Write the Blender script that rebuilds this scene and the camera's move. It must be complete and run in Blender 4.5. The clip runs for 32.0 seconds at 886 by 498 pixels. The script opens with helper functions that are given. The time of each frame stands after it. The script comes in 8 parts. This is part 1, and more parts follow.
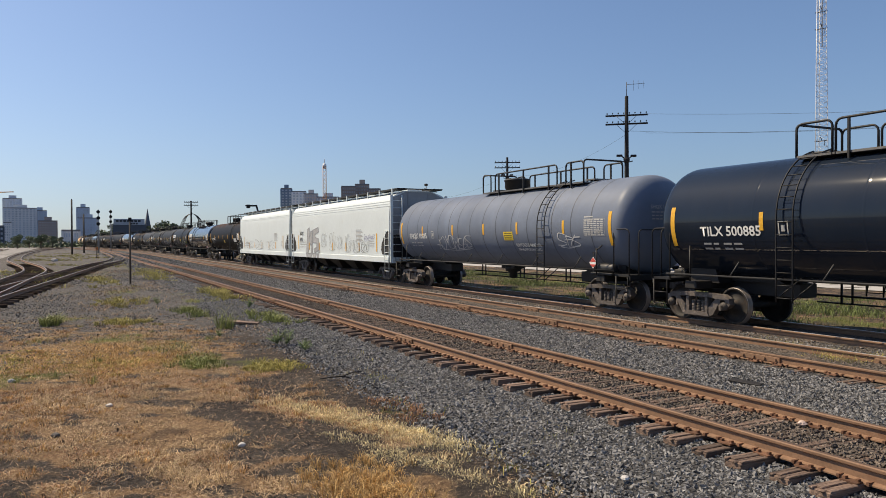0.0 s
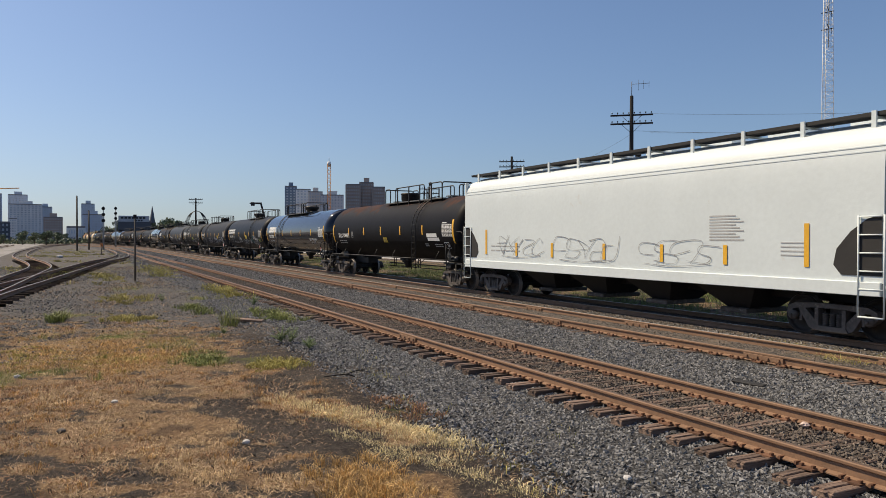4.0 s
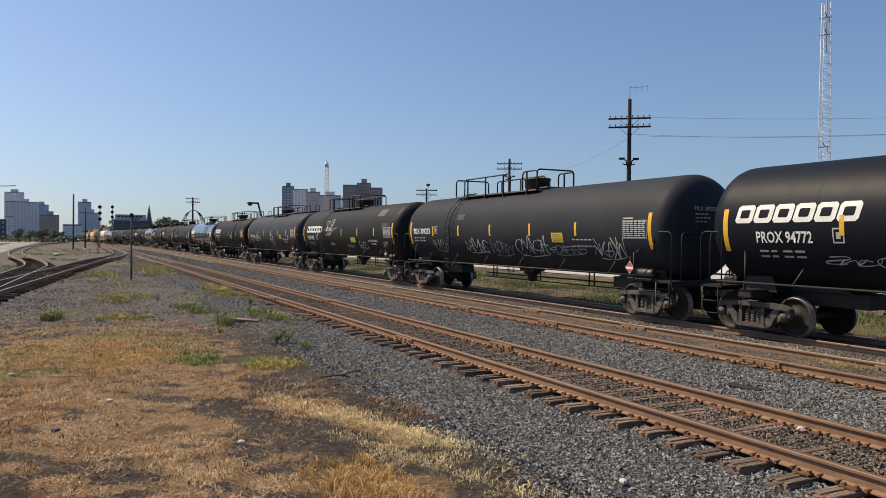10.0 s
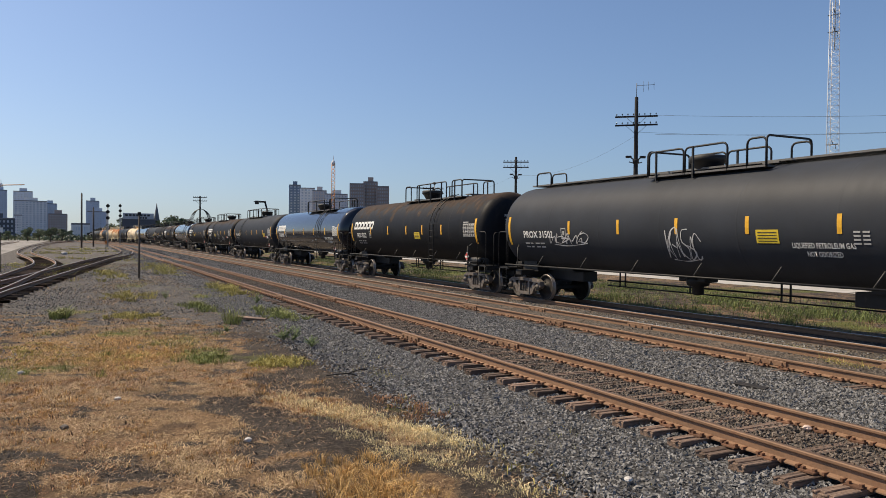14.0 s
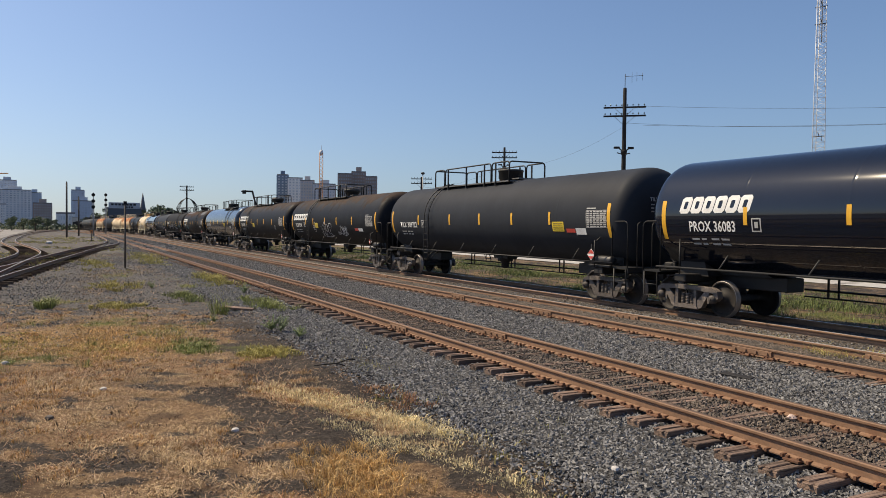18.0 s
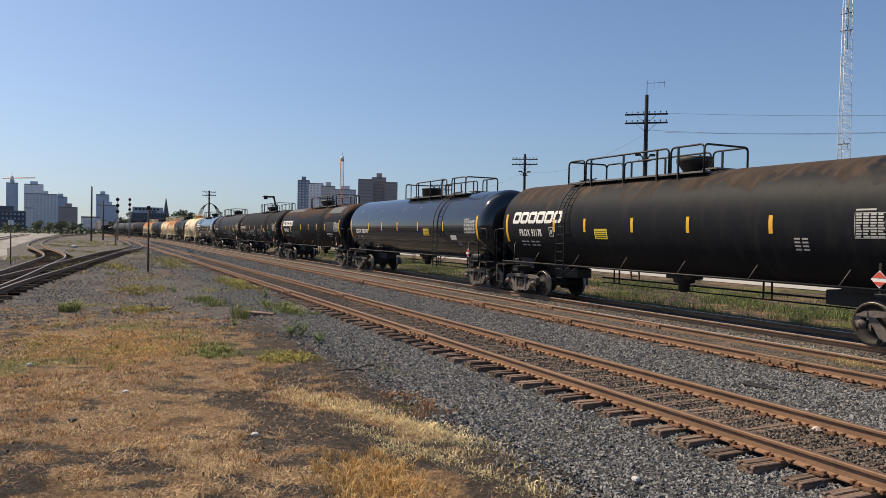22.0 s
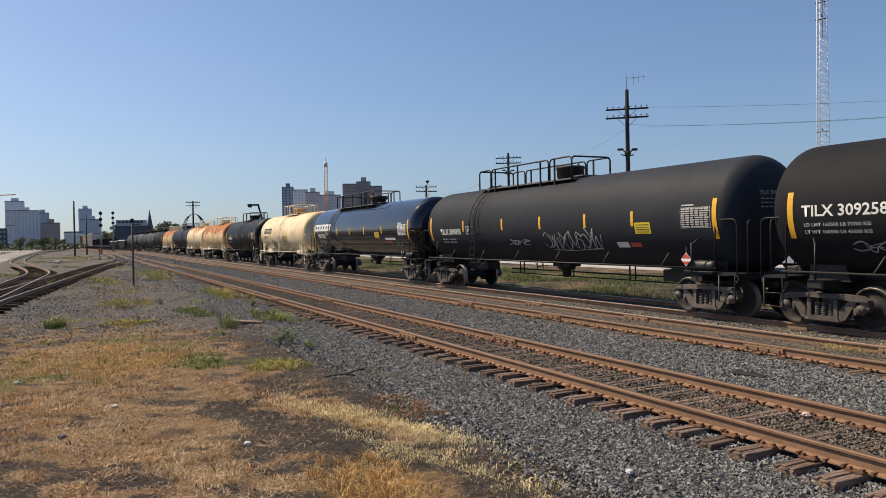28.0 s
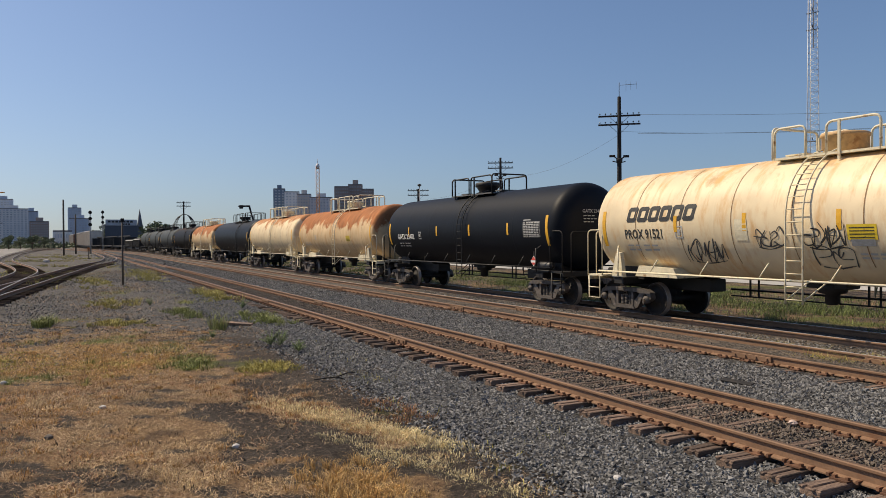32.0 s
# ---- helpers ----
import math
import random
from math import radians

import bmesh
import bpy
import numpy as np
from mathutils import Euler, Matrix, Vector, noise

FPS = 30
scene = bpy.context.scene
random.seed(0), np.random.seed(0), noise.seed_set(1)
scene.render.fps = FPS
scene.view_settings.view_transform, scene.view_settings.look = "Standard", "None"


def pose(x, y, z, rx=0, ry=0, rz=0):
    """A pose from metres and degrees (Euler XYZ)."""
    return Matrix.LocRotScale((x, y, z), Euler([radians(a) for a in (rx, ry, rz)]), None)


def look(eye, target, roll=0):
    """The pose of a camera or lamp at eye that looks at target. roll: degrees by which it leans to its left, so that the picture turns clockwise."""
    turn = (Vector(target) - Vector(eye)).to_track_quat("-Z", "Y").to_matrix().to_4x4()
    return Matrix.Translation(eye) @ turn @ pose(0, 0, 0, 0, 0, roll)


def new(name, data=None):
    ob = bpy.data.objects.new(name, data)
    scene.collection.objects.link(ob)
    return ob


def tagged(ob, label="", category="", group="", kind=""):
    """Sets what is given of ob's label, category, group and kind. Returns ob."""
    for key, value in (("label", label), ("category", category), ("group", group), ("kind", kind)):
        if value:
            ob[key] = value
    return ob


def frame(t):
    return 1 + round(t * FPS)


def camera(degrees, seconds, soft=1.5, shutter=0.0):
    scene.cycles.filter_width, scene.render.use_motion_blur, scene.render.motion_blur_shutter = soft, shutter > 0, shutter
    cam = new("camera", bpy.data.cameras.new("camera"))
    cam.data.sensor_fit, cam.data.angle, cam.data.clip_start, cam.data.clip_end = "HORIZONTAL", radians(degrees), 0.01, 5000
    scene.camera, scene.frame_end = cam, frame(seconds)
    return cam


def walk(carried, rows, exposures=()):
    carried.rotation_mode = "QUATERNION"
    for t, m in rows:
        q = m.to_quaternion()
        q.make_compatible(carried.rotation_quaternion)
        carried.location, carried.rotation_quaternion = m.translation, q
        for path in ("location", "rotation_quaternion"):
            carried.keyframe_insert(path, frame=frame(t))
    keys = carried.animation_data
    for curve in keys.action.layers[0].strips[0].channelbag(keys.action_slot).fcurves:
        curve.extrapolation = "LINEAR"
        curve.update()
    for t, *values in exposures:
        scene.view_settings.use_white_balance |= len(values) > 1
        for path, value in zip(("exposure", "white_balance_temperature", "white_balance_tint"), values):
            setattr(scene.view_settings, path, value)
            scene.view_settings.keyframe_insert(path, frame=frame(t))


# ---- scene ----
cam = camera(62.31, 32.0, soft=0.68)

# ---- plan: x along the tracks (the train runs towards +x), y across, z up; metres ----
RAIL = 0.30                      # top of rail above the soil
EYE_Z = 2.448
Y_NEAR, Y_MID, Y_TRAIN = 7.43, 12.30, 15.53
GAUGE = 0.7525                   # half distance of rail heads
BEND_X, BEND_L, BEND_D = -168.0, 118.0, 7.5   # beyond this point the lines shift sideways over a length

# seconds, eye offset x y z, yaw from the track's direction, pitch, roll
PATH = [
    (0, -0.021, 0.013, -0.007, 26.843, -0.726, -0.274),
    (0.5, -0.018, 0.005, -0.005, 26.798, -0.695, -0.197),
    (1, -0.011, 0.001, -0.006, 26.803, -0.638, -0.173),
    (1.5, -0.012, 0.002, -0.005, 26.732, -0.649, 0.046),
    (2, -0.008, -0.001, -0.002, 26.674, -0.480, 0.028),
    (2.5, -0.002, -0.004, -0.000, 26.572, -0.594, -0.024),
    (3, 0.005, -0.005, 0.002, 26.432, -0.586, 0.205),
    (3.5, 0.006, -0.007, 0.002, 26.468, -0.659, 0.096),
    (5.5, -0.000, 0.001, -0.002, 26.845, -1.307, 0.352),
    (6, -0.003, 0.003, 0.001, 26.834, -1.346, 0.393),
    (6.5, 0.001, 0.006, 0.003, 26.884, -1.367, 0.347),
    (7, 0.006, 0.009, -0.004, 27.048, -1.398, 0.640),
    (7.5, 0.004, 0.008, 0.004, 27.137, -1.278, 0.949),
    (8, -0.004, 0.007, -0.000, 27.179, -0.939, 0.790),
    (8.5, -0.005, 0.007, -0.001, 27.072, -0.752, 0.551),
    (9, -0.005, 0.003, -0.001, 26.829, -0.747, 0.439),
    (9.5, -0.009, -0.002, -0.001, 26.784, -0.730, 0.490),
    (10, -0.017, -0.002, -0.003, 26.774, -0.704, 0.585),
    (10.5, -0.015, 0.002, -0.004, 26.520, -0.714, 0.391),
    (11, -0.003, -0.002, 0.000, 26.412, -0.733, 0.494),
    (11.5, 0.008, -0.003, 0.005, 26.358, -0.750, 0.573),
    (12, 0.005, -0.005, 0.004, 26.348, -0.665, 0.641),
    (12.5, 0.004, -0.006, 0.004, 26.278, -0.667, 0.435),
    (13, 0.008, -0.006, -0.001, 25.967, -0.765, 0.193),
    (13.5, 0.012, -0.006, -0.003, 26.053, -0.790, 0.702),
    (14, 0.018, -0.005, 0.003, 26.259, -0.836, 0.541),
    (14.5, 0.025, -0.002, 0.004, 26.304, -0.806, 0.462),
    (16.5, 0.014, -0.001, 0.003, 27.157, -1.072, 1.052),
    (17, 0.006, 0.002, -0.003, 27.197, -1.274, 0.769),
    (17.5, -0.000, 0.005, -0.002, 27.181, -1.516, 0.846),
    (18, 0.001, 0.002, 0.001, 27.189, -1.587, 0.692),
    (18.5, -0.002, 0.005, 0.001, 27.303, -1.586, 0.617),
    (19, 0.001, 0.003, -0.001, 27.303, -1.569, 0.524),
    (19.5, -0.005, 0.006, -0.003, 27.330, -1.440, 0.544),
    (20, -0.002, 0.002, -0.000, 27.346, -1.433, 1.063),
    (20.5, 0.001, 0.008, 0.002, 27.281, -1.458, 1.446),
    (21, -0.006, 0.007, -0.005, 26.848, -1.479, 0.903),
    (21.5, -0.016, -0.002, 0.001, 26.543, -1.410, 1.264),
    (22, -0.010, 0.001, 0.003, 25.647, -1.114, 1.064),
    (22.5, -0.001, -0.007, 0.001, 25.714, -1.004, 0.842),
    (23, -0.001, -0.011, 0.003, 25.903, -1.069, 0.366),
    (23.5, 0.005, -0.005, 0.002, 25.981, -1.141, -0.059),
    (24, 0.007, -0.006, 0.002, 26.101, -1.149, 0.088),
    (24.5, 0.007, -0.008, 0.004, 26.220, -1.119, -0.005),
    (25, 0.003, -0.006, 0.002, 26.439, -1.079, -0.083),
    (25.5, 0.003, 0.002, 0.002, 26.520, -1.011, -0.045),
    (27.5, 0.010, 0.004, -0.003, 26.804, -0.936, -0.692),
    (28, -0.006, 0.009, -0.004, 26.663, -1.001, -1.104),
    (28.5, -0.006, 0.001, -0.004, 26.646, -0.981, -0.643),
    (29, -0.001, -0.001, -0.002, 26.804, -0.898, -0.388),
    (29.5, 0.005, -0.001, -0.000, 26.865, -0.833, -0.609),
    (30, 0.008, -0.009, 0.000, 27.101, -0.846, -0.586),
    (30.5, 0.004, -0.000, -0.002, 27.131, -0.865, -0.737),
    (31, -0.005, -0.000, -0.001, 27.039, -0.864, -0.480),
    (31.5, 0.008, -0.004, 0.003, 27.179, -0.815, -0.354),
    (32, 0.012, -0.004, 0.006, 27.363, -0.709, -0.345),
]


def gaze(row):
    t, x, y, z, yaw, pitch, roll = row
    a, p = radians(yaw), radians(pitch)
    eye = Vector((x, y, EYE_Z + z))
    way = Vector((-math.cos(a) * math.cos(p), math.sin(a) * math.cos(p), math.sin(p)))
    return t, look(eye, eye + way, roll)


walk(cam, [gaze(r) for r in PATH], exposures=[(0, -0.05, 7250, 12), (1.2, -0.08, 7250, 12), (2.6, -0.2, 7250, 12), (4.2, -0.18, 7250, 12), (5.6, -0.16, 7250, 12), (8, -0.05, 7250, 12),
                                                 (30, -0.05, 7250, 12), (31, -0.14, 7250, 12), (32, -0.28, 7250, 12)])

# ---- light ----
SUN_TO = Vector((-0.49, -0.415, 0.766)).normalized()
world = bpy.data.worlds.new("sky")
scene.world = world
world.use_nodes = True
wn = world.node_tree.nodes
sky = wn.new("ShaderNodeTexSky")
sky.sky_type = "NISHITA"
sky.sun_disc = False
sky.sun_elevation = math.asin(SUN_TO.z)
sky.sun_rotation = math.atan2(SUN_TO.x, SUN_TO.y)
sky.air_density, sky.dust_density, sky.ozone_density = 0.8, 1.25, 8.0
wn["Background"].inputs[1].default_value = 0.136
# summer haze: the low sky takes the colour found a little higher up
sky_way, sky_lift = wn.new("ShaderNodeTexCoord"), wn.new("ShaderNodeVectorMath")
sky_lift.operation, sky_lift.inputs[1].default_value, sky_lift.inputs[2].default_value = "MULTIPLY_ADD", (1, 1, 0.72), (0, 0, 0.02)
world.node_tree.links.new(sky_way.outputs["Generated"], sky_lift.inputs[0])
world.node_tree.links.new(sky_lift.outputs[0], sky.inputs[0])
world.node_tree.links.new(sky.outputs[0], wn["Background"].inputs[0])
sun_data = bpy.data.lights.new("sun", "SUN")
sun_data.energy, sun_data.angle, sun_data.color = 5.8, radians(0.53), (1.0, 0.89, 0.70)
sun = new("sun", sun_data)
sun.matrix_world = look(SUN_TO * 50, (0, 0, 0))


# ---- materials ----
def ramp(nt, fac, stops):
    n = nt.nodes.new("ShaderNodeValToRGB")
    while len(n.color_ramp.elements) < len(stops):
        n.color_ramp.elements.new(0.5)
    for e, (pos, col) in zip(n.color_ramp.elements, stops):
        e.position = pos
        e.color = (*col, 1) if len(col) == 3 else col
    nt.links.new(fac, n.inputs[0])
    return n.outputs[0]


def noise_node(nt, vec, scale, detail=4, rough=0.55):
    n = nt.nodes.new("ShaderNodeTexNoise")
    n.inputs["Scale"].default_value = scale
    n.inputs["Detail"].default_value = detail
    n.inputs["Roughness"].default_value = rough
    nt.links.new(vec, n.inputs["Vector"])
    return n.outputs[0]


def math_node(nt, op, a, b=None, clamp=False):
    n = nt.nodes.new("ShaderNodeMath")
    n.operation, n.use_clamp = op, clamp
    for i, v in enumerate((a, b)):
        if v is None:
            continue
        if isinstance(v, (int, float)):
            n.inputs[i].default_value = v
        else:
            nt.links.new(v, n.inputs[i])
    return n.outputs[0]


def mix_node(nt, fac, a, b, mode="MIX"):
    n = nt.nodes.new("ShaderNodeMix")
    n.data_type, n.blend_type = "RGBA", mode
    for sock, v in ((n.inputs[0], fac), (n.inputs[6], a), (n.inputs[7], b)):
        if isinstance(v, (int, float)):
            sock.default_value = v
        elif isinstance(v, tuple):
            sock.default_value = (*v, 1)
        else:
            nt.links.new(v, sock)
    return n.outputs[2]


def shade(c, k):
    return tuple(min(1.0, v * k) for v in c)


def coords(nt, jitter=True, stretch=None):
    tc = nt.nodes.new("ShaderNodeTexCoord")
    out = tc.outputs["Object"]
    if jitter:
        oi = nt.nodes.new("ShaderNodeObjectInfo")
        va = nt.nodes.new("ShaderNodeVectorMath")
        va.operation = "ADD"
        sc = math_node(nt, "MULTIPLY", oi.outputs["Random"], 57.0)
        nt.links.new(out, va.inputs[0])
        nt.links.new(sc, va.inputs[1])
        out = va.outputs[0]
    if stretch:
        mp = nt.nodes.new("ShaderNodeMapping")
        mp.inputs["Scale"].default_value = stretch
        nt.links.new(out, mp.inputs[0])
        out = mp.outputs[0]
    return tc, out


MATS = {}


def mat(name, base, rough=0.6, metal=0.0, fine=18.0, coarse=1.6, var=0.25, stain=None, stain_at=0.6,
        bump=0.15, stretch=None, random_var=0.0, island=False, coat=0.0):
    """A painted, worn or raw surface with variation at two scales and an optional stain."""
    if name in MATS:
        return MATS[name]
    m = bpy.data.materials.new(name)
    m.use_nodes = True
    nt = m.node_tree
    bs = nt.nodes["Principled BSDF"]
    tc, vec = coords(nt, True, stretch)
    n1 = noise_node(nt, vec, fine, 5)
    n2 = noise_node(nt, vec, coarse, 3)
    both = math_node(nt, "ADD", math_node(nt, "MULTIPLY", n1, 0.5), math_node(nt, "MULTIPLY", n2, 0.5))
    col = ramp(nt, both, [(0.3, shade(base, 1 - var)), (0.7, shade(base, 1 + var))])
    if stain:
        n3 = noise_node(nt, vec, coarse * 2.3, 6, 0.65)
        col = mix_node(nt, ramp(nt, n3, [(stain_at, (0, 0, 0)), (stain_at + 0.12, (1, 1, 1))]), col, stain)
    if random_var:
        if island:
            g = nt.nodes.new("ShaderNodeNewGeometry")
            r = g.outputs["Random Per Island"]
        else:
            oi = nt.nodes.new("ShaderNodeObjectInfo")
            r = oi.outputs["Random"]
        k = math_node(nt, "ADD", math_node(nt, "MULTIPLY", r, 2 * random_var), 1 - random_var)
        col = mix_node(nt, 1.0, col, k, "MULTIPLY")
    nt.links.new(col, bs.inputs["Base Color"])
    nt.links.new(math_node(nt, "ADD", math_node(nt, "MULTIPLY", n1, 0.2), rough - 0.1, True), bs.inputs["Roughness"])
    bs.inputs["Metallic"].default_value = metal
    if coat:
        bs.inputs["Coat Weight"].default_value = coat
        bs.inputs["Coat Roughness"].default_value = 0.08
    if bump:
        b = nt.nodes.new("ShaderNodeBump")
        b.inputs["Strength"].default_value = bump
        b.inputs["Distance"].default_value = 0.02
        nt.links.new(n1, b.inputs["Height"])
        nt.links.new(b.outputs[0], bs.inputs["Normal"])
    MATS[name] = m
    return m


def tank_paint(name, base, rough=0.4, band=None, rust=None, rust_from=3.2, rust_amount=0.5, grime=(0.05, 0.045, 0.04), coat=0.0, grime_amount=0.35, sheen=0.14, coat_ior=1.5):
    """Tank paint with vertical streaks of grime, and rust that starts from the crown where the car has it."""
    if name in MATS:
        return MATS[name]
    m = bpy.data.materials.new(name)
    m.use_nodes = True
    nt = m.node_tree
    bs = nt.nodes["Principled BSDF"]
    tc, vec = coords(nt, True)
    mp = nt.nodes.new("ShaderNodeMapping")
    mp.inputs["Scale"].default_value = (1.0, 0.25, 0.25)
    nt.links.new(vec, mp.inputs[0])
    streak = noise_node(nt, mp.outputs[0], 3.5, 6, 0.65)
    blot = noise_node(nt, vec, 0.55, 5, 0.6)
    grain = noise_node(nt, vec, 40, 3)
    col = ramp(nt, blot, [(0.3, shade(base, 0.85)), (0.7, shade(base, 1.17))])
    col = mix_node(nt, math_node(nt, "MULTIPLY", ramp(nt, streak, [(0.5, (0, 0, 0)), (0.75, (1, 1, 1))]), grime_amount), col, grime)
    rgh = math_node(nt, "ADD", math_node(nt, "MULTIPLY", streak, 0.12), rough - 0.06, True)
    spot = noise_node(nt, vec, 1.3, 7, 0.62)
    if rust:
        sp = nt.nodes.new("ShaderNodeSeparateXYZ")
        nt.links.new(tc.outputs["Object"], sp.inputs[0])
        up = math_node(nt, "MULTIPLY", math_node(nt, "SUBTRACT", sp.outputs[2], rust_from), 0.8)
        n = math_node(nt, "ADD", up, math_node(nt, "MULTIPLY", math_node(nt, "SUBTRACT", math_node(nt, "ADD", math_node(nt, "MULTIPLY", noise_node(nt, mp.outputs[0], 0.9, 6, 0.6), 0.45), math_node(nt, "MULTIPLY", spot, 0.55)), 0.5), 3.4))
        mask = ramp(nt, n, [(0.35, (0, 0, 0)), (0.6, (1, 1, 1))])
        rc = ramp(nt, streak, [(0.35, shade(rust, 0.55)), (0.65, shade(rust, 1.3))])
        col = mix_node(nt, math_node(nt, "MULTIPLY", mask, rust_amount), col, rc)
        rgh = math_node(nt, "ADD", rgh, math_node(nt, "MULTIPLY", mask, 0.3), True)
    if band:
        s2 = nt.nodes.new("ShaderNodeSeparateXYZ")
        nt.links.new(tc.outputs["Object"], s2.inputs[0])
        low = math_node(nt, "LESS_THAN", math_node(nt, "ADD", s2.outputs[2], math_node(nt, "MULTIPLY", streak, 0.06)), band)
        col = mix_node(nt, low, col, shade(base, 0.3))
    nt.links.new(col, bs.inputs["Base Color"])
    nt.links.new(rgh, bs.inputs["Roughness"])
    bs.inputs["Specular IOR Level"].default_value = sheen if not coat else 0.02
    if coat:
        bs.inputs["Coat Weight"].default_value = coat
        bs.inputs["Coat IOR"].default_value = coat_ior
        bs.inputs["Coat Roughness"].default_value = 0.07 if coat_ior < 1.6 else 0.11
    b = nt.nodes.new("ShaderNodeBump")
    b.inputs["Strength"].default_value = 0.05
    b.inputs["Distance"].default_value = 0.02
    nt.links.new(grain, b.inputs["Height"])
    nt.links.new(b.outputs[0], bs.inputs["Normal"])
    MATS[name] = m
    return m


M_RAIL = mat("rusty_rail", (0.215, 0.122, 0.072), 0.75, 0, 30, 2.0, 0.3, (0.19, 0.095, 0.052), 0.58)
M_RAILTOP = mat("rusty_rail_head", (0.125, 0.078, 0.052), 0.6, 0.2, 30, 3.0, 0.3)
M_RAILWORN = mat("worn_rail_head", (0.48, 0.45, 0.42), 0.36, 0.35, 30, 3.0, 0.25)
M_TIE = mat("weathered_tie", (0.155, 0.104, 0.078), 0.9, 0, 7, 1.2, 0.75, (0.03, 0.022, 0.018), 0.56, 1.0, (5, 0.5, 5), 0.4)
M_PLATE = mat("rusty_plate", (0.17, 0.085, 0.05), 0.75, 0.2, 20, 3, 0.4, None, 0.6, 0.3, None, 0.3, True)
M_STEEL = mat("black_steel", (0.008, 0.008, 0.009), 0.62, 0, 20, 2.0, 0.35, (0.04, 0.03, 0.024), 0.64)
M_TRUCK = mat("dusty_cast_steel", (0.092, 0.077, 0.068), 0.7, 0, 14, 3.0, 0.5, (0.21, 0.17, 0.145), 0.57, 0.35, None, 0.35)
M_WHEEL = mat("wheel_steel", (0.016, 0.013, 0.012), 0.75, 0.0, 14, 2.0, 0.3, (0.05, 0.032, 0.024), 0.55)
M_TREAD = mat("worn_wheel_rim", (0.24, 0.215, 0.20), 0.4, 0.5, 20, 2.0, 0.2)
M_UNDER = mat("undergear_black", (0.014, 0.0125, 0.012), 0.7, 0, 14, 2.0, 0.35, (0.045, 0.034, 0.028), 0.62)
M_YELLOW = mat("yellow_reflector", (0.75, 0.40, 0.03), 0.5, 0, 20, 3, 0.12)
M_YPANEL = mat("yellow_panel", (0.72, 0.52, 0.04), 0.55, 0, 20, 3, 0.15)
M_WHITE = mat("white_lettering", (0.72, 0.72, 0.70), 0.6, 0, 25, 3, 0.15)
M_GREYTXT = mat("faded_lettering", (0.42, 0.42, 0.41), 0.7, 0, 25, 3, 0.2)
M_RED = mat("red_placard", (0.55, 0.07, 0.05), 0.5, 0, 25, 3, 0.15)
M_BLACKTXT = mat("black_lettering", (0.03, 0.03, 0.03), 0.6, 0, 25, 3, 0.2)
M_CREAMSTEEL = mat("cream_steel", (0.70, 0.63, 0.46), 0.55, 0, 15, 2.0, 0.18, (0.38, 0.21, 0.085), 0.58)
M_GREYSTEEL = mat("grey_steel", (0.30, 0.31, 0.32), 0.55, 0, 15, 2.0, 0.2, (0.15, 0.13, 0.12), 0.65)
M_WHITESTEEL = mat("white_car_steel", (0.630, 0.690, 0.695), 0.55, 0, 8, 0.7, 0.06, (0.56, 0.56, 0.52), 0.66)
M_GALV = mat("galvanised_grating", (0.16, 0.155, 0.15), 0.6, 0.5, 30, 2, 0.3)
M_POLE = mat("creosoted_pole", (0.011, 0.010, 0.011), 0.9, 0, 10, 1.2, 0.4, None, 0.6, 0.5, (5, 5, 0.6))
M_INSUL = mat("glass_insulator", (0.05, 0.07, 0.07), 0.25, 0, 10, 2, 0.2, None, 0.6, 0)
M_WIRE = mat("dark_wire", (0.05, 0.05, 0.05), 0.6, 0, 10, 2, 0.1, None, 0.6, 0)
M_TOWER = mat("white_tower_steel", (0.62, 0.63, 0.64), 0.5, 0, 2, 0.2, 0.12)
M_CONC = mat("grey_concrete", (0.36, 0.35, 0.33), 0.9, 0, 12, 1.0, 0.25, (0.22, 0.21, 0.20), 0.6, 0.3)

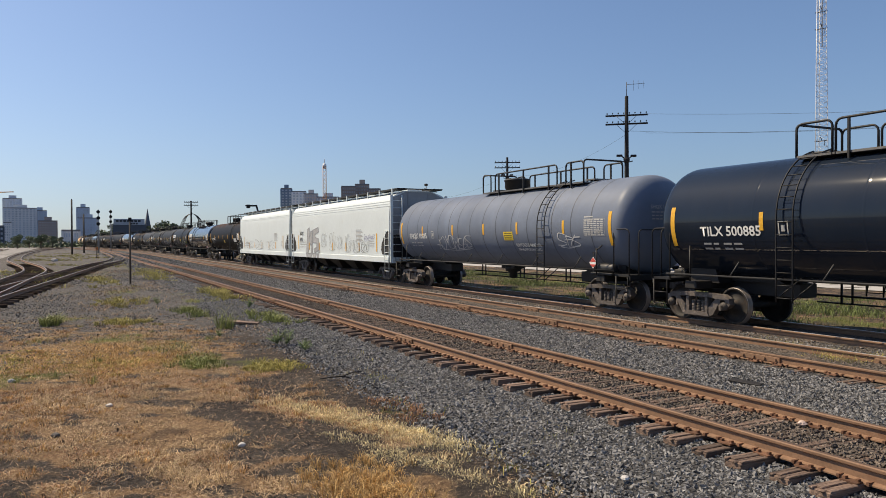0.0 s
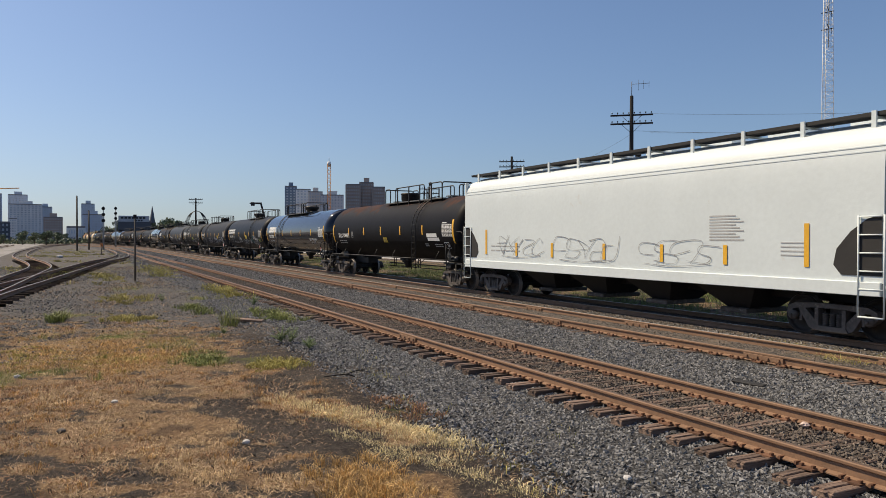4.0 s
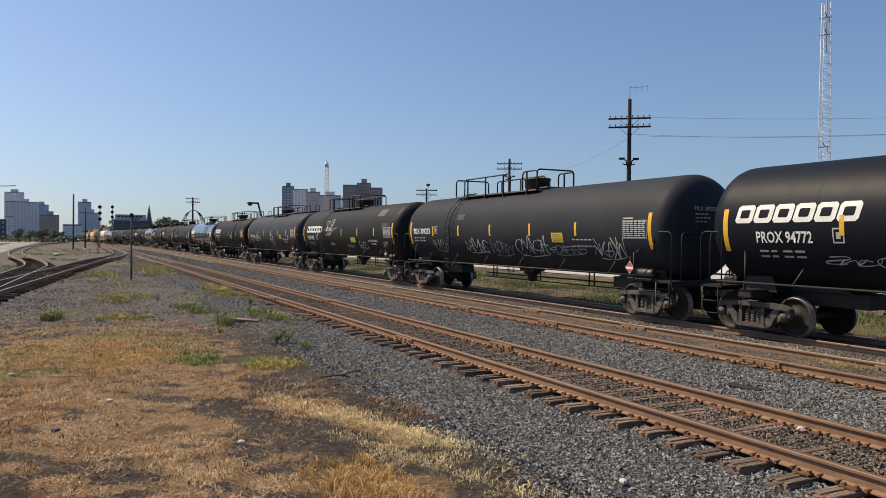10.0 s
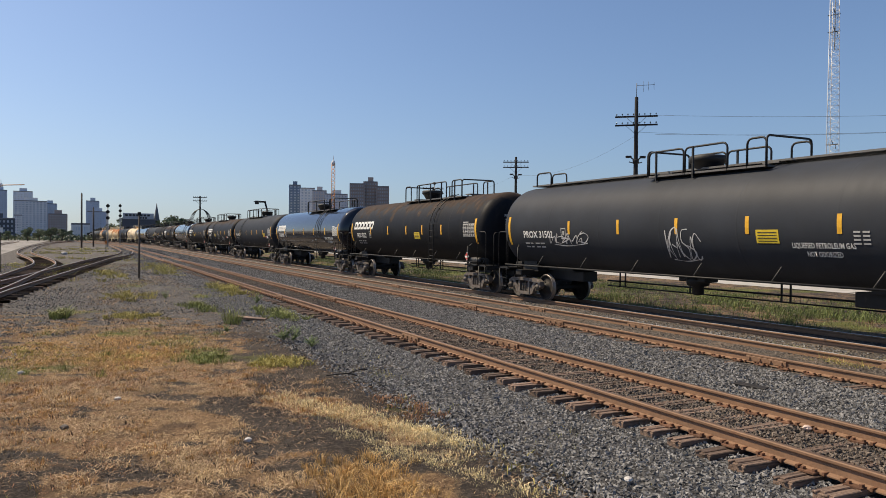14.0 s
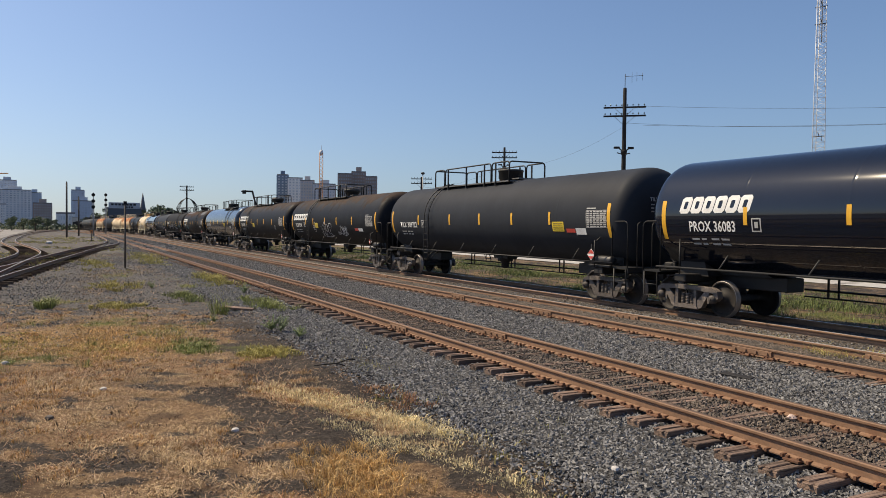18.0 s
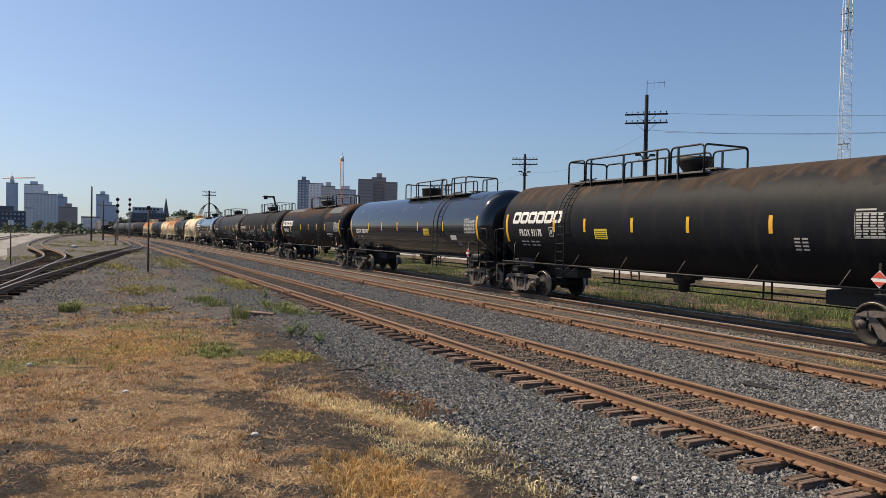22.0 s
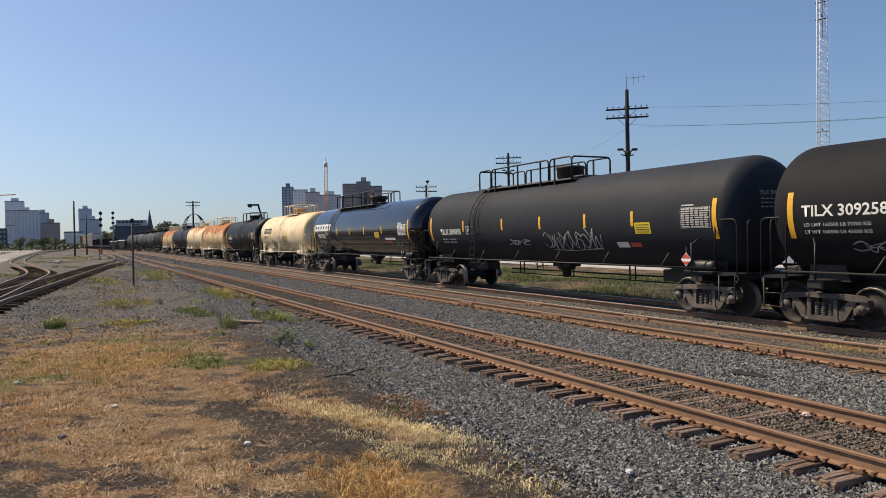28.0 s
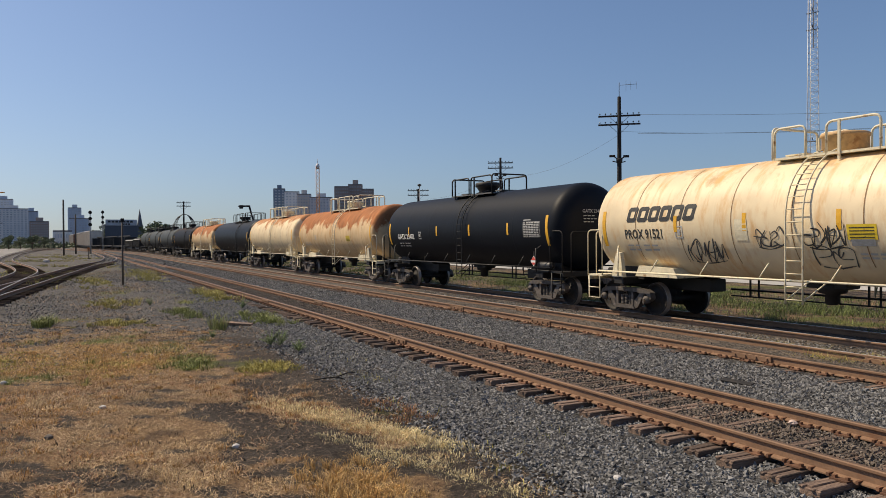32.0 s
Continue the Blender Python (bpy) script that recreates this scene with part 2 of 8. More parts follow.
# ---- mesh tools ----
class Geo:
    """Collects vertices and faces of one mesh."""

    def __init__(self):
        self.v, self.f, self.sm = [], [], []

    def add(self, verts, faces, smooth=False):
        o = len(self.v)
        self.v += [tuple(p) for p in verts]
        self.f += [tuple(i + o for i in f) for f in faces]
        self.sm += [smooth] * len(faces)
        return self

    def box(self, x0, x1, y0, y1, z0, z1, bevel=0.0):
        if bevel <= 0:
            v = [(x, y, z) for z in (z0, z1) for y in (y0, y1) for x in (x0, x1)]
            return self.add(v, [(0, 2, 3, 1), (4, 5, 7, 6), (0, 1, 5, 4), (2, 6, 7, 3), (0, 4, 6, 2), (1, 3, 7, 5)])
        b = bevel
        ring = lambda z, i: [(x0 + i + b, y0 + i, z), (x1 - i - b, y0 + i, z), (x1 - i, y0 + i + b, z), (x1 - i, y1 - i - b, z),
                             (x1 - i - b, y1 - i, z), (x0 + i + b, y1 - i, z), (x0 + i, y1 - i - b, z), (x0 + i, y0 + i + b, z)]
        v = ring(z0, b) + ring(z0 + b, 0) + ring(z1 - b, 0) + ring(z1, b)
        f = [tuple(range(7, -1, -1)), tuple(range(24, 32))]
        for r in range(3):
            f += [(r * 8 + k, r * 8 + (k + 1) % 8, r * 8 + 8 + (k + 1) % 8, r * 8 + 8 + k) for k in range(8)]
        return self.add(v, f)

    def tube(self, pts, r=0.02, n=6, closed=False):
        pts = [Vector(p) for p in pts]
        v = []
        up = Vector((0.13, 0.31, 0.94)).normalized()
        for i, p in enumerate(pts):
            a = pts[max(i - 1, 0)] if not closed else pts[i - 1]
            b = pts[min(i + 1, len(pts) - 1)] if not closed else pts[(i + 1) % len(pts)]
            d = (b - a).normalized()
            s = d.cross(up)
            if s.length < 0.05:
                s = d.cross(Vector((1, 0, 0)))
            s.normalize()
            t = s.cross(d)
            v += [p + (s * math.cos(2 * math.pi * k / n) + t * math.sin(2 * math.pi * k / n)) * r for k in range(n)]
        f = []
        m = len(pts)
        for i in range(m if closed else m - 1):
            j = (i + 1) % m
            f += [(i * n + k, i * n + (k + 1) % n, j * n + (k + 1) % n, j * n + k) for k in range(n)]
        if not closed:
            f += [tuple(range(n - 1, -1, -1)), tuple(range((m - 1) * n, m * n))]
        return self.add(v, f, True)

    def lathe(self, prof, n=24, axis="z", at=(0, 0, 0), caps=True):
        """prof: (radius, height) pairs, turned round the axis."""
        v = []
        for r, h in prof:
            for k in range(n):
                a = 2 * math.pi * k / n
                c, s = r * math.cos(a), r * math.sin(a)
                p = (c, s, h) if axis == "z" else (h, c, s) if axis == "x" else (s, h, c)
                v.append((p[0] + at[0], p[1] + at[1], p[2] + at[2]))
        f = []
        for i in range(len(prof) - 1):
            f += [(i * n + k, i * n + (k + 1) % n, (i + 1) * n + (k + 1) % n, (i + 1) * n + k) for k in range(n)]
        self.add(v, f, True)
        if caps:
            o = len(self.v) - len(v)
            self.f += [tuple(o + k for k in range(n - 1, -1, -1)), tuple(o + (len(prof) - 1) * n + k for k in range(n))]
            self.sm += [False, False]
        return self

    def prism(self, poly, a, b, axis="y"):
        """A polygon in the plane across the axis, drawn from a to b along it."""
        put = {"y": lambda p, d: (p[0], d, p[1]), "x": lambda p, d: (d, p[0], p[1]), "z": lambda p, d: (p[0], p[1], d)}[axis]
        n = len(poly)
        v = [put(p, a) for p in poly] + [put(p, b) for p in poly]
        f = [tuple(range(n)), tuple(range(2 * n - 1, n - 1, -1))] + [(k, k + n, (k + 1) % n + n, (k + 1) % n) for k in range(n)]
        return self.add(v, f)

    def mesh(self, name, material):
        me = bpy.data.meshes.new(name)
        me.from_pydata(self.v, [], self.f)
        me.polygons.foreach_set("use_smooth", self.sm)
        bm = bmesh.new()
        bm.from_mesh(me)
        bmesh.ops.recalc_face_normals(bm, faces=bm.faces)
        bm.to_mesh(me)
        bm.free()
        for m in material if isinstance(material, (list, tuple)) else [material]:
            me.materials.append(m)
        return me


def raw_mesh(name, verts, tris, material, smooth=False):
    """A large mesh from arrays of vertices and triangles."""
    me = bpy.data.meshes.new(name)
    me.vertices.add(len(verts))
    me.vertices.foreach_set("co", np.asarray(verts, dtype=np.float32).ravel())
    me.loops.add(3 * len(tris))
    me.loops.foreach_set("vertex_index", np.asarray(tris, dtype=np.int32).ravel())
    me.polygons.add(len(tris))
    me.polygons.foreach_set("loop_start", np.arange(0, 3 * len(tris), 3, dtype=np.int32))
    me.polygons.foreach_set("use_smooth", np.full(len(tris), smooth))
    me.update()
    me.materials.append(material)
    return me


SHARED = {}


def shared(key, make, material):
    """One mesh for all alike pieces."""
    k = (key, material.name)
    if k not in SHARED:
        SHARED[k] = make().mesh(key if isinstance(key, str) else key[0], material)
    return SHARED[k]


def part(name, data, parent, label="", at=None):
    ob = new(name, data)
    ob.parent = parent
    if at is not None:
        ob.matrix_basis = at
    if label:
        ob["label"] = label
    return ob


def gpart(name, geo, material, parent, label="", at=None):
    return part(name, geo.mesh(name, material), parent, label, at)


def thing(name, label, category, at=None, group="", kind="", data=None):
    ob = new(name, data)
    if at is not None:
        ob.matrix_basis = at
    return tagged(ob, label, category, group, kind)


def on_line(s, y0):
    """A point of a line that lies at y0 on the straight: place and heading at the chainage s."""
    u = max(0.0, min(1.0, (BEND_X - s) / BEND_L))
    w = max(0.0, -255.0 - s)
    drift = 0.032 * w * w / (w + 40.0)
    slope = 0.032 * (w * w + 80.0 * w) / (w + 40.0) ** 2
    return Vector((s, y0 - BEND_D * u * u * (3 - 2 * u) - drift, 0)), math.atan(6 * BEND_D * u * (1 - u) / BEND_L + slope)


# ---- ground ----
def graded(a, b, fine_a, fine_b, step, grow):
    out = list(np.arange(fine_a, fine_b + step / 2, step))
    s, p = step, fine_a
    while p > a:
        s *= grow
        p -= s
        out.insert(0, max(p, a))
    s, p = step, fine_b
    while p < b:
        s *= grow
        p += s
        out.append(min(p, b))
    return np.array(out)


def soft_noise(x, y, scale, seed=0.0):
    return noise.fractal(Vector((x * scale + seed, y * scale - seed, seed)), 1.0, 2.0, 4)


def gold_cover(x, y):
    """Where the dead grass is a clear ochre yellow."""
    return math.exp(-((((x + 17.0) / 2.6) ** 2 + ((y - 0.4) / 1.7) ** 2) ** 2)) * max(0.0, min(1.0, 0.75 + 1.2 * soft_noise(x, y, 0.9, 61.0)))


def straw_cover(x, y):
    """How far dry grass covers the soil, 0 to 1."""
    c = 0.60 + 0.55 * soft_noise(x, y, 0.5, 3.1) + 1.3 * soft_noise(x, y, 2.4, 7.7)
    c += 0.3 * math.exp(-(((x + 9.0) / 1.6) ** 2 + ((y + 0.6) / 0.9) ** 2))
    if y > 2.4:
        c -= (y - 2.4) * 0.45
    bare = math.exp(-(((x + 9.5) / 2.4) ** 2 + ((y - 2.27 - 0.15 * (x + 9.5)) / 0.46) ** 2) * 1.2)
    c += 0.35 * math.exp(-(((x + 12.0) / 2.6) ** 2 + ((y - 0.4) / 1.6) ** 2)) + 0.45 * gold_cover(x, y)
    c -= 1.15 * bare + 0.7 * math.exp(-(((x + 8.3) / 0.55) ** 2 + ((y - 0.4) / 0.18) ** 2))
    c -= 0.8 * math.exp(-(((x + 9.0) / 1.2) ** 2 + ((y + 0.62) / 0.28) ** 2))
    strip = math.exp(-(((x + 9.2) / 1.7) ** 2 + ((y - 3.43 - 0.36 * (x + 9.2)) / 0.26) ** 2))
    c += 1.1 * strip
    corner = math.exp(-(((x + 6.7) / 0.7) ** 2 + ((y - 2.5) / 0.55) ** 2))
    c += 0.5 * corner
    c -= 0.9 * math.exp(-(((x + 7.3) / 0.7) ** 2 + ((y - 3.15) / 0.22) ** 2))
    if x < -20:
        c -= (-20 - x) * 0.16
    if y > 3.5:
        c -= (y - 3.5) * 1.4
    return max(0.0, min(1.0, c))


def green_cover(x, y):
    g = 0.9 * soft_noise(x, y, 0.33, 15.2) + 0.5 * soft_noise(x, y, 1.1, 2.2) - 0.18
    g += 0.2 * math.exp(-(((x + 45) / 18) ** 2 + ((y - 4.9) / 1.0) ** 2))
    for gx, gy, gr, k in ((-16.0, 2.2, 0.9, 0.9), (-17.1, 1.0, 1.6, 0.55), (-20.8, -0.8, 1.2, 0.6), (-14.4, 3.5, 0.7, 0.7), (-23.5, 1.4, 1.3, 0.9), (-24.9, -0.3, 0.8, 0.8), (-27.2, 5.8, 1.6, 0.8), (-33.3, 4.7, 2.5, 0.7), (-42.2, 2.3, 3.0, 0.7), (-63, -0.5, 5.0, 0.9), (-15.6, 0.0, 0.9, 0.8), (-15.4, -1.2, 0.9, 0.7), (-13.6, 1.9, 0.5, 0.5), (-13.8, -1.9, 0.8, 0.5), (-17.5, 2.0, 0.6, 0.6)):
        g += k * math.exp(-(((x - gx) / (gr * 1.6)) ** 2 + ((y - gy) / (gr * 0.7)) ** 2))
    return max(0.0, min(1.0, g))


def ground_z(x, y):
    z = 0.0
    if -60 < x < 10 and -20 < y < 6:
        z += 0.035 * soft_noise(x, y, 0.5, 1.0) + 0.02 * soft_noise(x, y, 2.2, 5.0)
    if y > 17.0:                       # the verge beyond the tracks
        z += 0.10 * min(1.0, (y - 17.0) / 3) + (0.06 * soft_noise(x, y, 0.7, 9.0) if y < 40 and x > -90 else 0)
    return z


def build_ground():
    xs = graded(-3500, 3500, -30, 1, 0.25, 1.22)
    ys = graded(-3000, 3500, -10, 24, 0.25, 1.22)
    nx, ny = len(xs), len(ys)
    verts = np.zeros((nx * ny, 3), dtype=np.float32)
    cover = np.zeros((nx * ny, 4), dtype=np.float32)
    k = 0
    for x in xs:
        for y in ys:
            verts[k] = (x, y, ground_z(x, y))
            if -70 < x < 3 and -30 < y < 8:
                cover[k] = (straw_cover(x, y), green_cover(x, y), max(0.0, min(1.0, (-17.5 - x) / 5)) * (1 - gold_cover(x, y)), gold_cover(x, y))
            elif -270 < x <= -70 and -45 < y < 9:
                cover[k] = (0.12, 0.3 if y > -6 else 0.15, 1, 0)
            elif y > 17 and x > -140 and y < 34:
                cover[k] = (0.40, 0.34 + 0.8 * soft_noise(x, y, 0.4, 4.4), 0.3, 0)
            else:
                cover[k] = (0.10, 0.25 * max(0.0, soft_noise(x, y, 0.02, 4.4)), 0, 0)
            k += 1
    i = np.arange((nx - 1) * (ny - 1))
    a = (i // (ny - 1)) * ny + i % (ny - 1)
    tris = np.concatenate([np.stack([a, a + ny, a + ny + 1], 1), np.stack([a, a + ny + 1, a + 1], 1)])
    m = bpy.data.materials.new("dry_ground")
    m.use_nodes = True
    nt = m.node_tree
    bs = nt.nodes["Principled BSDF"]
    tc, vec = coords(nt, False)
    at = nt.nodes.new("ShaderNodeAttribute")
    at.attribute_name = "cover"
    sp = nt.nodes.new("ShaderNodeSeparateColor")
    nt.links.new(at.outputs["Color"], sp.inputs[0])
    n_f = noise_node(nt, vec, 20, 10, 0.85)
    n_m = noise_node(nt, vec, 2.2, 5, 0.6)
    n_c = noise_node(nt, vec, 0.25, 4, 0.6)
    soil = ramp(nt, n_f, [(0.37, (0.010, 0.0085, 0.007)), (0.52, (0.056, 0.044, 0.036)), (0.65, (0.20, 0.165, 0.135))])
    soil = mix_node(nt, ramp(nt, n_c, [(0.4, (0, 0, 0)), (0.65, (1, 1, 1))]), soil, mix_node(nt, 0.3, soil, (0.18, 0.155, 0.13)))
    grit = ramp(nt, noise_node(nt, vec, 9, 8, 0.8), [(0.36, (0.03, 0.027, 0.026)), (0.5, (0.098, 0.090, 0.084)), (0.66, (0.27, 0.255, 0.24))])
    soil = mix_node(nt, ramp(nt, math_node(nt, "ADD", sp.outputs[2], math_node(nt, "MULTIPLY", math_node(nt, "SUBTRACT", n_m, 0.5), 1.4)), [(0.3, (0, 0, 0)), (0.6, (1, 1, 1))]), soil, grit)
    straw = ramp(nt, n_f, [(0.36, (0.075, 0.046, 0.027)), (0.5, (0.265, 0.165, 0.092)), (0.64, (0.48, 0.335, 0.185))])
    straw = mix_node(nt, math_node(nt, "MULTIPLY", ramp(nt, noise_node(nt, vec, 1.5, 6, 0.7), [(0.5, (0, 0, 0)), (0.6, (1, 1, 1))]), 0.62), straw, (0.085, 0.058, 0.042))
    straw = mix_node(nt, math_node(nt, "MULTIPLY", at.outputs["Alpha"], 0.35), straw, ramp(nt, n_f, [(0.36, (0.12, 0.07, 0.022)), (0.5, (0.36, 0.23, 0.075)), (0.64, (0.55, 0.38, 0.15))]))
    green = ramp(nt, n_f, [(0.3, (0.05, 0.065, 0.02)), (0.7, (0.19, 0.19, 0.06))])
    wob = math_node(nt, "ADD", math_node(nt, "MULTIPLY", math_node(nt, "SUBTRACT", n_m, 0.5), 0.9), math_node(nt, "MULTIPLY", math_node(nt, "SUBTRACT", n_c, 0.5), 0.8))
    wob2 = math_node(nt, "MULTIPLY", math_node(nt, "SUBTRACT", n_f, 0.5), 0.7)
    fs = ramp(nt, math_node(nt, "ADD", math_node(nt, "ADD", sp.outputs[0], wob), wob2), [(0.34, (0, 0, 0)), (0.6, (1, 1, 1))])
    fg = ramp(nt, math_node(nt, "ADD", math_node(nt, "ADD", sp.outputs[1], wob), wob2), [(0.45, (0, 0, 0)), (0.85, (1, 1, 1))])
    col = mix_node(nt, fs, soil, straw)
    col = mix_node(nt, fg, col, green)
    nt.links.new(col, bs.inputs["Base Color"])
    bs.inputs["Roughness"].default_value = 0.95
    bs.inputs["Specular IOR Level"].default_value = 0.15
    b = nt.nodes.new("ShaderNodeBump")
    b.inputs["Strength"].default_value = 1.0
    b.inputs["Distance"].default_value = 0.06
    nt.links.new(math_node(nt, "ADD", n_f, n_m), b.inputs["Height"])
    nt.links.new(b.outputs[0], bs.inputs["Normal"])
    me = raw_mesh("ground", verts, tris, m, True)
    ca = me.color_attributes.new("cover", "FLOAT_COLOR", "POINT")
    ca.data.foreach_set("color", cover.ravel())
    thing("ground", "dry trackside soil with scorched grass and weeds", "ground", kind="structure", data=me)


build_ground()


def strip_mesh(name, cross, s_list, y0, material, follow=True):
    """A cross-section (y offset, z) drawn along a line."""
    v, f = [], []
    n = len(cross)
    for s in s_list:
        p, a = on_line(s, y0)
        for dy, z in cross:
            v.append((p.x - dy * math.sin(a), p.y + dy * math.cos(a), z))
    for i in range(len(s_list) - 1):
        f += [(i * n + k, i * n + k + 1, (i + 1) * n + k + 1, (i + 1) * n + k) for k in range(n - 1)]
    g = Geo().add(v, f, True)
    return g.mesh(name, material)


def gravel_material(name, dark, light, dirt, dirt_at):
    m = bpy.data.materials.new(name)
    m.use_nodes = True
    nt = m.node_tree
    bs = nt.nodes["Principled BSDF"]
    tc, vec = coords(nt, False)
    vo = nt.nodes.new("ShaderNodeTexVoronoi")
    vo.inputs["Scale"].default_value = 20
    nt.links.new(vec, vo.inputs["Vector"])
    sep = nt.nodes.new("ShaderNodeSeparateColor")
    nt.links.new(vo.outputs["Color"], sep.inputs[0])
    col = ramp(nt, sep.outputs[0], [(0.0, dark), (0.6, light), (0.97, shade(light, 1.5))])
    # shade of the gaps between stones, multiplied into the colour
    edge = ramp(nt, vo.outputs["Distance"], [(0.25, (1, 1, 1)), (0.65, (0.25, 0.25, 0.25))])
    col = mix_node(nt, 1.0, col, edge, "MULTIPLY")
    n = math_node(nt, "ADD", math_node(nt, "MULTIPLY", noise_node(nt, vec, 0.7, 5, 0.6), 0.7), math_node(nt, "MULTIPLY", noise_node(nt, vec, 8, 4), 0.3))
    col = mix_node(nt, ramp(nt, n, [(dirt_at, (0, 0, 0)), (dirt_at + 0.12, (1, 1, 1))]), col, dirt)
    nt.links.new(col, bs.inputs["Base Color"])
    bs.inputs["Roughness"].default_value = 0.85
    b = nt.nodes.new("ShaderNodeBump")
    b.inputs["Strength"].default_value = 1.0
    b.inputs["Distance"].default_value = 0.03
    b.invert = True
    nt.links.new(vo.outputs["Distance"], b.inputs["Height"])
    nt.links.new(b.outputs[0], bs.inputs["Normal"])
    return m


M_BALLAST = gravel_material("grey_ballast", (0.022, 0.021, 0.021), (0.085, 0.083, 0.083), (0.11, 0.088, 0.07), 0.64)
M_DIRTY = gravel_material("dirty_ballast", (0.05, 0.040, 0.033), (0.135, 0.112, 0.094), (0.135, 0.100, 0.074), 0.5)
M_STONE = mat("crushed_stone", (0.143, 0.141, 0.139), 0.8, 0, 30, 4, 0.25, None, 0.6, 0.2, None, 0.85, True)
M_STONEB = mat("rust_stained_stone", (0.14, 0.112, 0.09), 0.85, 0, 30, 4, 0.25, None, 0.6, 0.2, None, 0.5, True)

S_LIST = [6, 3, 0, -3, -6, -9, -12, -15, -20, -25, -30, -40, -50, -70, -90, -120, -150, -180] + list(range(-190, -900, -10))
S_LONG = [80, 40] + S_LIST
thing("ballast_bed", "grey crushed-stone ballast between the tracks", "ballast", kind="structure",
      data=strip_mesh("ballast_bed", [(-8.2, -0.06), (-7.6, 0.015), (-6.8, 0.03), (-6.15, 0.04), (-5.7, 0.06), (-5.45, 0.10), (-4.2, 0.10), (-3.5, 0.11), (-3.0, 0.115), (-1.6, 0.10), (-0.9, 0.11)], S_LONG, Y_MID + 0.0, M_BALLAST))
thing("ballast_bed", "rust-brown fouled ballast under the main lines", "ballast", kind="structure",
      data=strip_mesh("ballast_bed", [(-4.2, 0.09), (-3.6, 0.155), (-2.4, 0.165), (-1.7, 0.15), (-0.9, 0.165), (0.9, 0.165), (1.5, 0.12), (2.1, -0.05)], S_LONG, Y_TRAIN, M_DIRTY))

RAIL_PROF = [(-0.069, 0.0), (-0.069, 0.014), (-0.012, 0.032), (-0.009, 0.120), (-0.036, 0.135), (-0.037, 0.160), (-0.026, 0.171),
             (0.026, 0.171), (0.037, 0.160), (0.036, 0.135), (0.009, 0.120), (0.012, 0.032), (0.069, 0.014), (0.069, 0.0)]


def rail_geo(points, base):
    """A rail along points (x, y, heading)."""
    v, f, sm = [], [], []
    n = len(RAIL_PROF)
    for x, y, a in points:
        v += [(x - d * math.sin(a), y + d * math.cos(a), base + z) for d, z in RAIL_PROF]
    for i in range(len(points) - 1):
        f += [(i * n + k, i * n + k + 1, (i + 1) * n + k + 1, (i + 1) * n + k) for k in range(n - 1)]
    g = Geo().add(v, f, False)
    g.f += [tuple(range(n)), tuple(range((len(points) - 1) * n, len(points) * n))]
    g.sm += [False, False]
    return g


def rail_mesh(points, base, top):
    me = rail_geo(points, base).mesh("rail", [M_RAIL, top])
    for p in me.polygons:
        if p.normal.z > 0.8 and p.center.z > base + 0.16:
            p.material_index = 1
    return me


def spring_points(y0, off):
    out = []
    for s in S_LONG:
        p, a = on_line(s, y0)
        out.append((p.x - off * math.sin(a), p.y + off * math.cos(a), a))
    return out


def tie_geo():
    """A weathered tie, split along its length into slivers of uneven height and reach."""
    g = Geo().box(-0.112, 0.112, -1.26, 1.26, -0.17, -0.022, 0.008)
    for x0, x1, y0, y1, z in ((-0.115, -0.062, -1.27, 1.22, -0.006), (-0.056, 0.004, -1.23, 1.28, 0.0), (0.009, 0.055, -1.285, 1.25, -0.011), (0.061, 0.113, -1.25, 1.265, -0.003)):
        g.box(x0, x1, y0, y1, -0.03, z, 0.007)
    return g


def plain_track(y0, tie_x, label, tie_top, top, far_top=None, sink_from=None):
    tr = thing("railway_track", label, "railway track", kind="structure")
    for off in (-GAUGE, GAUGE):
        part("rail", rail_mesh(spring_points(y0, off), RAIL - 0.171, top if off < 0 else far_top or top), tr)
    rnd = random.Random(int(y0 * 10))
    me = shared("tie", tie_geo, M_TIE)
    plates = Geo()
    for x in tie_x:
        p, a = on_line(x, y0)
        sunk = 0.05 * max(0.0, min(1.0, (sink_from - x) / 6)) if sink_from is not None else 0.0
        part("tie", me, tr, at=pose(p.x, p.y + rnd.uniform(-0.06, 0.06), tie_top - sunk + rnd.uniform(-0.012, 0.008), rnd.uniform(-0.5, 0.5), rnd.uniform(-1.5, 1.5),
                                    math.degrees(a) + rnd.uniform(-1.2, 1.2)))
        if x > -70:
            for off in (-GAUGE, GAUGE):
                plates.box(p.x - 0.09, p.x + 0.09, p.y + off - 0.15, p.y + off + 0.15, tie_top, tie_top + 0.018)
                for sx, sy in ((-0.06, -0.105), (0.06, -0.09), (-0.05, 0.10), (0.06, 0.105)):
                    plates.box(p.x + sx - 0.014, p.x + sx + 0.014, p.y + off + sy - 0.022, p.y + off + sy + 0.022, tie_top, tie_top + 0.045)
                # rail anchors beside the tie
                for sx in (-0.15, 0.15):
                    plates.box(p.x + sx - 0.014, p.x + sx + 0.014, p.y + off - 0.09, p.y + off + 0.09, tie_top + 0.0, tie_top + 0.035)
    pl = gpart("tie_plates", plates, M_PLATE, tr)
    pl["kind"] = "stuff"
    return tr


near_track = plain_track(Y_NEAR, [1.0 - 0.495 * i for i in range(240)], "rusty siding rails on weathered wooden ties", RAIL - 0.171, M_RAILTOP, None, -22.0)
mid_track = plain_track(Y_MID, [2.0 - 0.53 * i for i in range(160)], "rusty main line rails on half-buried ties", RAIL - 0.171 - 0.004, M_RAILTOP, M_RAILWORN)
train_track = plain_track(Y_TRAIN, [2.0 - 0.53 * i for i in range(160)], "main line rails under the freight train", RAIL - 0.171 - 0.004, M_RAILWORN)

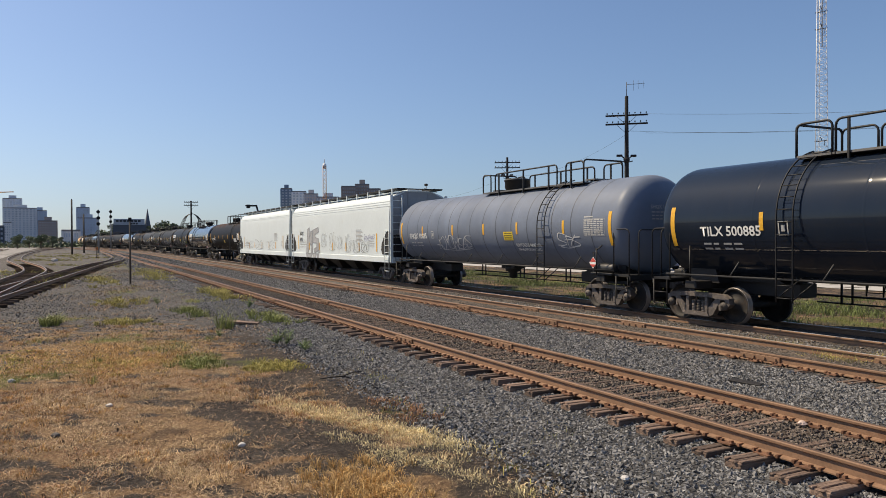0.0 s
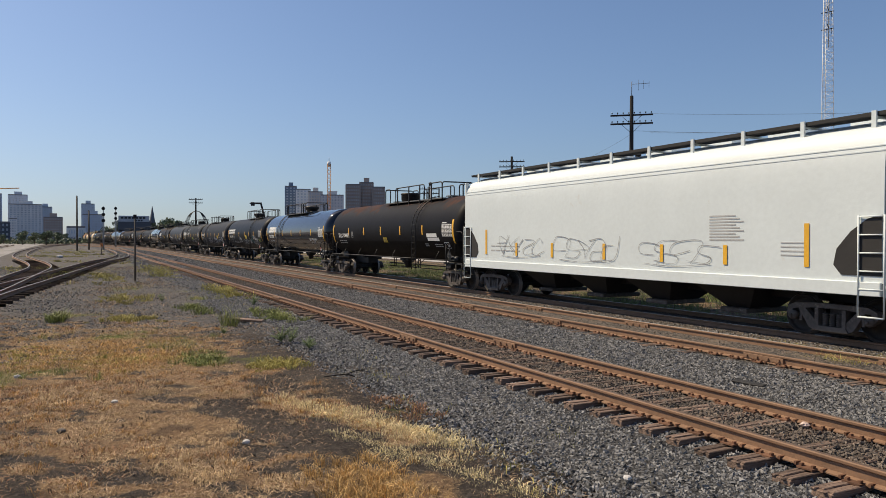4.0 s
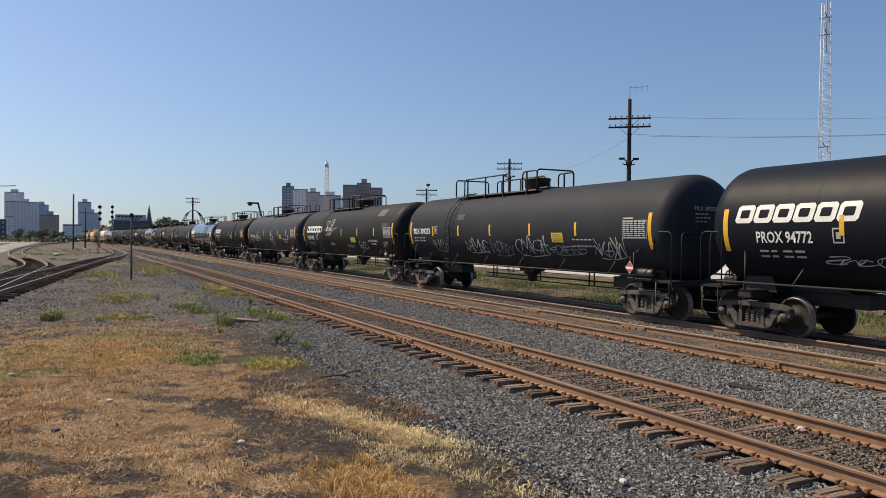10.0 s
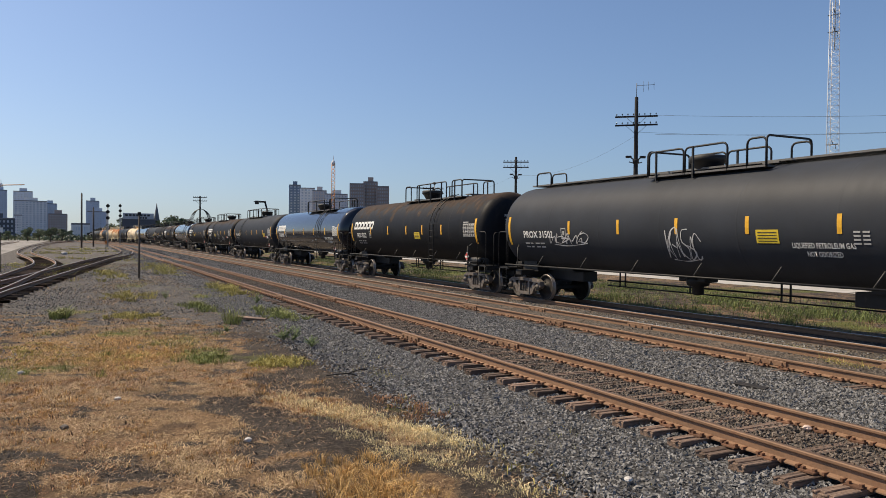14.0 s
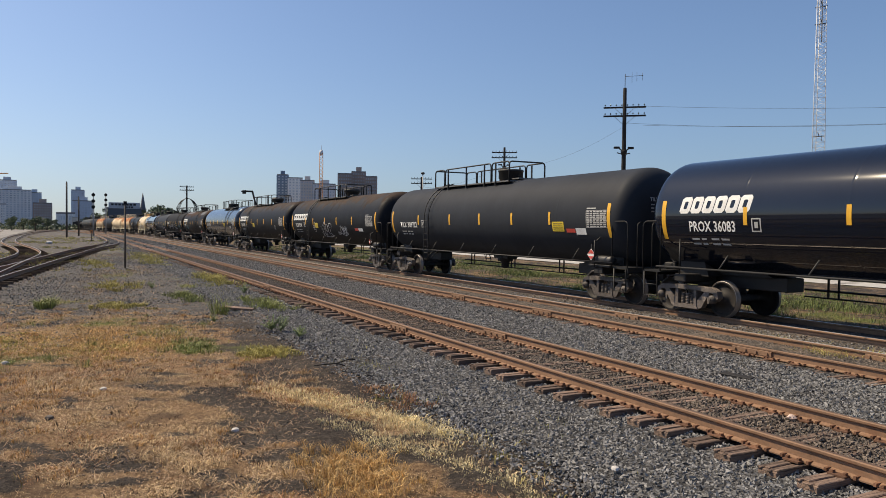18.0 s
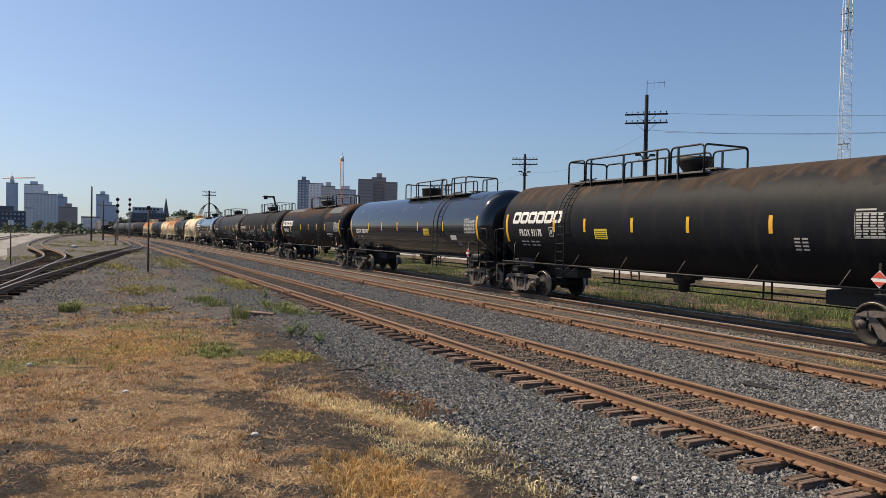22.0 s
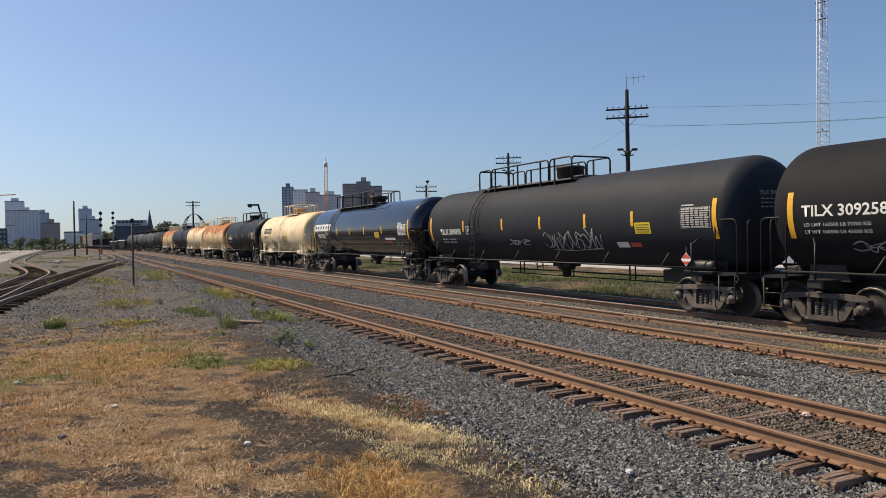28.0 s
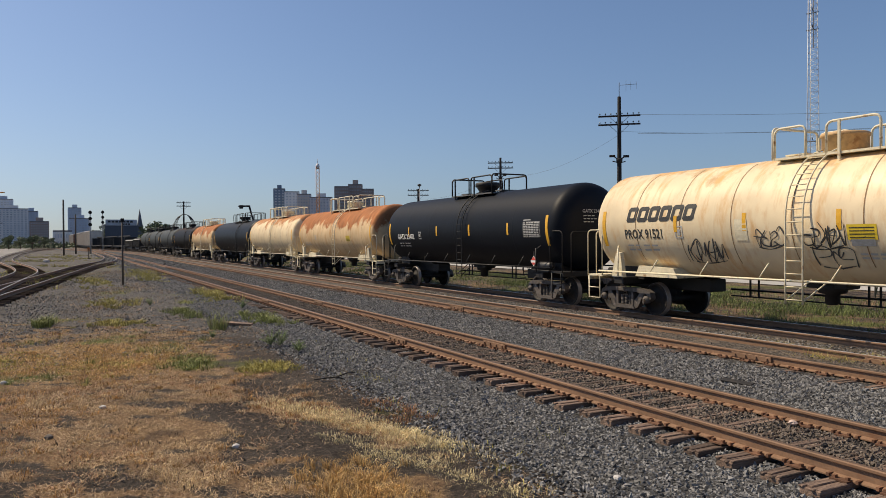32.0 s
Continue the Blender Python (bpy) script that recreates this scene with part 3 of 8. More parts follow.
# joint bars
for tr, y0, xs in ((near_track, Y_NEAR, (-3.2, -15.1, -27.3)), (mid_track, Y_MID, (-9.6, -16.5, -21.3, -33.0)), (train_track, Y_TRAIN, (-8.4, -19.5, -31.5))):
    for i, x in enumerate(xs):
        for off in (-GAUGE, GAUGE):
            xx = x + (1.7 if off > 0 else 0)
            g = Geo().box(xx - 0.45, xx + 0.45, y0 + off - 0.045, y0 + off - 0.012, RAIL - 0.14, RAIL - 0.045, 0.006)
            for k in range(4):
                g.box(xx - 0.36 + k * 0.24 - 0.02, xx - 0.36 + k * 0.24 + 0.02, y0 + off - 0.075, y0 + off - 0.04, RAIL - 0.112, RAIL - 0.072)
            gpart("joint_bar", g, M_RAIL, tr)


def catmull(pts, n=10):
    out = []
    for i in range(len(pts) - 1):
        p0, p1, p2, p3 = (Vector(pts[max(0, min(len(pts) - 1, i + k))]) for k in (-1, 0, 1, 2))
        for j in range(n):
            t = j / n
            out.append(0.5 * (2 * p1 + (p2 - p0) * t + (2 * p0 - 5 * p1 + 4 * p2 - p3) * t * t + (3 * p1 - p0 - 3 * p2 + p3) * t ** 3))
    out.append(Vector(pts[-1]))
    return out


def curve_track(pts, label, tie_step=0.55):
    """A yard track along a smooth centre line."""
    c = catmull(pts)
    head = []
    for i in range(len(c)):
        d = c[min(i + 1, len(c) - 1)] - c[max(i - 1, 0)]
        head.append(math.atan2(-d.y, -d.x))
    tr = thing("railway_track", label, "railway track", kind="structure")
    for off in (-GAUGE, GAUGE):
        part("rail", rail_mesh([(p.x - off * math.sin(a), p.y + off * math.cos(a), a) for p, a in zip(c, head)], RAIL - 0.171, M_YARDTOP), tr)
    me = shared("tie", tie_geo, M_TIE)
    run, nxt, n = 0.0, 0.0, 0
    for i in range(1, len(c)):
        run += (c[i] - c[i - 1]).length
        while nxt < run and n < 120:
            part("tie", me, tr, at=pose(c[i].x, c[i].y, RAIL - 0.175, 0, 0, math.degrees(head[i])))
            nxt += tie_step
            n += 1
    return tr, c


M_YARDTOP = mat("yard_rail_head", (0.33, 0.30, 0.27), 0.4, 0.7, 30, 3, 0.2)
yard_a, line_a = curve_track([(-20, -4.3), (-33, -3.3), (-45, -1.9), (-62, 0.1), (-76, 1.8), (-90, 4.1), (-104, 5.3), (-120, 6.0), (-142, 6.1), (-178, 6.3)], "yard lead curving in to join the siding")
yard_b, line_b = curve_track([(-22, -4.5), (-34, -3.6), (-50, -2.9), (-62, -2.5), (-74, -3.2), (-90, -5.0), (-105, -6.4), (-130, -7.4), (-170, -7.8), (-230, -6.5), (-300, -2.0)], "winding yard track with worn rails")
yard_c, line_c = curve_track([(-60, -14), (-90, -13), (-130, -14), (-180, -16), (-260, -18)], "far yard track on pale gravel")


# ---- the freight train ----
R_TANK, Z_TANK = 1.48, 2.57      # radius of the tanks and height of their axis above the rail
WHEEL_R = 0.457
CARS = []                        # (car, chainage of its middle at 0 s, half distance of its pivots)
WHEELSETS = []


def side_frame_geo():
    g = Geo()
    for y0, y1 in ((-0.09, 0.09),):
        g.prism([(-1.06, 0.50), (-1.02, 0.66), (-0.84, 0.74), (-0.36, 0.76), (0.36, 0.76), (0.84, 0.74), (1.02, 0.66), (1.06, 0.50),
                 (0.95, 0.40), (0.90, 0.60), (0.70, 0.62), (0.36, 0.655), (-0.36, 0.655), (-0.70, 0.62), (-0.90, 0.60), (-0.95, 0.40)], y0, y1)
        for s in (-1, 1):
            g.prism([(s * 0.78, 0.63), (s * 0.62, 0.64), (s * 0.24, 0.26), (s * 0.40, 0.17), (s * 0.52, 0.22)], y0 * 0.9, y1 * 0.9)
            g.prism([(s * 0.36, 0.64), (s * 0.27, 0.64), (s * 0.27, 0.24), (s * 0.36, 0.24)], y0 * 1.1, y1 * 1.1)
            g.prism([(s * 0.74, 0.62), (s * 0.68, 0.62), (s * 0.70, 0.34), (s * 0.76, 0.34)], y0 * 0.8, y1 * 0.8)
        g.prism([(-0.42, 0.17), (0.42, 0.17), (0.36, 0.27), (-0.36, 0.27)], y0 * 1.3, y1 * 1.3)
    return g


def spring_geo():
    g = Geo()
    for x in (0.0,):
        prof = []
        for k in range(7):
            z = 0.27 + k * 0.04
            prof += [(0.05, z), (0.07, z + 0.012), (0.07, z + 0.026), (0.05, z + 0.038)]
        g.lathe(prof, 10, "z", (x, 0, 0))
    return g


def wheelset_mesh():
    half = [(0.085, -1.06), (0.085, -0.86), (0.15, -0.85), (0.16, -0.79), (0.34, -0.755), (0.385, -0.79), (0.39, -0.815), (WHEEL_R - 0.012, -0.818),
            (WHEEL_R, -0.80), (WHEEL_R + 0.002, -0.715), (WHEEL_R + 0.027, -0.70), (WHEEL_R + 0.024, -0.675), (0.39, -0.67), (0.36, -0.70), (0.16, -0.69), (0.15, -0.62), (0.088, -0.60)]
    prof = half + [(r, -y) for r, y in reversed(half)]
    me = Geo().lathe(prof, 32, "y").mesh("wheelset", [M_WHEEL, M_TREAD])
    for p in me.polygons:
        r = math.hypot(p.center.x, p.center.z)
        if r > WHEEL_R - 0.011 and 0.70 < abs(p.center.y):
            p.material_index = 1
    return me


WHEEL_MESH = wheelset_mesh()


def bogie_geo():
    g = Geo().box(-0.20, 0.20, -0.90, 0.90, 0.42, 0.66, 0.03)
    g.lathe([(0.22, 0.66), (0.22, 0.74)], 16)
    for s in (-1, 1):
        g.box(s * 0.48 - 0.05, s * 0.48 + 0.05, -0.78, 0.78, 0.36, 0.50, 0.01)   # brake beams
        for y in (-0.74, 0.74):
            g.box(s * 0.46 - 0.10, s * 0.46 + 0.02, y - 0.06, y + 0.06, 0.30, 0.58, 0.01)
    return g


def bearing_geo():
    return Geo().lathe([(0.02, -0.075), (0.075, -0.075), (0.085, -0.05), (0.105, -0.045), (0.105, 0.08)], 16, "y").lathe([(0.03, -0.125), (0.03, -0.09)], 8, "y")


def add_truck(car, x):
    tr = part("truck", shared("truck", bogie_geo, M_TRUCK), car, at=pose(x, 0, 0))
    for y in (-1.06, 1.06):
        part("side_frame", shared("side_frame", side_frame_geo, M_TRUCK), tr, at=pose(0, y, 0))
        for sx in (-0.16, 0.0, 0.16):
            part("spring", shared("spring", spring_geo, M_TRUCK), tr, at=pose(sx, y, 0))
        for s in (-1, 1):
            part("bearing_cap", shared("bearing_cap", bearing_geo, M_TRUCK), tr, at=pose(s * 0.889, y + (-0.09 if y < 0 else 0.09), WHEEL_R, 0, 0, 0 if y < 0 else 180))
    for s in (-1, 1):
        WHEELSETS.append((part("wheelset", WHEEL_MESH, tr, at=pose(s * 0.889, 0, WHEEL_R)), s * 0.889))
    return tr


def coupler_geo():
    g = Geo().box(-0.55, 0.02, -0.09, 0.09, -0.08, 0.08, 0.02)
    g.prism([(0.0, -0.15), (0.20, -0.17), (0.30, -0.05), (0.22, 0.0), (0.30, 0.14), (0.12, 0.18), (0.0, 0.14)], -0.15, 0.15, "z")
    return g


def curved_patch(x0, x1, z0, z1, off=0.006, r=R_TANK, zc=Z_TANK, seg=4):
    a0, a1 = math.asin(max(-1, min(1, (z0 - zc) / r))), math.asin(max(-1, min(1, (z1 - zc) / r)))
    v, f = [], []
    for i in range(seg + 1):
        a = a0 + (a1 - a0) * i / seg
        y, z = -(r + off) * math.cos(a), zc + (r + off) * math.sin(a)
        v += [(x0, y, z), (x1, y, z)]
    f = [(2 * i, 2 * i + 1, 2 * i + 3, 2 * i + 2) for i in range(seg)]
    return v, f


def patches(rects, off=0.006):
    g = Geo()
    for x0, x1, z0, z1 in rects:
        g.add(*curved_patch(x0, x1, z0, z1, off, seg=max(1, int((z1 - z0) / 0.12))))
    return g


def wrap(x, s, off, flat_y=None):
    """A point at x and the height s above the tank's axis along its skin; or on a flat side."""
    if flat_y is not None:
        return (x, flat_y - off, Z_TANK + s)
    a = s / R_TANK
    return (x, -(R_TANK + off) * math.cos(a), Z_TANK + (R_TANK + off) * math.sin(a))


FONT_CACHE = {}


def lettering(body, height, x, z, material, parent, name="lettering", flat_y=None, width=None):
    """Painted characters on the near side, from x on, with their foot at z."""
    cu = bpy.data.curves.new("lettering", "FONT")
    cu.body = body
    cu.size = height * 1.38
    cu.resolution_u = 2
    cu.offset = height * 0.028
    ob = bpy.data.objects.new("lettering", cu)
    scene.collection.objects.link(ob)
    bpy.context.view_layer.update()
    me = bpy.data.meshes.new_from_object(ob.evaluated_get(bpy.context.evaluated_depsgraph_get()))
    bpy.data.objects.remove(ob)
    w = max((v.co.x for v in me.vertices), default=1)
    k = width / w if width else 1.0
    for v in me.vertices:
        v.co = wrap(x + v.co.x * k, (z - Z_TANK) + v.co.y, 0.007, flat_y)
    me.materials.clear()
    me.materials.append(material)
    return part(name, me, parent)


def head_lettering(body, half, hd, parent):
    """The car's mark on its front head."""
    me = lettering(body, 0.11, 0.0, Z_TANK, M_GREYTXT, parent, "end_mark", flat_y=0.0, width=0.80).data
    for v in me.vertices:
        y, z = v.co.x - 0.58, v.co.z - Z_TANK + 3.02
        v.co = (head_x(half, hd, y, z) + 0.012, y, z)


def block_logo(x, z, w, h, material, parent, n=6, flat_y=None):
    """A row of rounded block shapes, the owner's mark as plain shapes."""
    g = Geo()
    step = w / n
    t = h * 0.27
    for i in range(n):
        a, b = x + i * step + step * 0.035, x + (i + 1) * step - step * 0.035
        lo, hi = z - h / 2 - Z_TANK, z + h / 2 - Z_TANK
        c = h * 0.14
        outer = [(a + c, lo), (b - c, lo), (b, lo + c), (b, hi - c), (b - c, hi), (a + c, hi), (a, hi - c), (a, lo + c)]
        inner = [(a + t + c / 2, lo + t), (b - t - c / 2, lo + t), (b - t, lo + t + c / 3), (b - t, hi - t - c / 3), (b - t - c / 2, hi - t), (a + t + c / 2, hi - t),
                 (a + t, hi - t - c / 3), (a + t, lo + t + c / 3)]
        g.add([wrap(px + 0.22 * (s - lo), s, 0.007, flat_y) for px, s in outer + inner], [(k, (k + 1) % 8, 8 + (k + 1) % 8, 8 + k) for k in range(8)])
    return gpart("logo_mark", g, material, parent)


# sprayed letter-like strokes in a unit square
STROKES = ([(0.9, 0.9), (0.3, 1.0), (0.15, 0.65), (0.8, 0.4), (0.7, 0.02), (0.05, 0.12)], [(0.0, 0.0), (0.25, 0.55), (0.45, 1.0), (0.62, 0.5), (0.8, 0.0), (0.15, 0.42), (0.95, 0.5)],
           [(0.1, 1.0), (0.16, 0.5), (0.2, 0.0), (0.3, 0.45), (0.85, 1.0), (0.35, 0.5), (0.95, -0.05)], [(0.9, 0.75), (0.5, 1.0), (0.05, 0.5), (0.4, 0.0), (0.95, 0.3)],
           [(0.05, 0.9), (0.3, 0.45), (0.6, 0.95), (0.5, 0.4), (0.2, -0.15)], [(0.2, 1.0), (0.1, 0.1), (0.8, 0.05), (0.9, 0.6), (0.3, 0.55)], [(0.05, 0.05), (0.15, 0.95), (0.5, 0.25), (0.85, 1.0), (0.95, 0.0)])


def bend(knots, n):
    """Points on a smooth line through the knots."""
    out = []
    for i in range(n + 1):
        f = i * (len(knots) - 1) / n
        q = min(int(f), len(knots) - 2)
        t = f - q
        p = [knots[max(0, min(len(knots) - 1, q + k))] for k in (-1, 0, 1, 2)]
        out.append(tuple(0.5 * (2 * p[1][c] + (p[2][c] - p[0][c]) * t + (2 * p[0][c] - 5 * p[1][c] + 4 * p[2][c] - p[3][c]) * t * t + (3 * p[1][c] - p[0][c] - 3 * p[2][c] + p[3][c]) * t ** 3) for c in (0, 1)))
    return out


def scribble(x0, x1, z0, z1, seed, material, parent, width=0.028, strokes=5, flat_y=None):
    """A sprayed tag: slanted, letter-like strokes that overlap, the last one underlined."""
    rnd = random.Random(seed)
    w = (x1 - x0) / strokes
    last = None
    for k in range(strokes + (1 if z1 - z0 > 0.3 else 0)):
        if k == strokes:
            knots = [(x0 + 0.1 * (x1 - x0), z0 - 0.02), (x0 + 0.5 * (x1 - x0), z0 - 0.07), (x1, z0 + 0.03)]
        else:
            shape = rnd.choice([q for q in STROKES if q is not last])
            last = shape
            lift, tall = rnd.uniform(-0.06, 0.1), rnd.uniform(0.8, 1.05)
            turn, over = rnd.random() < 0.6, rnd.random() < 0.5
            shape = [(1 - p if turn else p, 1 - q if over else q) for p, q in shape]
            knots = [(x0 + w * (k - 0.3 + 1.6 * (p + rnd.uniform(-0.12, 0.12)) + 0.3 * q), z0 + (z1 - z0) * (lift + tall * (q + rnd.uniform(-0.12, 0.12)))) for p, q in shape]
        n = 30
        pts = [(px, z - Z_TANK) for px, z in bend(knots, n)]
        ph = rnd.uniform(0, 6)
        v = []
        for i, (px, h) in enumerate(pts):
            qx, qh = pts[min(i + 1, n)]
            rx, rh = pts[max(i - 1, 0)]
            dx, dh = qx - rx, qh - rh
            ln = math.hypot(dx, dh) or 1
            ww = width * (0.72 + 0.28 * math.sin(i * 0.35 + ph)) * (0.5 if i in (0, n) else 1)
            nx, nh = -dh / ln * ww / 2, dx / ln * ww / 2
            v += [wrap(px + nx, h + nh, 0.009 + 0.0006 * k, flat_y), wrap(px - nx, h - nh, 0.009 + 0.0006 * k, flat_y)]
        g = Geo().add(v, [(2 * i, 2 * i + 1, 2 * i + 3, 2 * i + 2) for i in range(n)])
        gpart("graffiti", g, material, parent, "sprayed looping stroke")


def block_tag(x0, x1, z0, z1, shapes, fill, edge, parent, flat_y):
    """Filled block shapes with sprayed outlines; the shapes' corners run from 0 to 1 over the area."""
    for k, shp in enumerate(shapes):
        pts = [(x0 + (x1 - x0) * a, z0 + (z1 - z0) * b - Z_TANK) for a, b in shp]
        gpart("graffiti", Geo().add([wrap(x, s, 0.003 + 0.0008 * k, flat_y) for x, s in pts], [tuple(range(len(pts)))]), fill, parent, "grey sprayed block shape")
        g = Geo()
        for q, ((ax, az), (bx, bz)) in enumerate(zip(pts, pts[1:] + pts[:1])):
            ln = math.hypot(bx - ax, bz - az)
            nx, nz = -(bz - az) / ln * 0.028, (bx - ax) / ln * 0.028
            ex, ez = (bx - ax) / ln * 0.03, (bz - az) / ln * 0.03
            g.add([wrap(x, s, 0.006 + 0.0008 * k + 0.0005 * (q % 3), flat_y) for x, s in ((ax - ex + nx, az - ez + nz), (bx + ex + nx, bz + ez + nz), (bx + ex - nx, bz + ez - nz), (ax - ex - nx, az - ez - nz))], [(0, 1, 2, 3)])
        gpart("graffiti", g, edge, parent, "dark sprayed outline")


def shell_geo(length, hd):
    half = length / 2 + 0.13
    prof = []
    for k in range(13):
        a = math.pi / 2 * (1 - k / 12)
        prof.append((max(0.01, R_TANK * math.cos(a) ** 0.72), -half - hd * math.sin(a) ** 0.85))
    left = prof + [(R_TANK, -half + 0.04)]
    right = [(r, -x) for r, x in reversed(left)]
    mid = []
    n = 6
    for k in range(1, n):
        x = -half + 2 * half * k / n
        mid += [(R_TANK, x - 0.045), (R_TANK, x - 0.03), (R_TANK + 0.0018, x - 0.018), (R_TANK + 0.0018, x + 0.018), (R_TANK, x + 0.03), (R_TANK, x + 0.045)]
    g = Geo()
    g.lathe(left + mid + right, 56, "x", (0, 0, Z_TANK))
    return g


def head_x(half, hd, y, z):
    """Where the front head's skin lies at the height z and the offset y."""
    r = min(0.999, math.hypot(y, z - Z_TANK) / R_TANK)
    return half + 0.13 + hd * math.sqrt(max(0.0, 1 - r ** (2 / 0.72))) ** 0.85


def hoop(x0, x1, y, z0, z1, r=0.028, bend=0.14):
    pts = [(x0, y, z0), (x0, y, z1 - bend)]
    for k in range(1, 4):
        a = math.pi / 2 * k / 3
        pts.append((x0 + bend * (1 - math.cos(a)), y, z1 - bend + bend * math.sin(a)))
    for k in range(0, 3):
        a = math.pi / 2 * (1 - k / 3)
        pts.append((x1 - bend * (1 - math.cos(a)), y, z1 - bend + bend * math.sin(a)))
    pts += [(x1, y, z1 - bend), (x1, y, z0)]
    return Geo().tube(pts, r, 6)


def hoop_across(x, y0, y1, z0, z1, r=0.03, bend=0.12):
    g = hoop(y0, y1, 0, z0, z1, r, bend)
    g.v = [(x + p[1], p[0], p[2]) for p in g.v]
    return g


def ladder_geo(side=-1):
    g = Geo()
    ro = R_TANK + 0.11
    line = []
    for k in range(13):
        a = radians(78 - 78 * k / 12)
        line.append((side * ro * math.cos(a), Z_TANK + ro * math.sin(a)))
    for z in (2.2, 1.7, 1.2, 0.72):
        line.append((side * ro, z))
    for dx in (-0.21, 0.21):
        g.tube([(dx, y, z) for y, z in line], 0.02, 5)
    run = 0.0
    for (ya, za), (yb, zb) in zip(line, line[1:]):
        ln = math.hypot(yb - ya, zb - za)
        t = 0.28 - run % 0.28
        while t < ln:
            k = t / ln
            g.tube([(-0.21, ya + (yb - ya) * k, za + (zb - za) * k), (0.21, ya + (yb - ya) * k, za + (zb - za) * k)], 0.013, 4)
            t += 0.28
        run += ln
    for dx in (-0.21, 0.21):
        g.tube([(dx, side * ro, 0.78), (dx + 0.35, side * 1.2, 1.25)], 0.016, 4)
    return g


def dome_geo(bowl):
    z = Z_TANK + R_TANK - 0.06
    if bowl:
        return Geo().lathe([(0.30, z), (0.33, z + 0.10), (0.45, z + 0.30), (0.51, z + 0.34), (0.51, z + 0.46), (0.47, z + 0.50), (0.05, z + 0.52)], 24)
    return Geo().lathe([(0.45, z), (0.45, z + 0.12), (0.48, z + 0.14), (0.48, z + 0.40), (0.505, z + 0.41), (0.505, z + 0.47), (0.46, z + 0.50), (0.05, z + 0.52)], 24)


def saddle_geo(s):
    """Stub sill, head brace and cradle at one end; s is the end's sign, x = 0 at the reflector strip."""
    g = Geo()
    x = lambda a, b: (min(s * a, s * b), max(s * a, s * b))
    g.box(*x(-2.9, 1.0), -0.30, 0.30, 0.72, 1.06, 0.02)
    g.prism([(s * -1.0, 1.0), (s * 0.0, 1.0), (s * -0.05, 1.42), (s * -0.85, 1.40)], -0.85, 0.85)     # cradle over the truck
    g.prism([(s * -2.6, 1.05), (s * -1.0, 1.05), (s * -1.0, 1.3), (s * -2.3, 1.16)], -0.42, 0.42)
    g.box(*x(-0.75, -0.35), -1.40, 1.40, 0.86, 1.06, 0.02)                                            # body bolster
    return g


def end_deck_geo(s):
    x = lambda a, b: (min(s * a, s * b), max(s * a, s * b))
    g = Geo().box(*x(0.10, 0.80), -1.42, 1.42, 1.06, 1.11, 0.0)
    g.box(*x(0.72, 0.80), -1.42, 1.42, 0.95, 1.06)
    return g


def step_geo(s):
    g = Geo()
    for y in (0.0,):
        g.tube([(s * 0.22, y, 1.06), (s * 0.22, y, 0.42), (s * 0.72, y, 0.42), (s * 0.72, y, 1.06)], 0.022, 5)
        g.tube([(s * 0.22, y, 0.72), (s * 0.72, y, 0.72)], 0.016, 4)
    return g


def add_running_gear(car, half, pivots, pull):
    """Trucks and couplers. pull: how far the coupler faces lie from the car's middle, rear and front."""
    for s in (-1, 1):
        add_truck(car, s * pivots)
        face = pull[0] if s < 0 else pull[1]
        part("coupler", shared("coupler", coupler_geo, M_TRUCK), car, at=pose(s * (face - 0.22), 0, 0.87, 0, 0, 0 if s > 0 else 180))


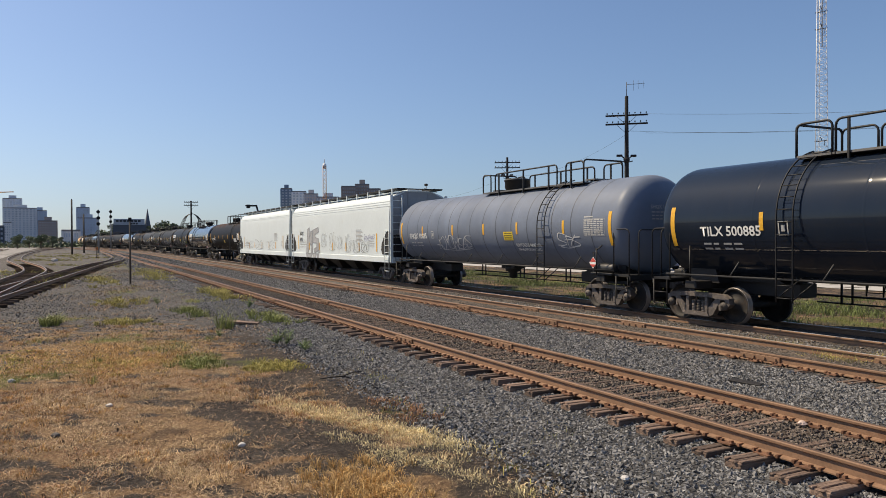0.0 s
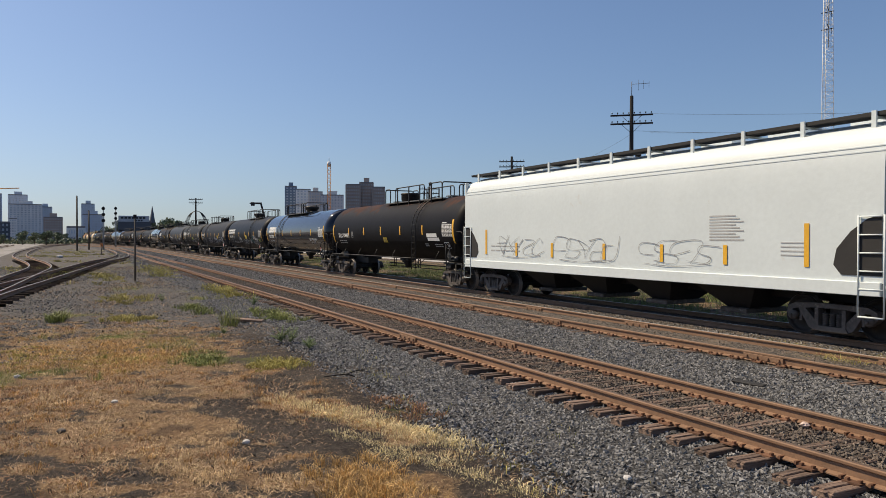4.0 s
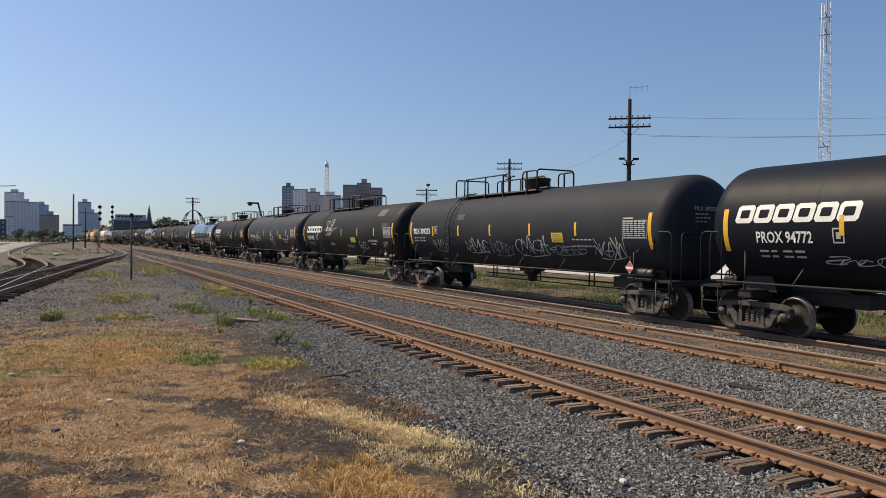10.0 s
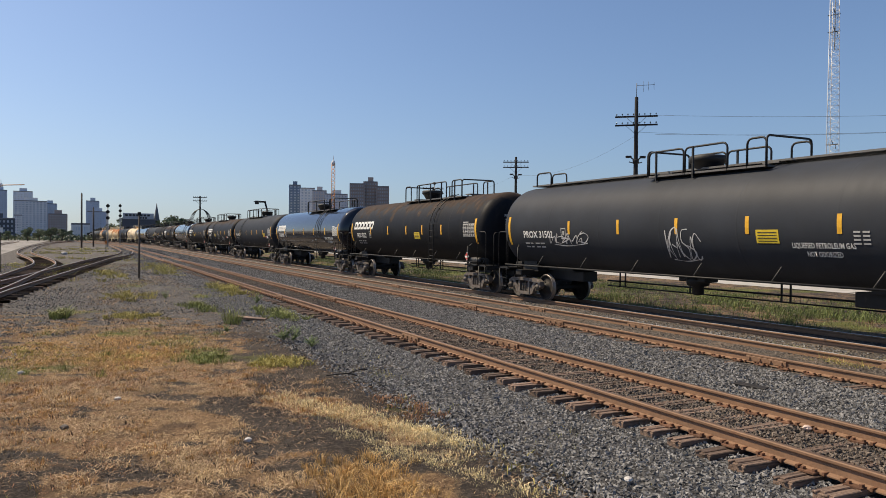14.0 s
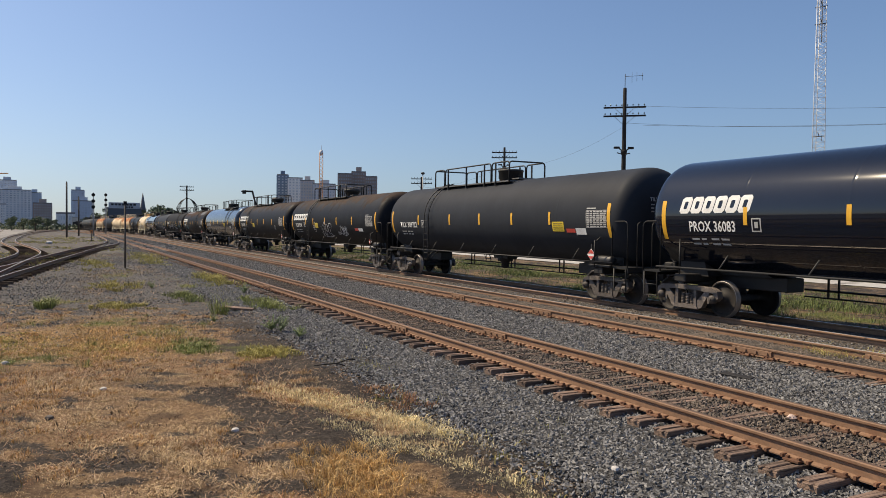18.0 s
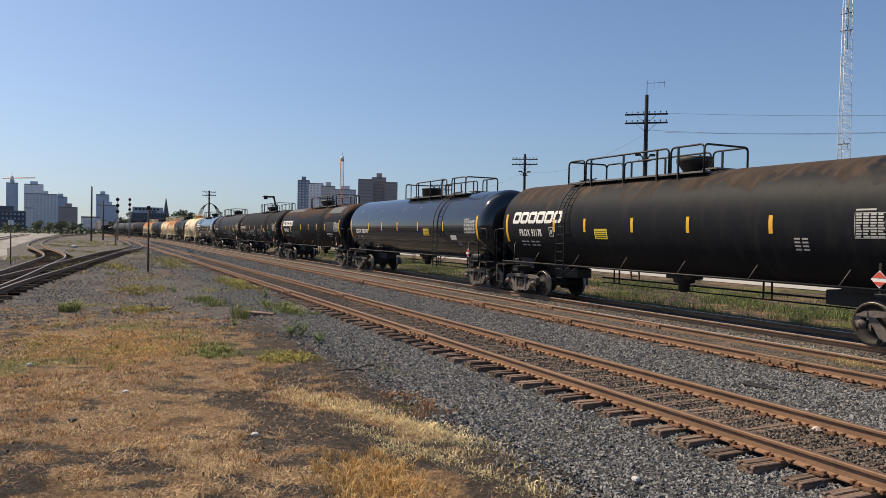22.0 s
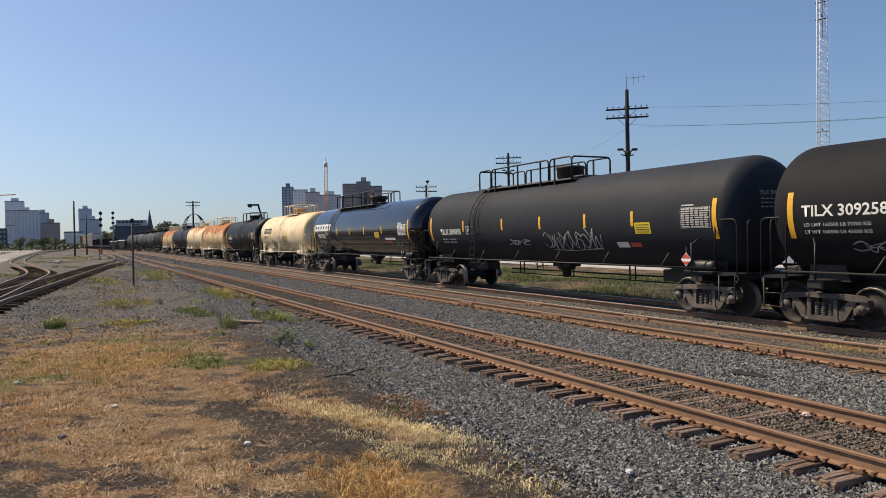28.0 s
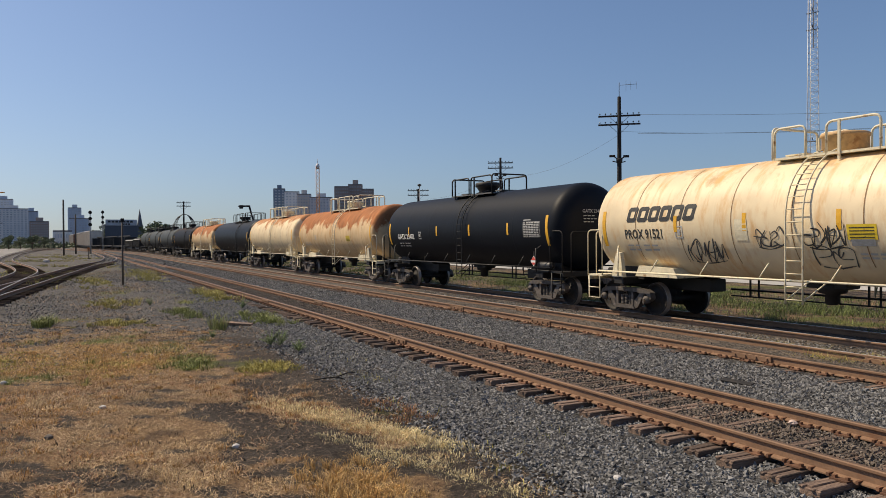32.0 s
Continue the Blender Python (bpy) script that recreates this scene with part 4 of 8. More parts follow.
def tank_car(u_rear, u_front, pull_rear, pull_front, paint, label, kind="A", steel=None, strips=(), mark=None, logo=None, data=None,
             yellow=None, placard=True, panels=(), tags=(), bowl=True, cargo_text=None, reservoir=True, tall=True, letter=None, logo_mat=None,
             far=False, deck=None, long_walk=False, dome_mat=None, head=0.62, hoops=None, ladder_at=None, seams=(), front_shift=0.0, lines=(), box_at=None, mark_at=None, glints=()):
    length = u_front - u_rear
    mid = (u_front + u_rear) / 2
    half = length / 2
    steel = steel or M_STEEL
    letter = letter or M_WHITE
    car = thing("tank_car", label, "tank car", group="cars of the freight train")
    key = round(length, 1)
    part("shell", shared(("shell", key, head), lambda: shell_geo(key, head), paint), car)
    part("valve_housing", shared(("valve_housing", bowl), lambda: dome_geo(bowl), dome_mat or steel), car, at=pose(0.3, 0, 0))
    # deck round the housing, with its guard rails
    long_deck = kind == "A" and (mark or "")[:4] in ("TILX", "CBTX")
    a, b = deck or ((-1.15, 5.6 if long_deck else 4.95) if kind == "A" else (-0.85, 5.3))
    gap = 4.2 if long_deck else 3.55
    flip = 1 if kind == "A" else -1
    zt = Z_TANK + R_TANK
    dk = lambda x: 0.3 + flip * (x - 0.3)
    x0, x1 = sorted((dk(a), dk(b)))
    gpart("deck", Geo().box(x0, x1, -0.82, -0.36, zt - 0.10, zt - 0.05).box(x0, x1, 0.36, 0.82, zt - 0.10, zt - 0.05).box(x0, x0 + 0.5, -0.36, 0.36, zt + 0.02, zt + 0.06)
          .box(x1 - 0.5, x1, -0.36, 0.36, zt + 0.02, zt + 0.06), M_GALV if steel is M_STEEL else steel, car)
    lad = dk(gap if kind == "A" else 4.6) if deck is None else dk((a + b) / 2 + 0.4)
    hz = zt + 0.66
    if deck is None:
        spans = [(a, a + 0.67, hz), (0.22, gap - 0.1 if not long_deck else 3.7, hz), (gap + (0.45 if not long_deck else 0.03), b, hz)] if kind == "A" else [(a, 0.40, hz), (0.48, 4.34, hz), (4.42, b, hz)]
    else:
        spans = [(a, a + 1.4, hz), (a + 1.5, b - 0.9, hz), (b - 0.8, b, hz - 0.05)]
    if hoops:
        spans = [(p, q, hz - 0.04) for p, q in hoops]
    if ladder_at is not None:
        lad = ladder_at
    for y in (-0.80, 0.80):
        for p, q, h in spans:
            c, d = sorted((dk(p), dk(q)))
            gpart("guard_rail", hoop(c, d, y, zt - 0.1, h), steel, car)
            for px in ((c + 0.32, (c + d) / 2, d - 0.45) if d - c > 2.0 else (c + 0.32,) if d - c > 0.9 else ()):
                part("rail_post", shared(("rail_post", y), lambda: Geo().box(-0.024, 0.024, -0.024, 0.024, zt - 0.22, hz - 0.03), steel), car, at=pose(px, y * 1.04, 0))
    for x in (x0, x1):
        gpart("guard_rail", hoop_across(x, -0.8, 0.8, zt - 0.08, hz), steel, car)
    if long_walk:
        gpart("top_walkway", Geo().box(-half - 0.2, half + 0.2, -0.34, 0.34, zt + 0.05, zt + 0.10), M_GALV, car)
        for x in (-half + 0.1, half - 0.9):
            for y in (-0.34, 0.34):
                gpart("guard_rail", hoop(x, x + 0.9, y, zt + 0.05, zt + 0.52), steel, car)
    lkey = "ladder_near"
    for sd in (() if ladder_at == 0 else (-1, 1)):
        part("ladder", shared(("ladder", sd), lambda: ladder_geo(sd), steel), car, at=pose(lad, 0, 0))
    # handrails, struts and the pipes under the far side
    for sd in (-1, 1):
        y = sd * 1.50
        gpart("side_rail", Geo().tube([(-half - 0.2, y, 1.22), (half + 0.2, y, 1.22)], 0.026, 5), steel, car)
        for k in range(6):
            x = -half + 1.9 + k * (length - 3.6) / 5
            part("strut", shared(("strut", sd), lambda: Geo().tube([(0, sd * 1.50, 1.22), (0.16, sd * 1.36, 1.58)], 0.018, 5), M_STRUT if steel is M_STEEL else steel), car, at=pose(x, 0, 0))
    for z in (0.52, 0.70):
        gpart("brake_pipe", Geo().tube([(-half + 2.1, 1.40, z), (half - 2.1, 1.40, z)], 0.022 if z < 0.6 else 0.03, 5), M_UNDER, car)
    n = max(2, int((length - 5.2) / 2.3))
    for k in range(n):
        x = -half + 2.9 + k * (length - 5.6) / (n - 1)
        part("pipe_hanger", shared("pipe_hanger", lambda: Geo().box(-0.16, -0.12, 1.38, 1.42, 0.50, 1.26).box(0.12, 0.16, 1.38, 1.42, 0.50, 1.26), M_UNDER), car, at=pose(x, 0, 0))
    gpart("outlet_valve", Geo().lathe([(0.10, 0.62), (0.16, 0.66), (0.16, 0.86), (0.30, 0.9), (0.34, 1.12)], 16).box(-0.5, 0.5, -0.25, 0.25, 1.0, 1.14, 0.02), M_UNDER, car)
    for s in (-1, 1):
        part("stub_sill", shared(("stub_sill", s), lambda: saddle_geo(s), M_UNDER), car, at=pose(s * half, 0, 0))
        part("end_deck", shared(("end_deck", s), lambda: end_deck_geo(s), steel), car, at=pose(s * half, 0, 0))
        for y in (-1.44, 1.44):
            part("end_step", shared(("end_step", s), lambda: step_geo(s), steel), car, at=pose(s * half, y, 0))
            c, d = sorted((s * (half + 0.12), s * (half + 0.78)))
            gpart("end_hoop", hoop(c, d, y, 1.08, 2.42, 0.018), steel, car)
        gpart("end_handrail", hoop_across(s * (half + 0.80), -1.1, 1.1, 1.08, 2.4, 0.018), steel, car)
        gpart("grab_post", Geo().tube([(s * (half - 0.62), -1.48, 1.06), (s * (half - 0.62), -1.48, 1.86)], 0.024, 5).tube([(s * (half - 0.62), -1.48, 1.8), (s * (half - 0.5), -1.36, 1.95)], 0.02, 5), steel, car)
    if reservoir:
        gpart("air_reservoir", Geo().lathe([(0.02, half - 0.9), (0.11, half - 0.88), (0.135, half - 0.82), (0.135, half - 0.22), (0.11, half - 0.15), (0.02, half - 0.12)], 18, "x", (0, -1.15, 1.265)),
              M_RESERVOIR if steel is M_STEEL else steel, car, "grey air reservoir")
        gpart("reservoir_bracket", Geo().box(half - 1.0, half, -1.42, -0.95, 1.06, 1.13, 0.01), steel, car)
    gpart("brake_gear", Geo().box(-half - 0.62, -half - 0.32, 0.2, 0.55, 1.11, 1.5, 0.03).lathe([(0.05, 0.0), (0.05, 0.3)], 10, "y", (-half - 0.5, -0.5, 1.25))
          .box(-half - 0.7, -half - 0.25, -0.75, -0.35, 1.11, 1.3, 0.03).tube([(-half - 0.5, -0.3, 1.3), (-half - 0.2, -0.2, 1.6), (-half - 0.15, 0.2, 1.5)], 0.03, 5), M_UNDER, car)
    add_running_gear(car, half, half - 0.53, (mid - pull_rear, pull_front - mid))
    if steel is M_CREAMSTEEL:
        for s in (-1, 1):
            gpart("saddle_gusset", Geo().prism([(s * (half - 0.25), 1.06), (s * (half - 0.75), 1.06), (s * (half - 0.62), 1.75), (s * (half - 0.45), 1.78)], -1.40, -1.28), steel, car)
            gpart("saddle_pad", Geo().prism([(s * (half - 1.0), 1.10), (s * (half - 2.6), 1.10), (s * (half - 2.45), 1.36), (s * (half - 1.15), 1.40)], -1.18, 1.18), steel, car)
        for k in range(7):
            gpart("weld_seam", patches([(-half + 1.35 + k * (length - 2.6) / 6 - 0.011, -half + 1.35 + k * (length - 2.6) / 6 + 0.011, 1.55, 3.95)], 0.0055), M_SEAM, car)
    for x in seams:
        gpart("weld_seam", patches([(x - 0.02, x + 0.02, 1.35, 4.0)], 0.004), M_GREYSEAM, car)
    # reflectors and writing
    ends = shared(("end_reflector", "r"), lambda: patches([(-0.07, 0.07, 1.95, 2.95)], 0.008), M_YELLOW)
    for s in (-1, 1):
        part("end_reflector", ends, car, at=pose(s * (half - 0.02) + (front_shift if s > 0 else 0.0), 0, 0))
    for x in strips:
        part("reflector", shared("reflector", lambda: patches([(-0.055, 0.055, 2.32, 2.74)], 0.008), M_YELLOW), car, at=pose(x, 0, 0))
    if far:
        CARS.append((car, mid, half - 0.53))
        return car
    if logo:
        block_logo(-half + logo[0], logo[2] if len(logo) > 2 else 2.82, logo[1], 0.42, logo_mat or letter, car)
    mx, mz, mw = mark_at or ((0.88, 2.16, 1.45) if logo else (0.95, 2.20, 1.8))
    if mark:
        lettering(mark, 0.26 if logo else 0.24, -half + mx, mz, letter, car, "reporting_mark", width=mw)
    for k, line in enumerate(lines):
        lettering(line, 0.075, -half + mx + 0.03, mz - 0.22 - 0.16 * k, M_GREYTXT, car, "small_lettering", width=1.5)
    # pale ticks on the crown: highlights along the seams, painted as grey patches
    for x in glints:
        gpart("weld_seam", patches([(x - 0.012, x + 0.012, 3.32, 3.52)], 0.006), M_SPRAYG, car)
    for z in (mz - 0.21, mz - 0.33) if not lines else ():
        for k in range(4):
            gpart("small_lettering", patches([(mx - half + 0.04 + k * 0.31, mx - half + 0.28 + k * 0.31 - (0.08 if k == 1 else 0), z, z + 0.045)]), M_GREYTXT, car)
    if (mark or "")[:4] != "CBTX":
        bx, bz = -half + mx + mw + 0.6, mz + 0.16
        gpart("inspection_box", patches([(bx - 0.13, bx + 0.13, bz - 0.16, bz - 0.13), (bx - 0.13, bx + 0.13, bz + 0.13, bz + 0.16), (bx - 0.13, bx - 0.10, bz - 0.13, bz + 0.13), (bx + 0.10, bx + 0.13, bz - 0.13, bz + 0.13), (bx - 0.05, bx + 0.05, bz - 0.07, bz + 0.07)]), M_GREYTXT, car)
    if data is not None:
        rects, rp = [], random.Random(int(abs(mid)))
        for r in range(9):
            z = 2.70 - r * 0.056
            for c in range(6):
                xa = data - 0.47 + c * 0.157
                rects.append((xa, xa + rp.uniform(0.10, 0.148), z, z + (0.034 if r else 0.04)))
        rects += [(data - 0.50, data + 0.50, 2.748, 2.758), (data - 0.50, data + 0.50, 2.232, 2.242), (data - 0.50, data - 0.49, 2.242, 2.748), (data + 0.49, data + 0.50, 2.242, 2.748), (data - 0.48, data - 0.05, 2.80, 2.835)]
        gpart("data_panel", patches(rects), M_WHITE if paint in (P_GLOSS, P_BROWN) else M_GREYTXT, car)
        # the mark repeated on the front head
        if mark:
            head_lettering(mark, half, head, car)
        for r, (w, n) in enumerate(((0.48, 3), (0.56, 4), (0.44, 3))):
            z = 2.90 - r * 0.10
            for k in range(n):
                ya, yb = -0.55 + w * k / n, -0.55 + w * (k + 0.75) / n
                g = Geo().add([(head_x(half, head, y, zz) + 0.012, y, zz) for y, zz in ((ya, z), (yb, z), (yb, z + 0.035), (ya, z + 0.035))], [(0, 1, 2, 3)])
                gpart("end_lettering", g, M_GREYTXT, car)
    if yellow is not None:
        yx, yw, yz = yellow if isinstance(yellow, tuple) else (yellow, 0.62, 2.11)
        gpart("yellow_panel", patches([(yx - yw / 2, yx + yw / 2, yz, yz + yw / 2)], 0.007), M_YPANEL, car)
        gpart("panel_lettering", patches([(yx - 0.42 * yw, yx + 0.42 * yw, yz + yw * k, yz + yw * k + 0.018) for k in (0.065, 0.17, 0.275, 0.38)], 0.010), M_BLACKTXT, car)
    if box_at is not None:
        gpart("inspection_box", patches([(box_at - 0.23, box_at + 0.23, 1.72, 1.74), (box_at - 0.23, box_at + 0.23, 1.96, 1.98), (box_at - 0.23, box_at - 0.21, 1.74, 1.96), (box_at - 0.01, box_at + 0.01, 1.74, 1.96), (box_at + 0.21, box_at + 0.23, 1.74, 1.96), (box_at + 0.05, box_at + 0.17, 1.80, 1.90)]), M_WHITE, car)
    for x, w, z0, z1, m in panels:
        if m is M_GREYTXT:
            rows = max(1, int((z1 - z0) / 0.08))
            gpart("stencil_lettering", patches([(x - w / 2 + k * 0.2, x - w / 2 + k * 0.2 + 0.15, z0 + r * 0.08, z0 + r * 0.08 + 0.04) for r in range(rows) for k in range(max(1, int(w / 0.2)))], 0.0075), m, car)
        else:
            gpart("stencil_panel", patches([(x - w / 2, x + w / 2, z0, z1)], 0.0075), m, car)
    if cargo_text is not None:
        cx, cw, second = cargo_text
        lettering("LIQUEFIED PETROLEUM GAS", 0.085 * cw, cx - cw / 2, 2.0, letter, car, "cargo_lettering", width=cw)
        lettering(second, 0.085 * cw, cx - cw * 0.28, 2.0 - 0.135 * cw, letter, car, "cargo_lettering", width=cw * 0.56)
    if placard:
        px, pz, py = half - (0.55 if placard == "dark" else 0.92), 1.42, -1.36
        plate, field, words = {"grey": (M_SPRAYL, M_SPRAYD, "grey diamond placard"), "dark": (M_STEEL, M_STRUT, "black empty placard holder")}.get(placard, (M_WHITE, M_RED, "white and red diamond placard"))
        d = 0.24 if placard == "dark" else 0.18
        gpart("placard", Geo().prism([(px - d, pz), (px, pz - d), (px + d, pz), (px, pz + d)], py - 0.012, py), plate, car, words)
        e = 0.145
        gpart("placard_field", Geo().prism([(px - e, pz + 0.03), (px - 0.02, pz + e), (px + 0.02, pz + e), (px + e, pz + 0.03)], py - 0.018, py - 0.013)
              .prism([(px - e, pz - 0.05), (px, pz - e), (px + e, pz - 0.05)], py - 0.018, py - 0.013), field, car)
        gpart("placard_holder", Geo().box(px - 0.03, px + 0.03, py, py + 0.02, 1.08, 1.75), steel, car)
    for k, (xa, xb, za, zb, m, st) in enumerate(tags):
        scribble(xa, xb, za, zb, int(abs(mid) * 10) + k, m, car, strokes=st, width=0.038)
    CARS.append((car, mid, half - 0.53))
    return car


M_GREYSEAM = mat("shaded_grey_seam", (0.075, 0.085, 0.105), 0.6, 0, 10, 2.0, 0.3)
M_SEAM = mat("rusty_seam", (0.26, 0.15, 0.07), 0.7, 0, 10, 2.0, 0.5)
M_RESERVOIR = mat("dark_grey_steel", (0.03, 0.03, 0.032), 0.5, 0, 15, 2.0, 0.2)
M_STRUT = mat("dull_grey_strut", (0.05, 0.048, 0.046), 0.6, 0, 15, 2.0, 0.2)
P_MATTE = tank_paint("matte_black_paint", (0.0300, 0.0335, 0.0405), 0.6, sheen=0.09, grime=(0.026, 0.029, 0.035))
P_DULL = tank_paint("dull_charcoal_black_paint", (0.0185, 0.0192, 0.0222), 0.7, sheen=0.07, grime=(0.026, 0.026, 0.028))
P_BLACK = tank_paint("black_paint", (0.0076, 0.0100, 0.0150), 0.5, sheen=0.12, grime=(0.014, 0.0145, 0.017))
P_GLOSS = tank_paint("glossy_black_paint", (0.0027, 0.0056, 0.0135), 0.5, coat=1.0, grime=(0.012, 0.012, 0.013), grime_amount=0.12, coat_ior=1.57)
P_SLATE = tank_paint("slate_black_paint", (0.0105, 0.0172, 0.0300), 0.5, coat=0.6, grime=(0.03, 0.03, 0.03), grime_amount=0.15)
P_BLUESHEEN = tank_paint("blue_sheen_black_paint", (0.0085, 0.0125, 0.0200), 0.5, coat=1.0, grime=(0.014, 0.015, 0.018), grime_amount=0.15, coat_ior=1.62)
# black of the farthest cars, greyed: distance haze put into the base colour
P_FAR = tank_paint("haze_greyed_black_paint", (0.055, 0.061, 0.062), 0.6, sheen=0.1, grime=(0.08, 0.08, 0.075))
P_GREY = tank_paint("grey_paint", (0.155, 0.183, 0.236), 0.45, grime=(0.18, 0.18, 0.185), grime_amount=0.3)
P_CHAR = tank_paint("charcoal_paint", (0.036, 0.0405, 0.049), 0.55, sheen=0.12, grime=(0.038, 0.038, 0.039))
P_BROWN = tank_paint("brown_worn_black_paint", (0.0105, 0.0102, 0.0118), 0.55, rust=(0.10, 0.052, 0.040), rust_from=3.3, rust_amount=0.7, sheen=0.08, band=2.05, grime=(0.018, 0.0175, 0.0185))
P_BROWNED = tank_paint("rust_browned_black_paint", (0.0085, 0.0092, 0.0115), 0.55, rust=(0.10, 0.058, 0.042), rust_from=2.85, rust_amount=0.62, sheen=0.08, grime=(0.018, 0.0175, 0.0185))
P_OLIVE = tank_paint("olive_worn_black_paint", (0.0225, 0.0242, 0.0240), 0.55, rust=(0.085, 0.068, 0.048), rust_from=3.6, rust_amount=0.5, sheen=0.1)
P_RUSTY = tank_paint("rust_patched_black_paint", (0.0112, 0.0125, 0.0158), 0.55, rust=(0.088, 0.061, 0.046), rust_from=3.0, rust_amount=0.62, sheen=0.1)
P_CREAM = tank_paint("cream_paint", (0.76, 0.63, 0.43), 0.42, rust=(0.60, 0.29, 0.085), rust_from=3.35, rust_amount=0.6, grime=(0.60, 0.31, 0.095), grime_amount=0.8)
P_ORANGE = tank_paint("rusted_cream_paint", (0.64, 0.47, 0.28), 0.55, rust=(0.37, 0.14, 0.058), rust_from=2.45, rust_amount=0.95, grime=(0.52, 0.27, 0.11), grime_amount=0.9)
P_ORANGE2 = tank_paint("rust_streaked_cream_paint", (0.69, 0.56, 0.37), 0.55, rust=(0.43, 0.18, 0.075), rust_from=2.9, rust_amount=0.9, grime=(0.54, 0.33, 0.16), grime_amount=0.7)
M_DOMETAN = mat("rusty_tan_steel", (0.50, 0.32, 0.15), 0.6, 0, 12, 2, 0.3, (0.30, 0.15, 0.06), 0.55)
M_SPRAY = mat("white_spray_paint", (0.55, 0.55, 0.55), 0.7, 0, 20, 3, 0.2)
M_SPRAYG = mat("grey_spray_and_glint", (0.27, 0.28, 0.29), 0.7, 0, 20, 3, 0.25)
M_SPRAYL = mat("pale_grey_spray_paint", (0.26, 0.265, 0.28), 0.7, 0, 20, 3, 0.25)
M_BLOCKGREY = mat("mid_grey_spray_paint", (0.36, 0.365, 0.37), 0.7, 0, 8, 1.5, 0.35)
M_SPRAYD = mat("dark_spray_paint", (0.06, 0.06, 0.06), 0.7, 0, 20, 3, 0.25)
M_VIOLET = mat("violet_spray_paint", (0.14, 0.12, 0.28), 0.7, 0, 20, 3, 0.25)
M_TEAL = mat("teal_spray_paint", (0.10, 0.28, 0.32), 0.7, 0, 20, 3, 0.25)
M_LIME = mat("lime_spray_paint", (0.40, 0.48, 0.06), 0.7, 0, 20, 3, 0.25)
M_TANPATCH = mat("tan_repaint_patch", (0.040, 0.036, 0.030), 0.6, 0, 6, 1.5, 0.4)
M_BLUEPATCH = mat("blue_grey_repaint_patch", (0.029, 0.035, 0.044), 0.6, 0, 6, 1.5, 0.35)
M_PATCH = mat("repaint_patch", (0.003, 0.0033, 0.0042), 0.7, 0, 20, 3, 0.2)

A_STRIPS = (-5.1, -2.7, 0.0, 2.3, 4.8)
B_STRIPS = (-5.1, -2.1, 0.4, 2.8, 5.1)
TRAIN_TXT = "in a moving train"

# from the head of the train backwards
tank_car(-14.45, 1.3, -15.7, 2.4, P_SLATE, "blue-black tank car with yellow reflectors " + TRAIN_TXT, "B", strips=(-5.1, -2.1, 0.4, 2.8, 5.1), mark="TILX 500885", data=7.35, yellow=3.4, ladder_at=-4.4)
grey_car = tank_car(-32.15, -16.94, -32.95, -15.7, P_GREY, "grey tank car with a black front head " + TRAIN_TXT, "A", strips=(-5.26, -2.37, 0.19, 2.55, 5.3), mark="SHQX 10685", data=6.85, yellow=1.95, bowl=False, seams=(-6.9, -5.8, -4.72, -3.7, -2.68, -1.88, -0.87, 0.13, 1.1, 2.18, 3.2, 4.65, 5.7, 6.7), deck=(-0.95, 5.5), hoops=((-0.95, -0.35), (-0.02, 4.05), (4.55, 5.5)), ladder_at=4.2,
         tags=((-3.95, -1.0, 1.72, 2.3, M_SPRAY, 8), (4.9, 6.0, 1.9, 2.3, M_SPRAY, 3)))
lettering("ANHYDROUS AMMONIA", 0.13, 2.33, 1.86, M_WHITE, grey_car, "cargo_lettering", width=1.55)
lettering("INHALATION HAZARD", 0.10, 2.38, 1.70, M_WHITE, grey_car, "cargo_lettering", width=1.45)


# end plates: a darker grey than the car's sides
M_ENDGREY = mat("grey_hopper_end", (0.27, 0.285, 0.30), 0.6, 0, 8, 0.7, 0.12, (0.19, 0.19, 0.19), 0.6)
M_HOLE = mat("painted_opening_shade", (0.022, 0.021, 0.021), 0.8, 0, 10, 2, 0.3)


def hopper_body_geo(half):
    """Covered hopper: smooth bulging sides between raked end slopes."""
    side = [(1.594, 1.28), (1.598, 1.9), (1.60, 2.6), (1.597, 3.2), (1.588, 3.6), (1.565, 3.9), (1.52, 4.1), (1.44, 4.24), (1.30, 4.36), (0.72, 4.56), (0.0, 4.60)]
    ring = [(-y, z) for y, z in side] + [(y, z) for y, z in reversed(side[:-1])]
    g = Geo()
    v = []
    stations = [-half, -half + 0.02, half - 0.02, half]
    for x in stations:
        for y, z in ring:
            k = 0.0 if abs(x) < half - 0.01 else 0.0
            v.append((x, y, z))
    n = len(ring)
    f = []
    for i in range(len(stations) - 1):
        f += [(i * n + k, i * n + k + 1, (i + 1) * n + k + 1, (i + 1) * n + k) for k in range(n - 1)]
    g.add(v, f, True)
    g.add(v[:n], [tuple(range(n))])
    g.add(v[-n:], [tuple(range(n))])
    return g


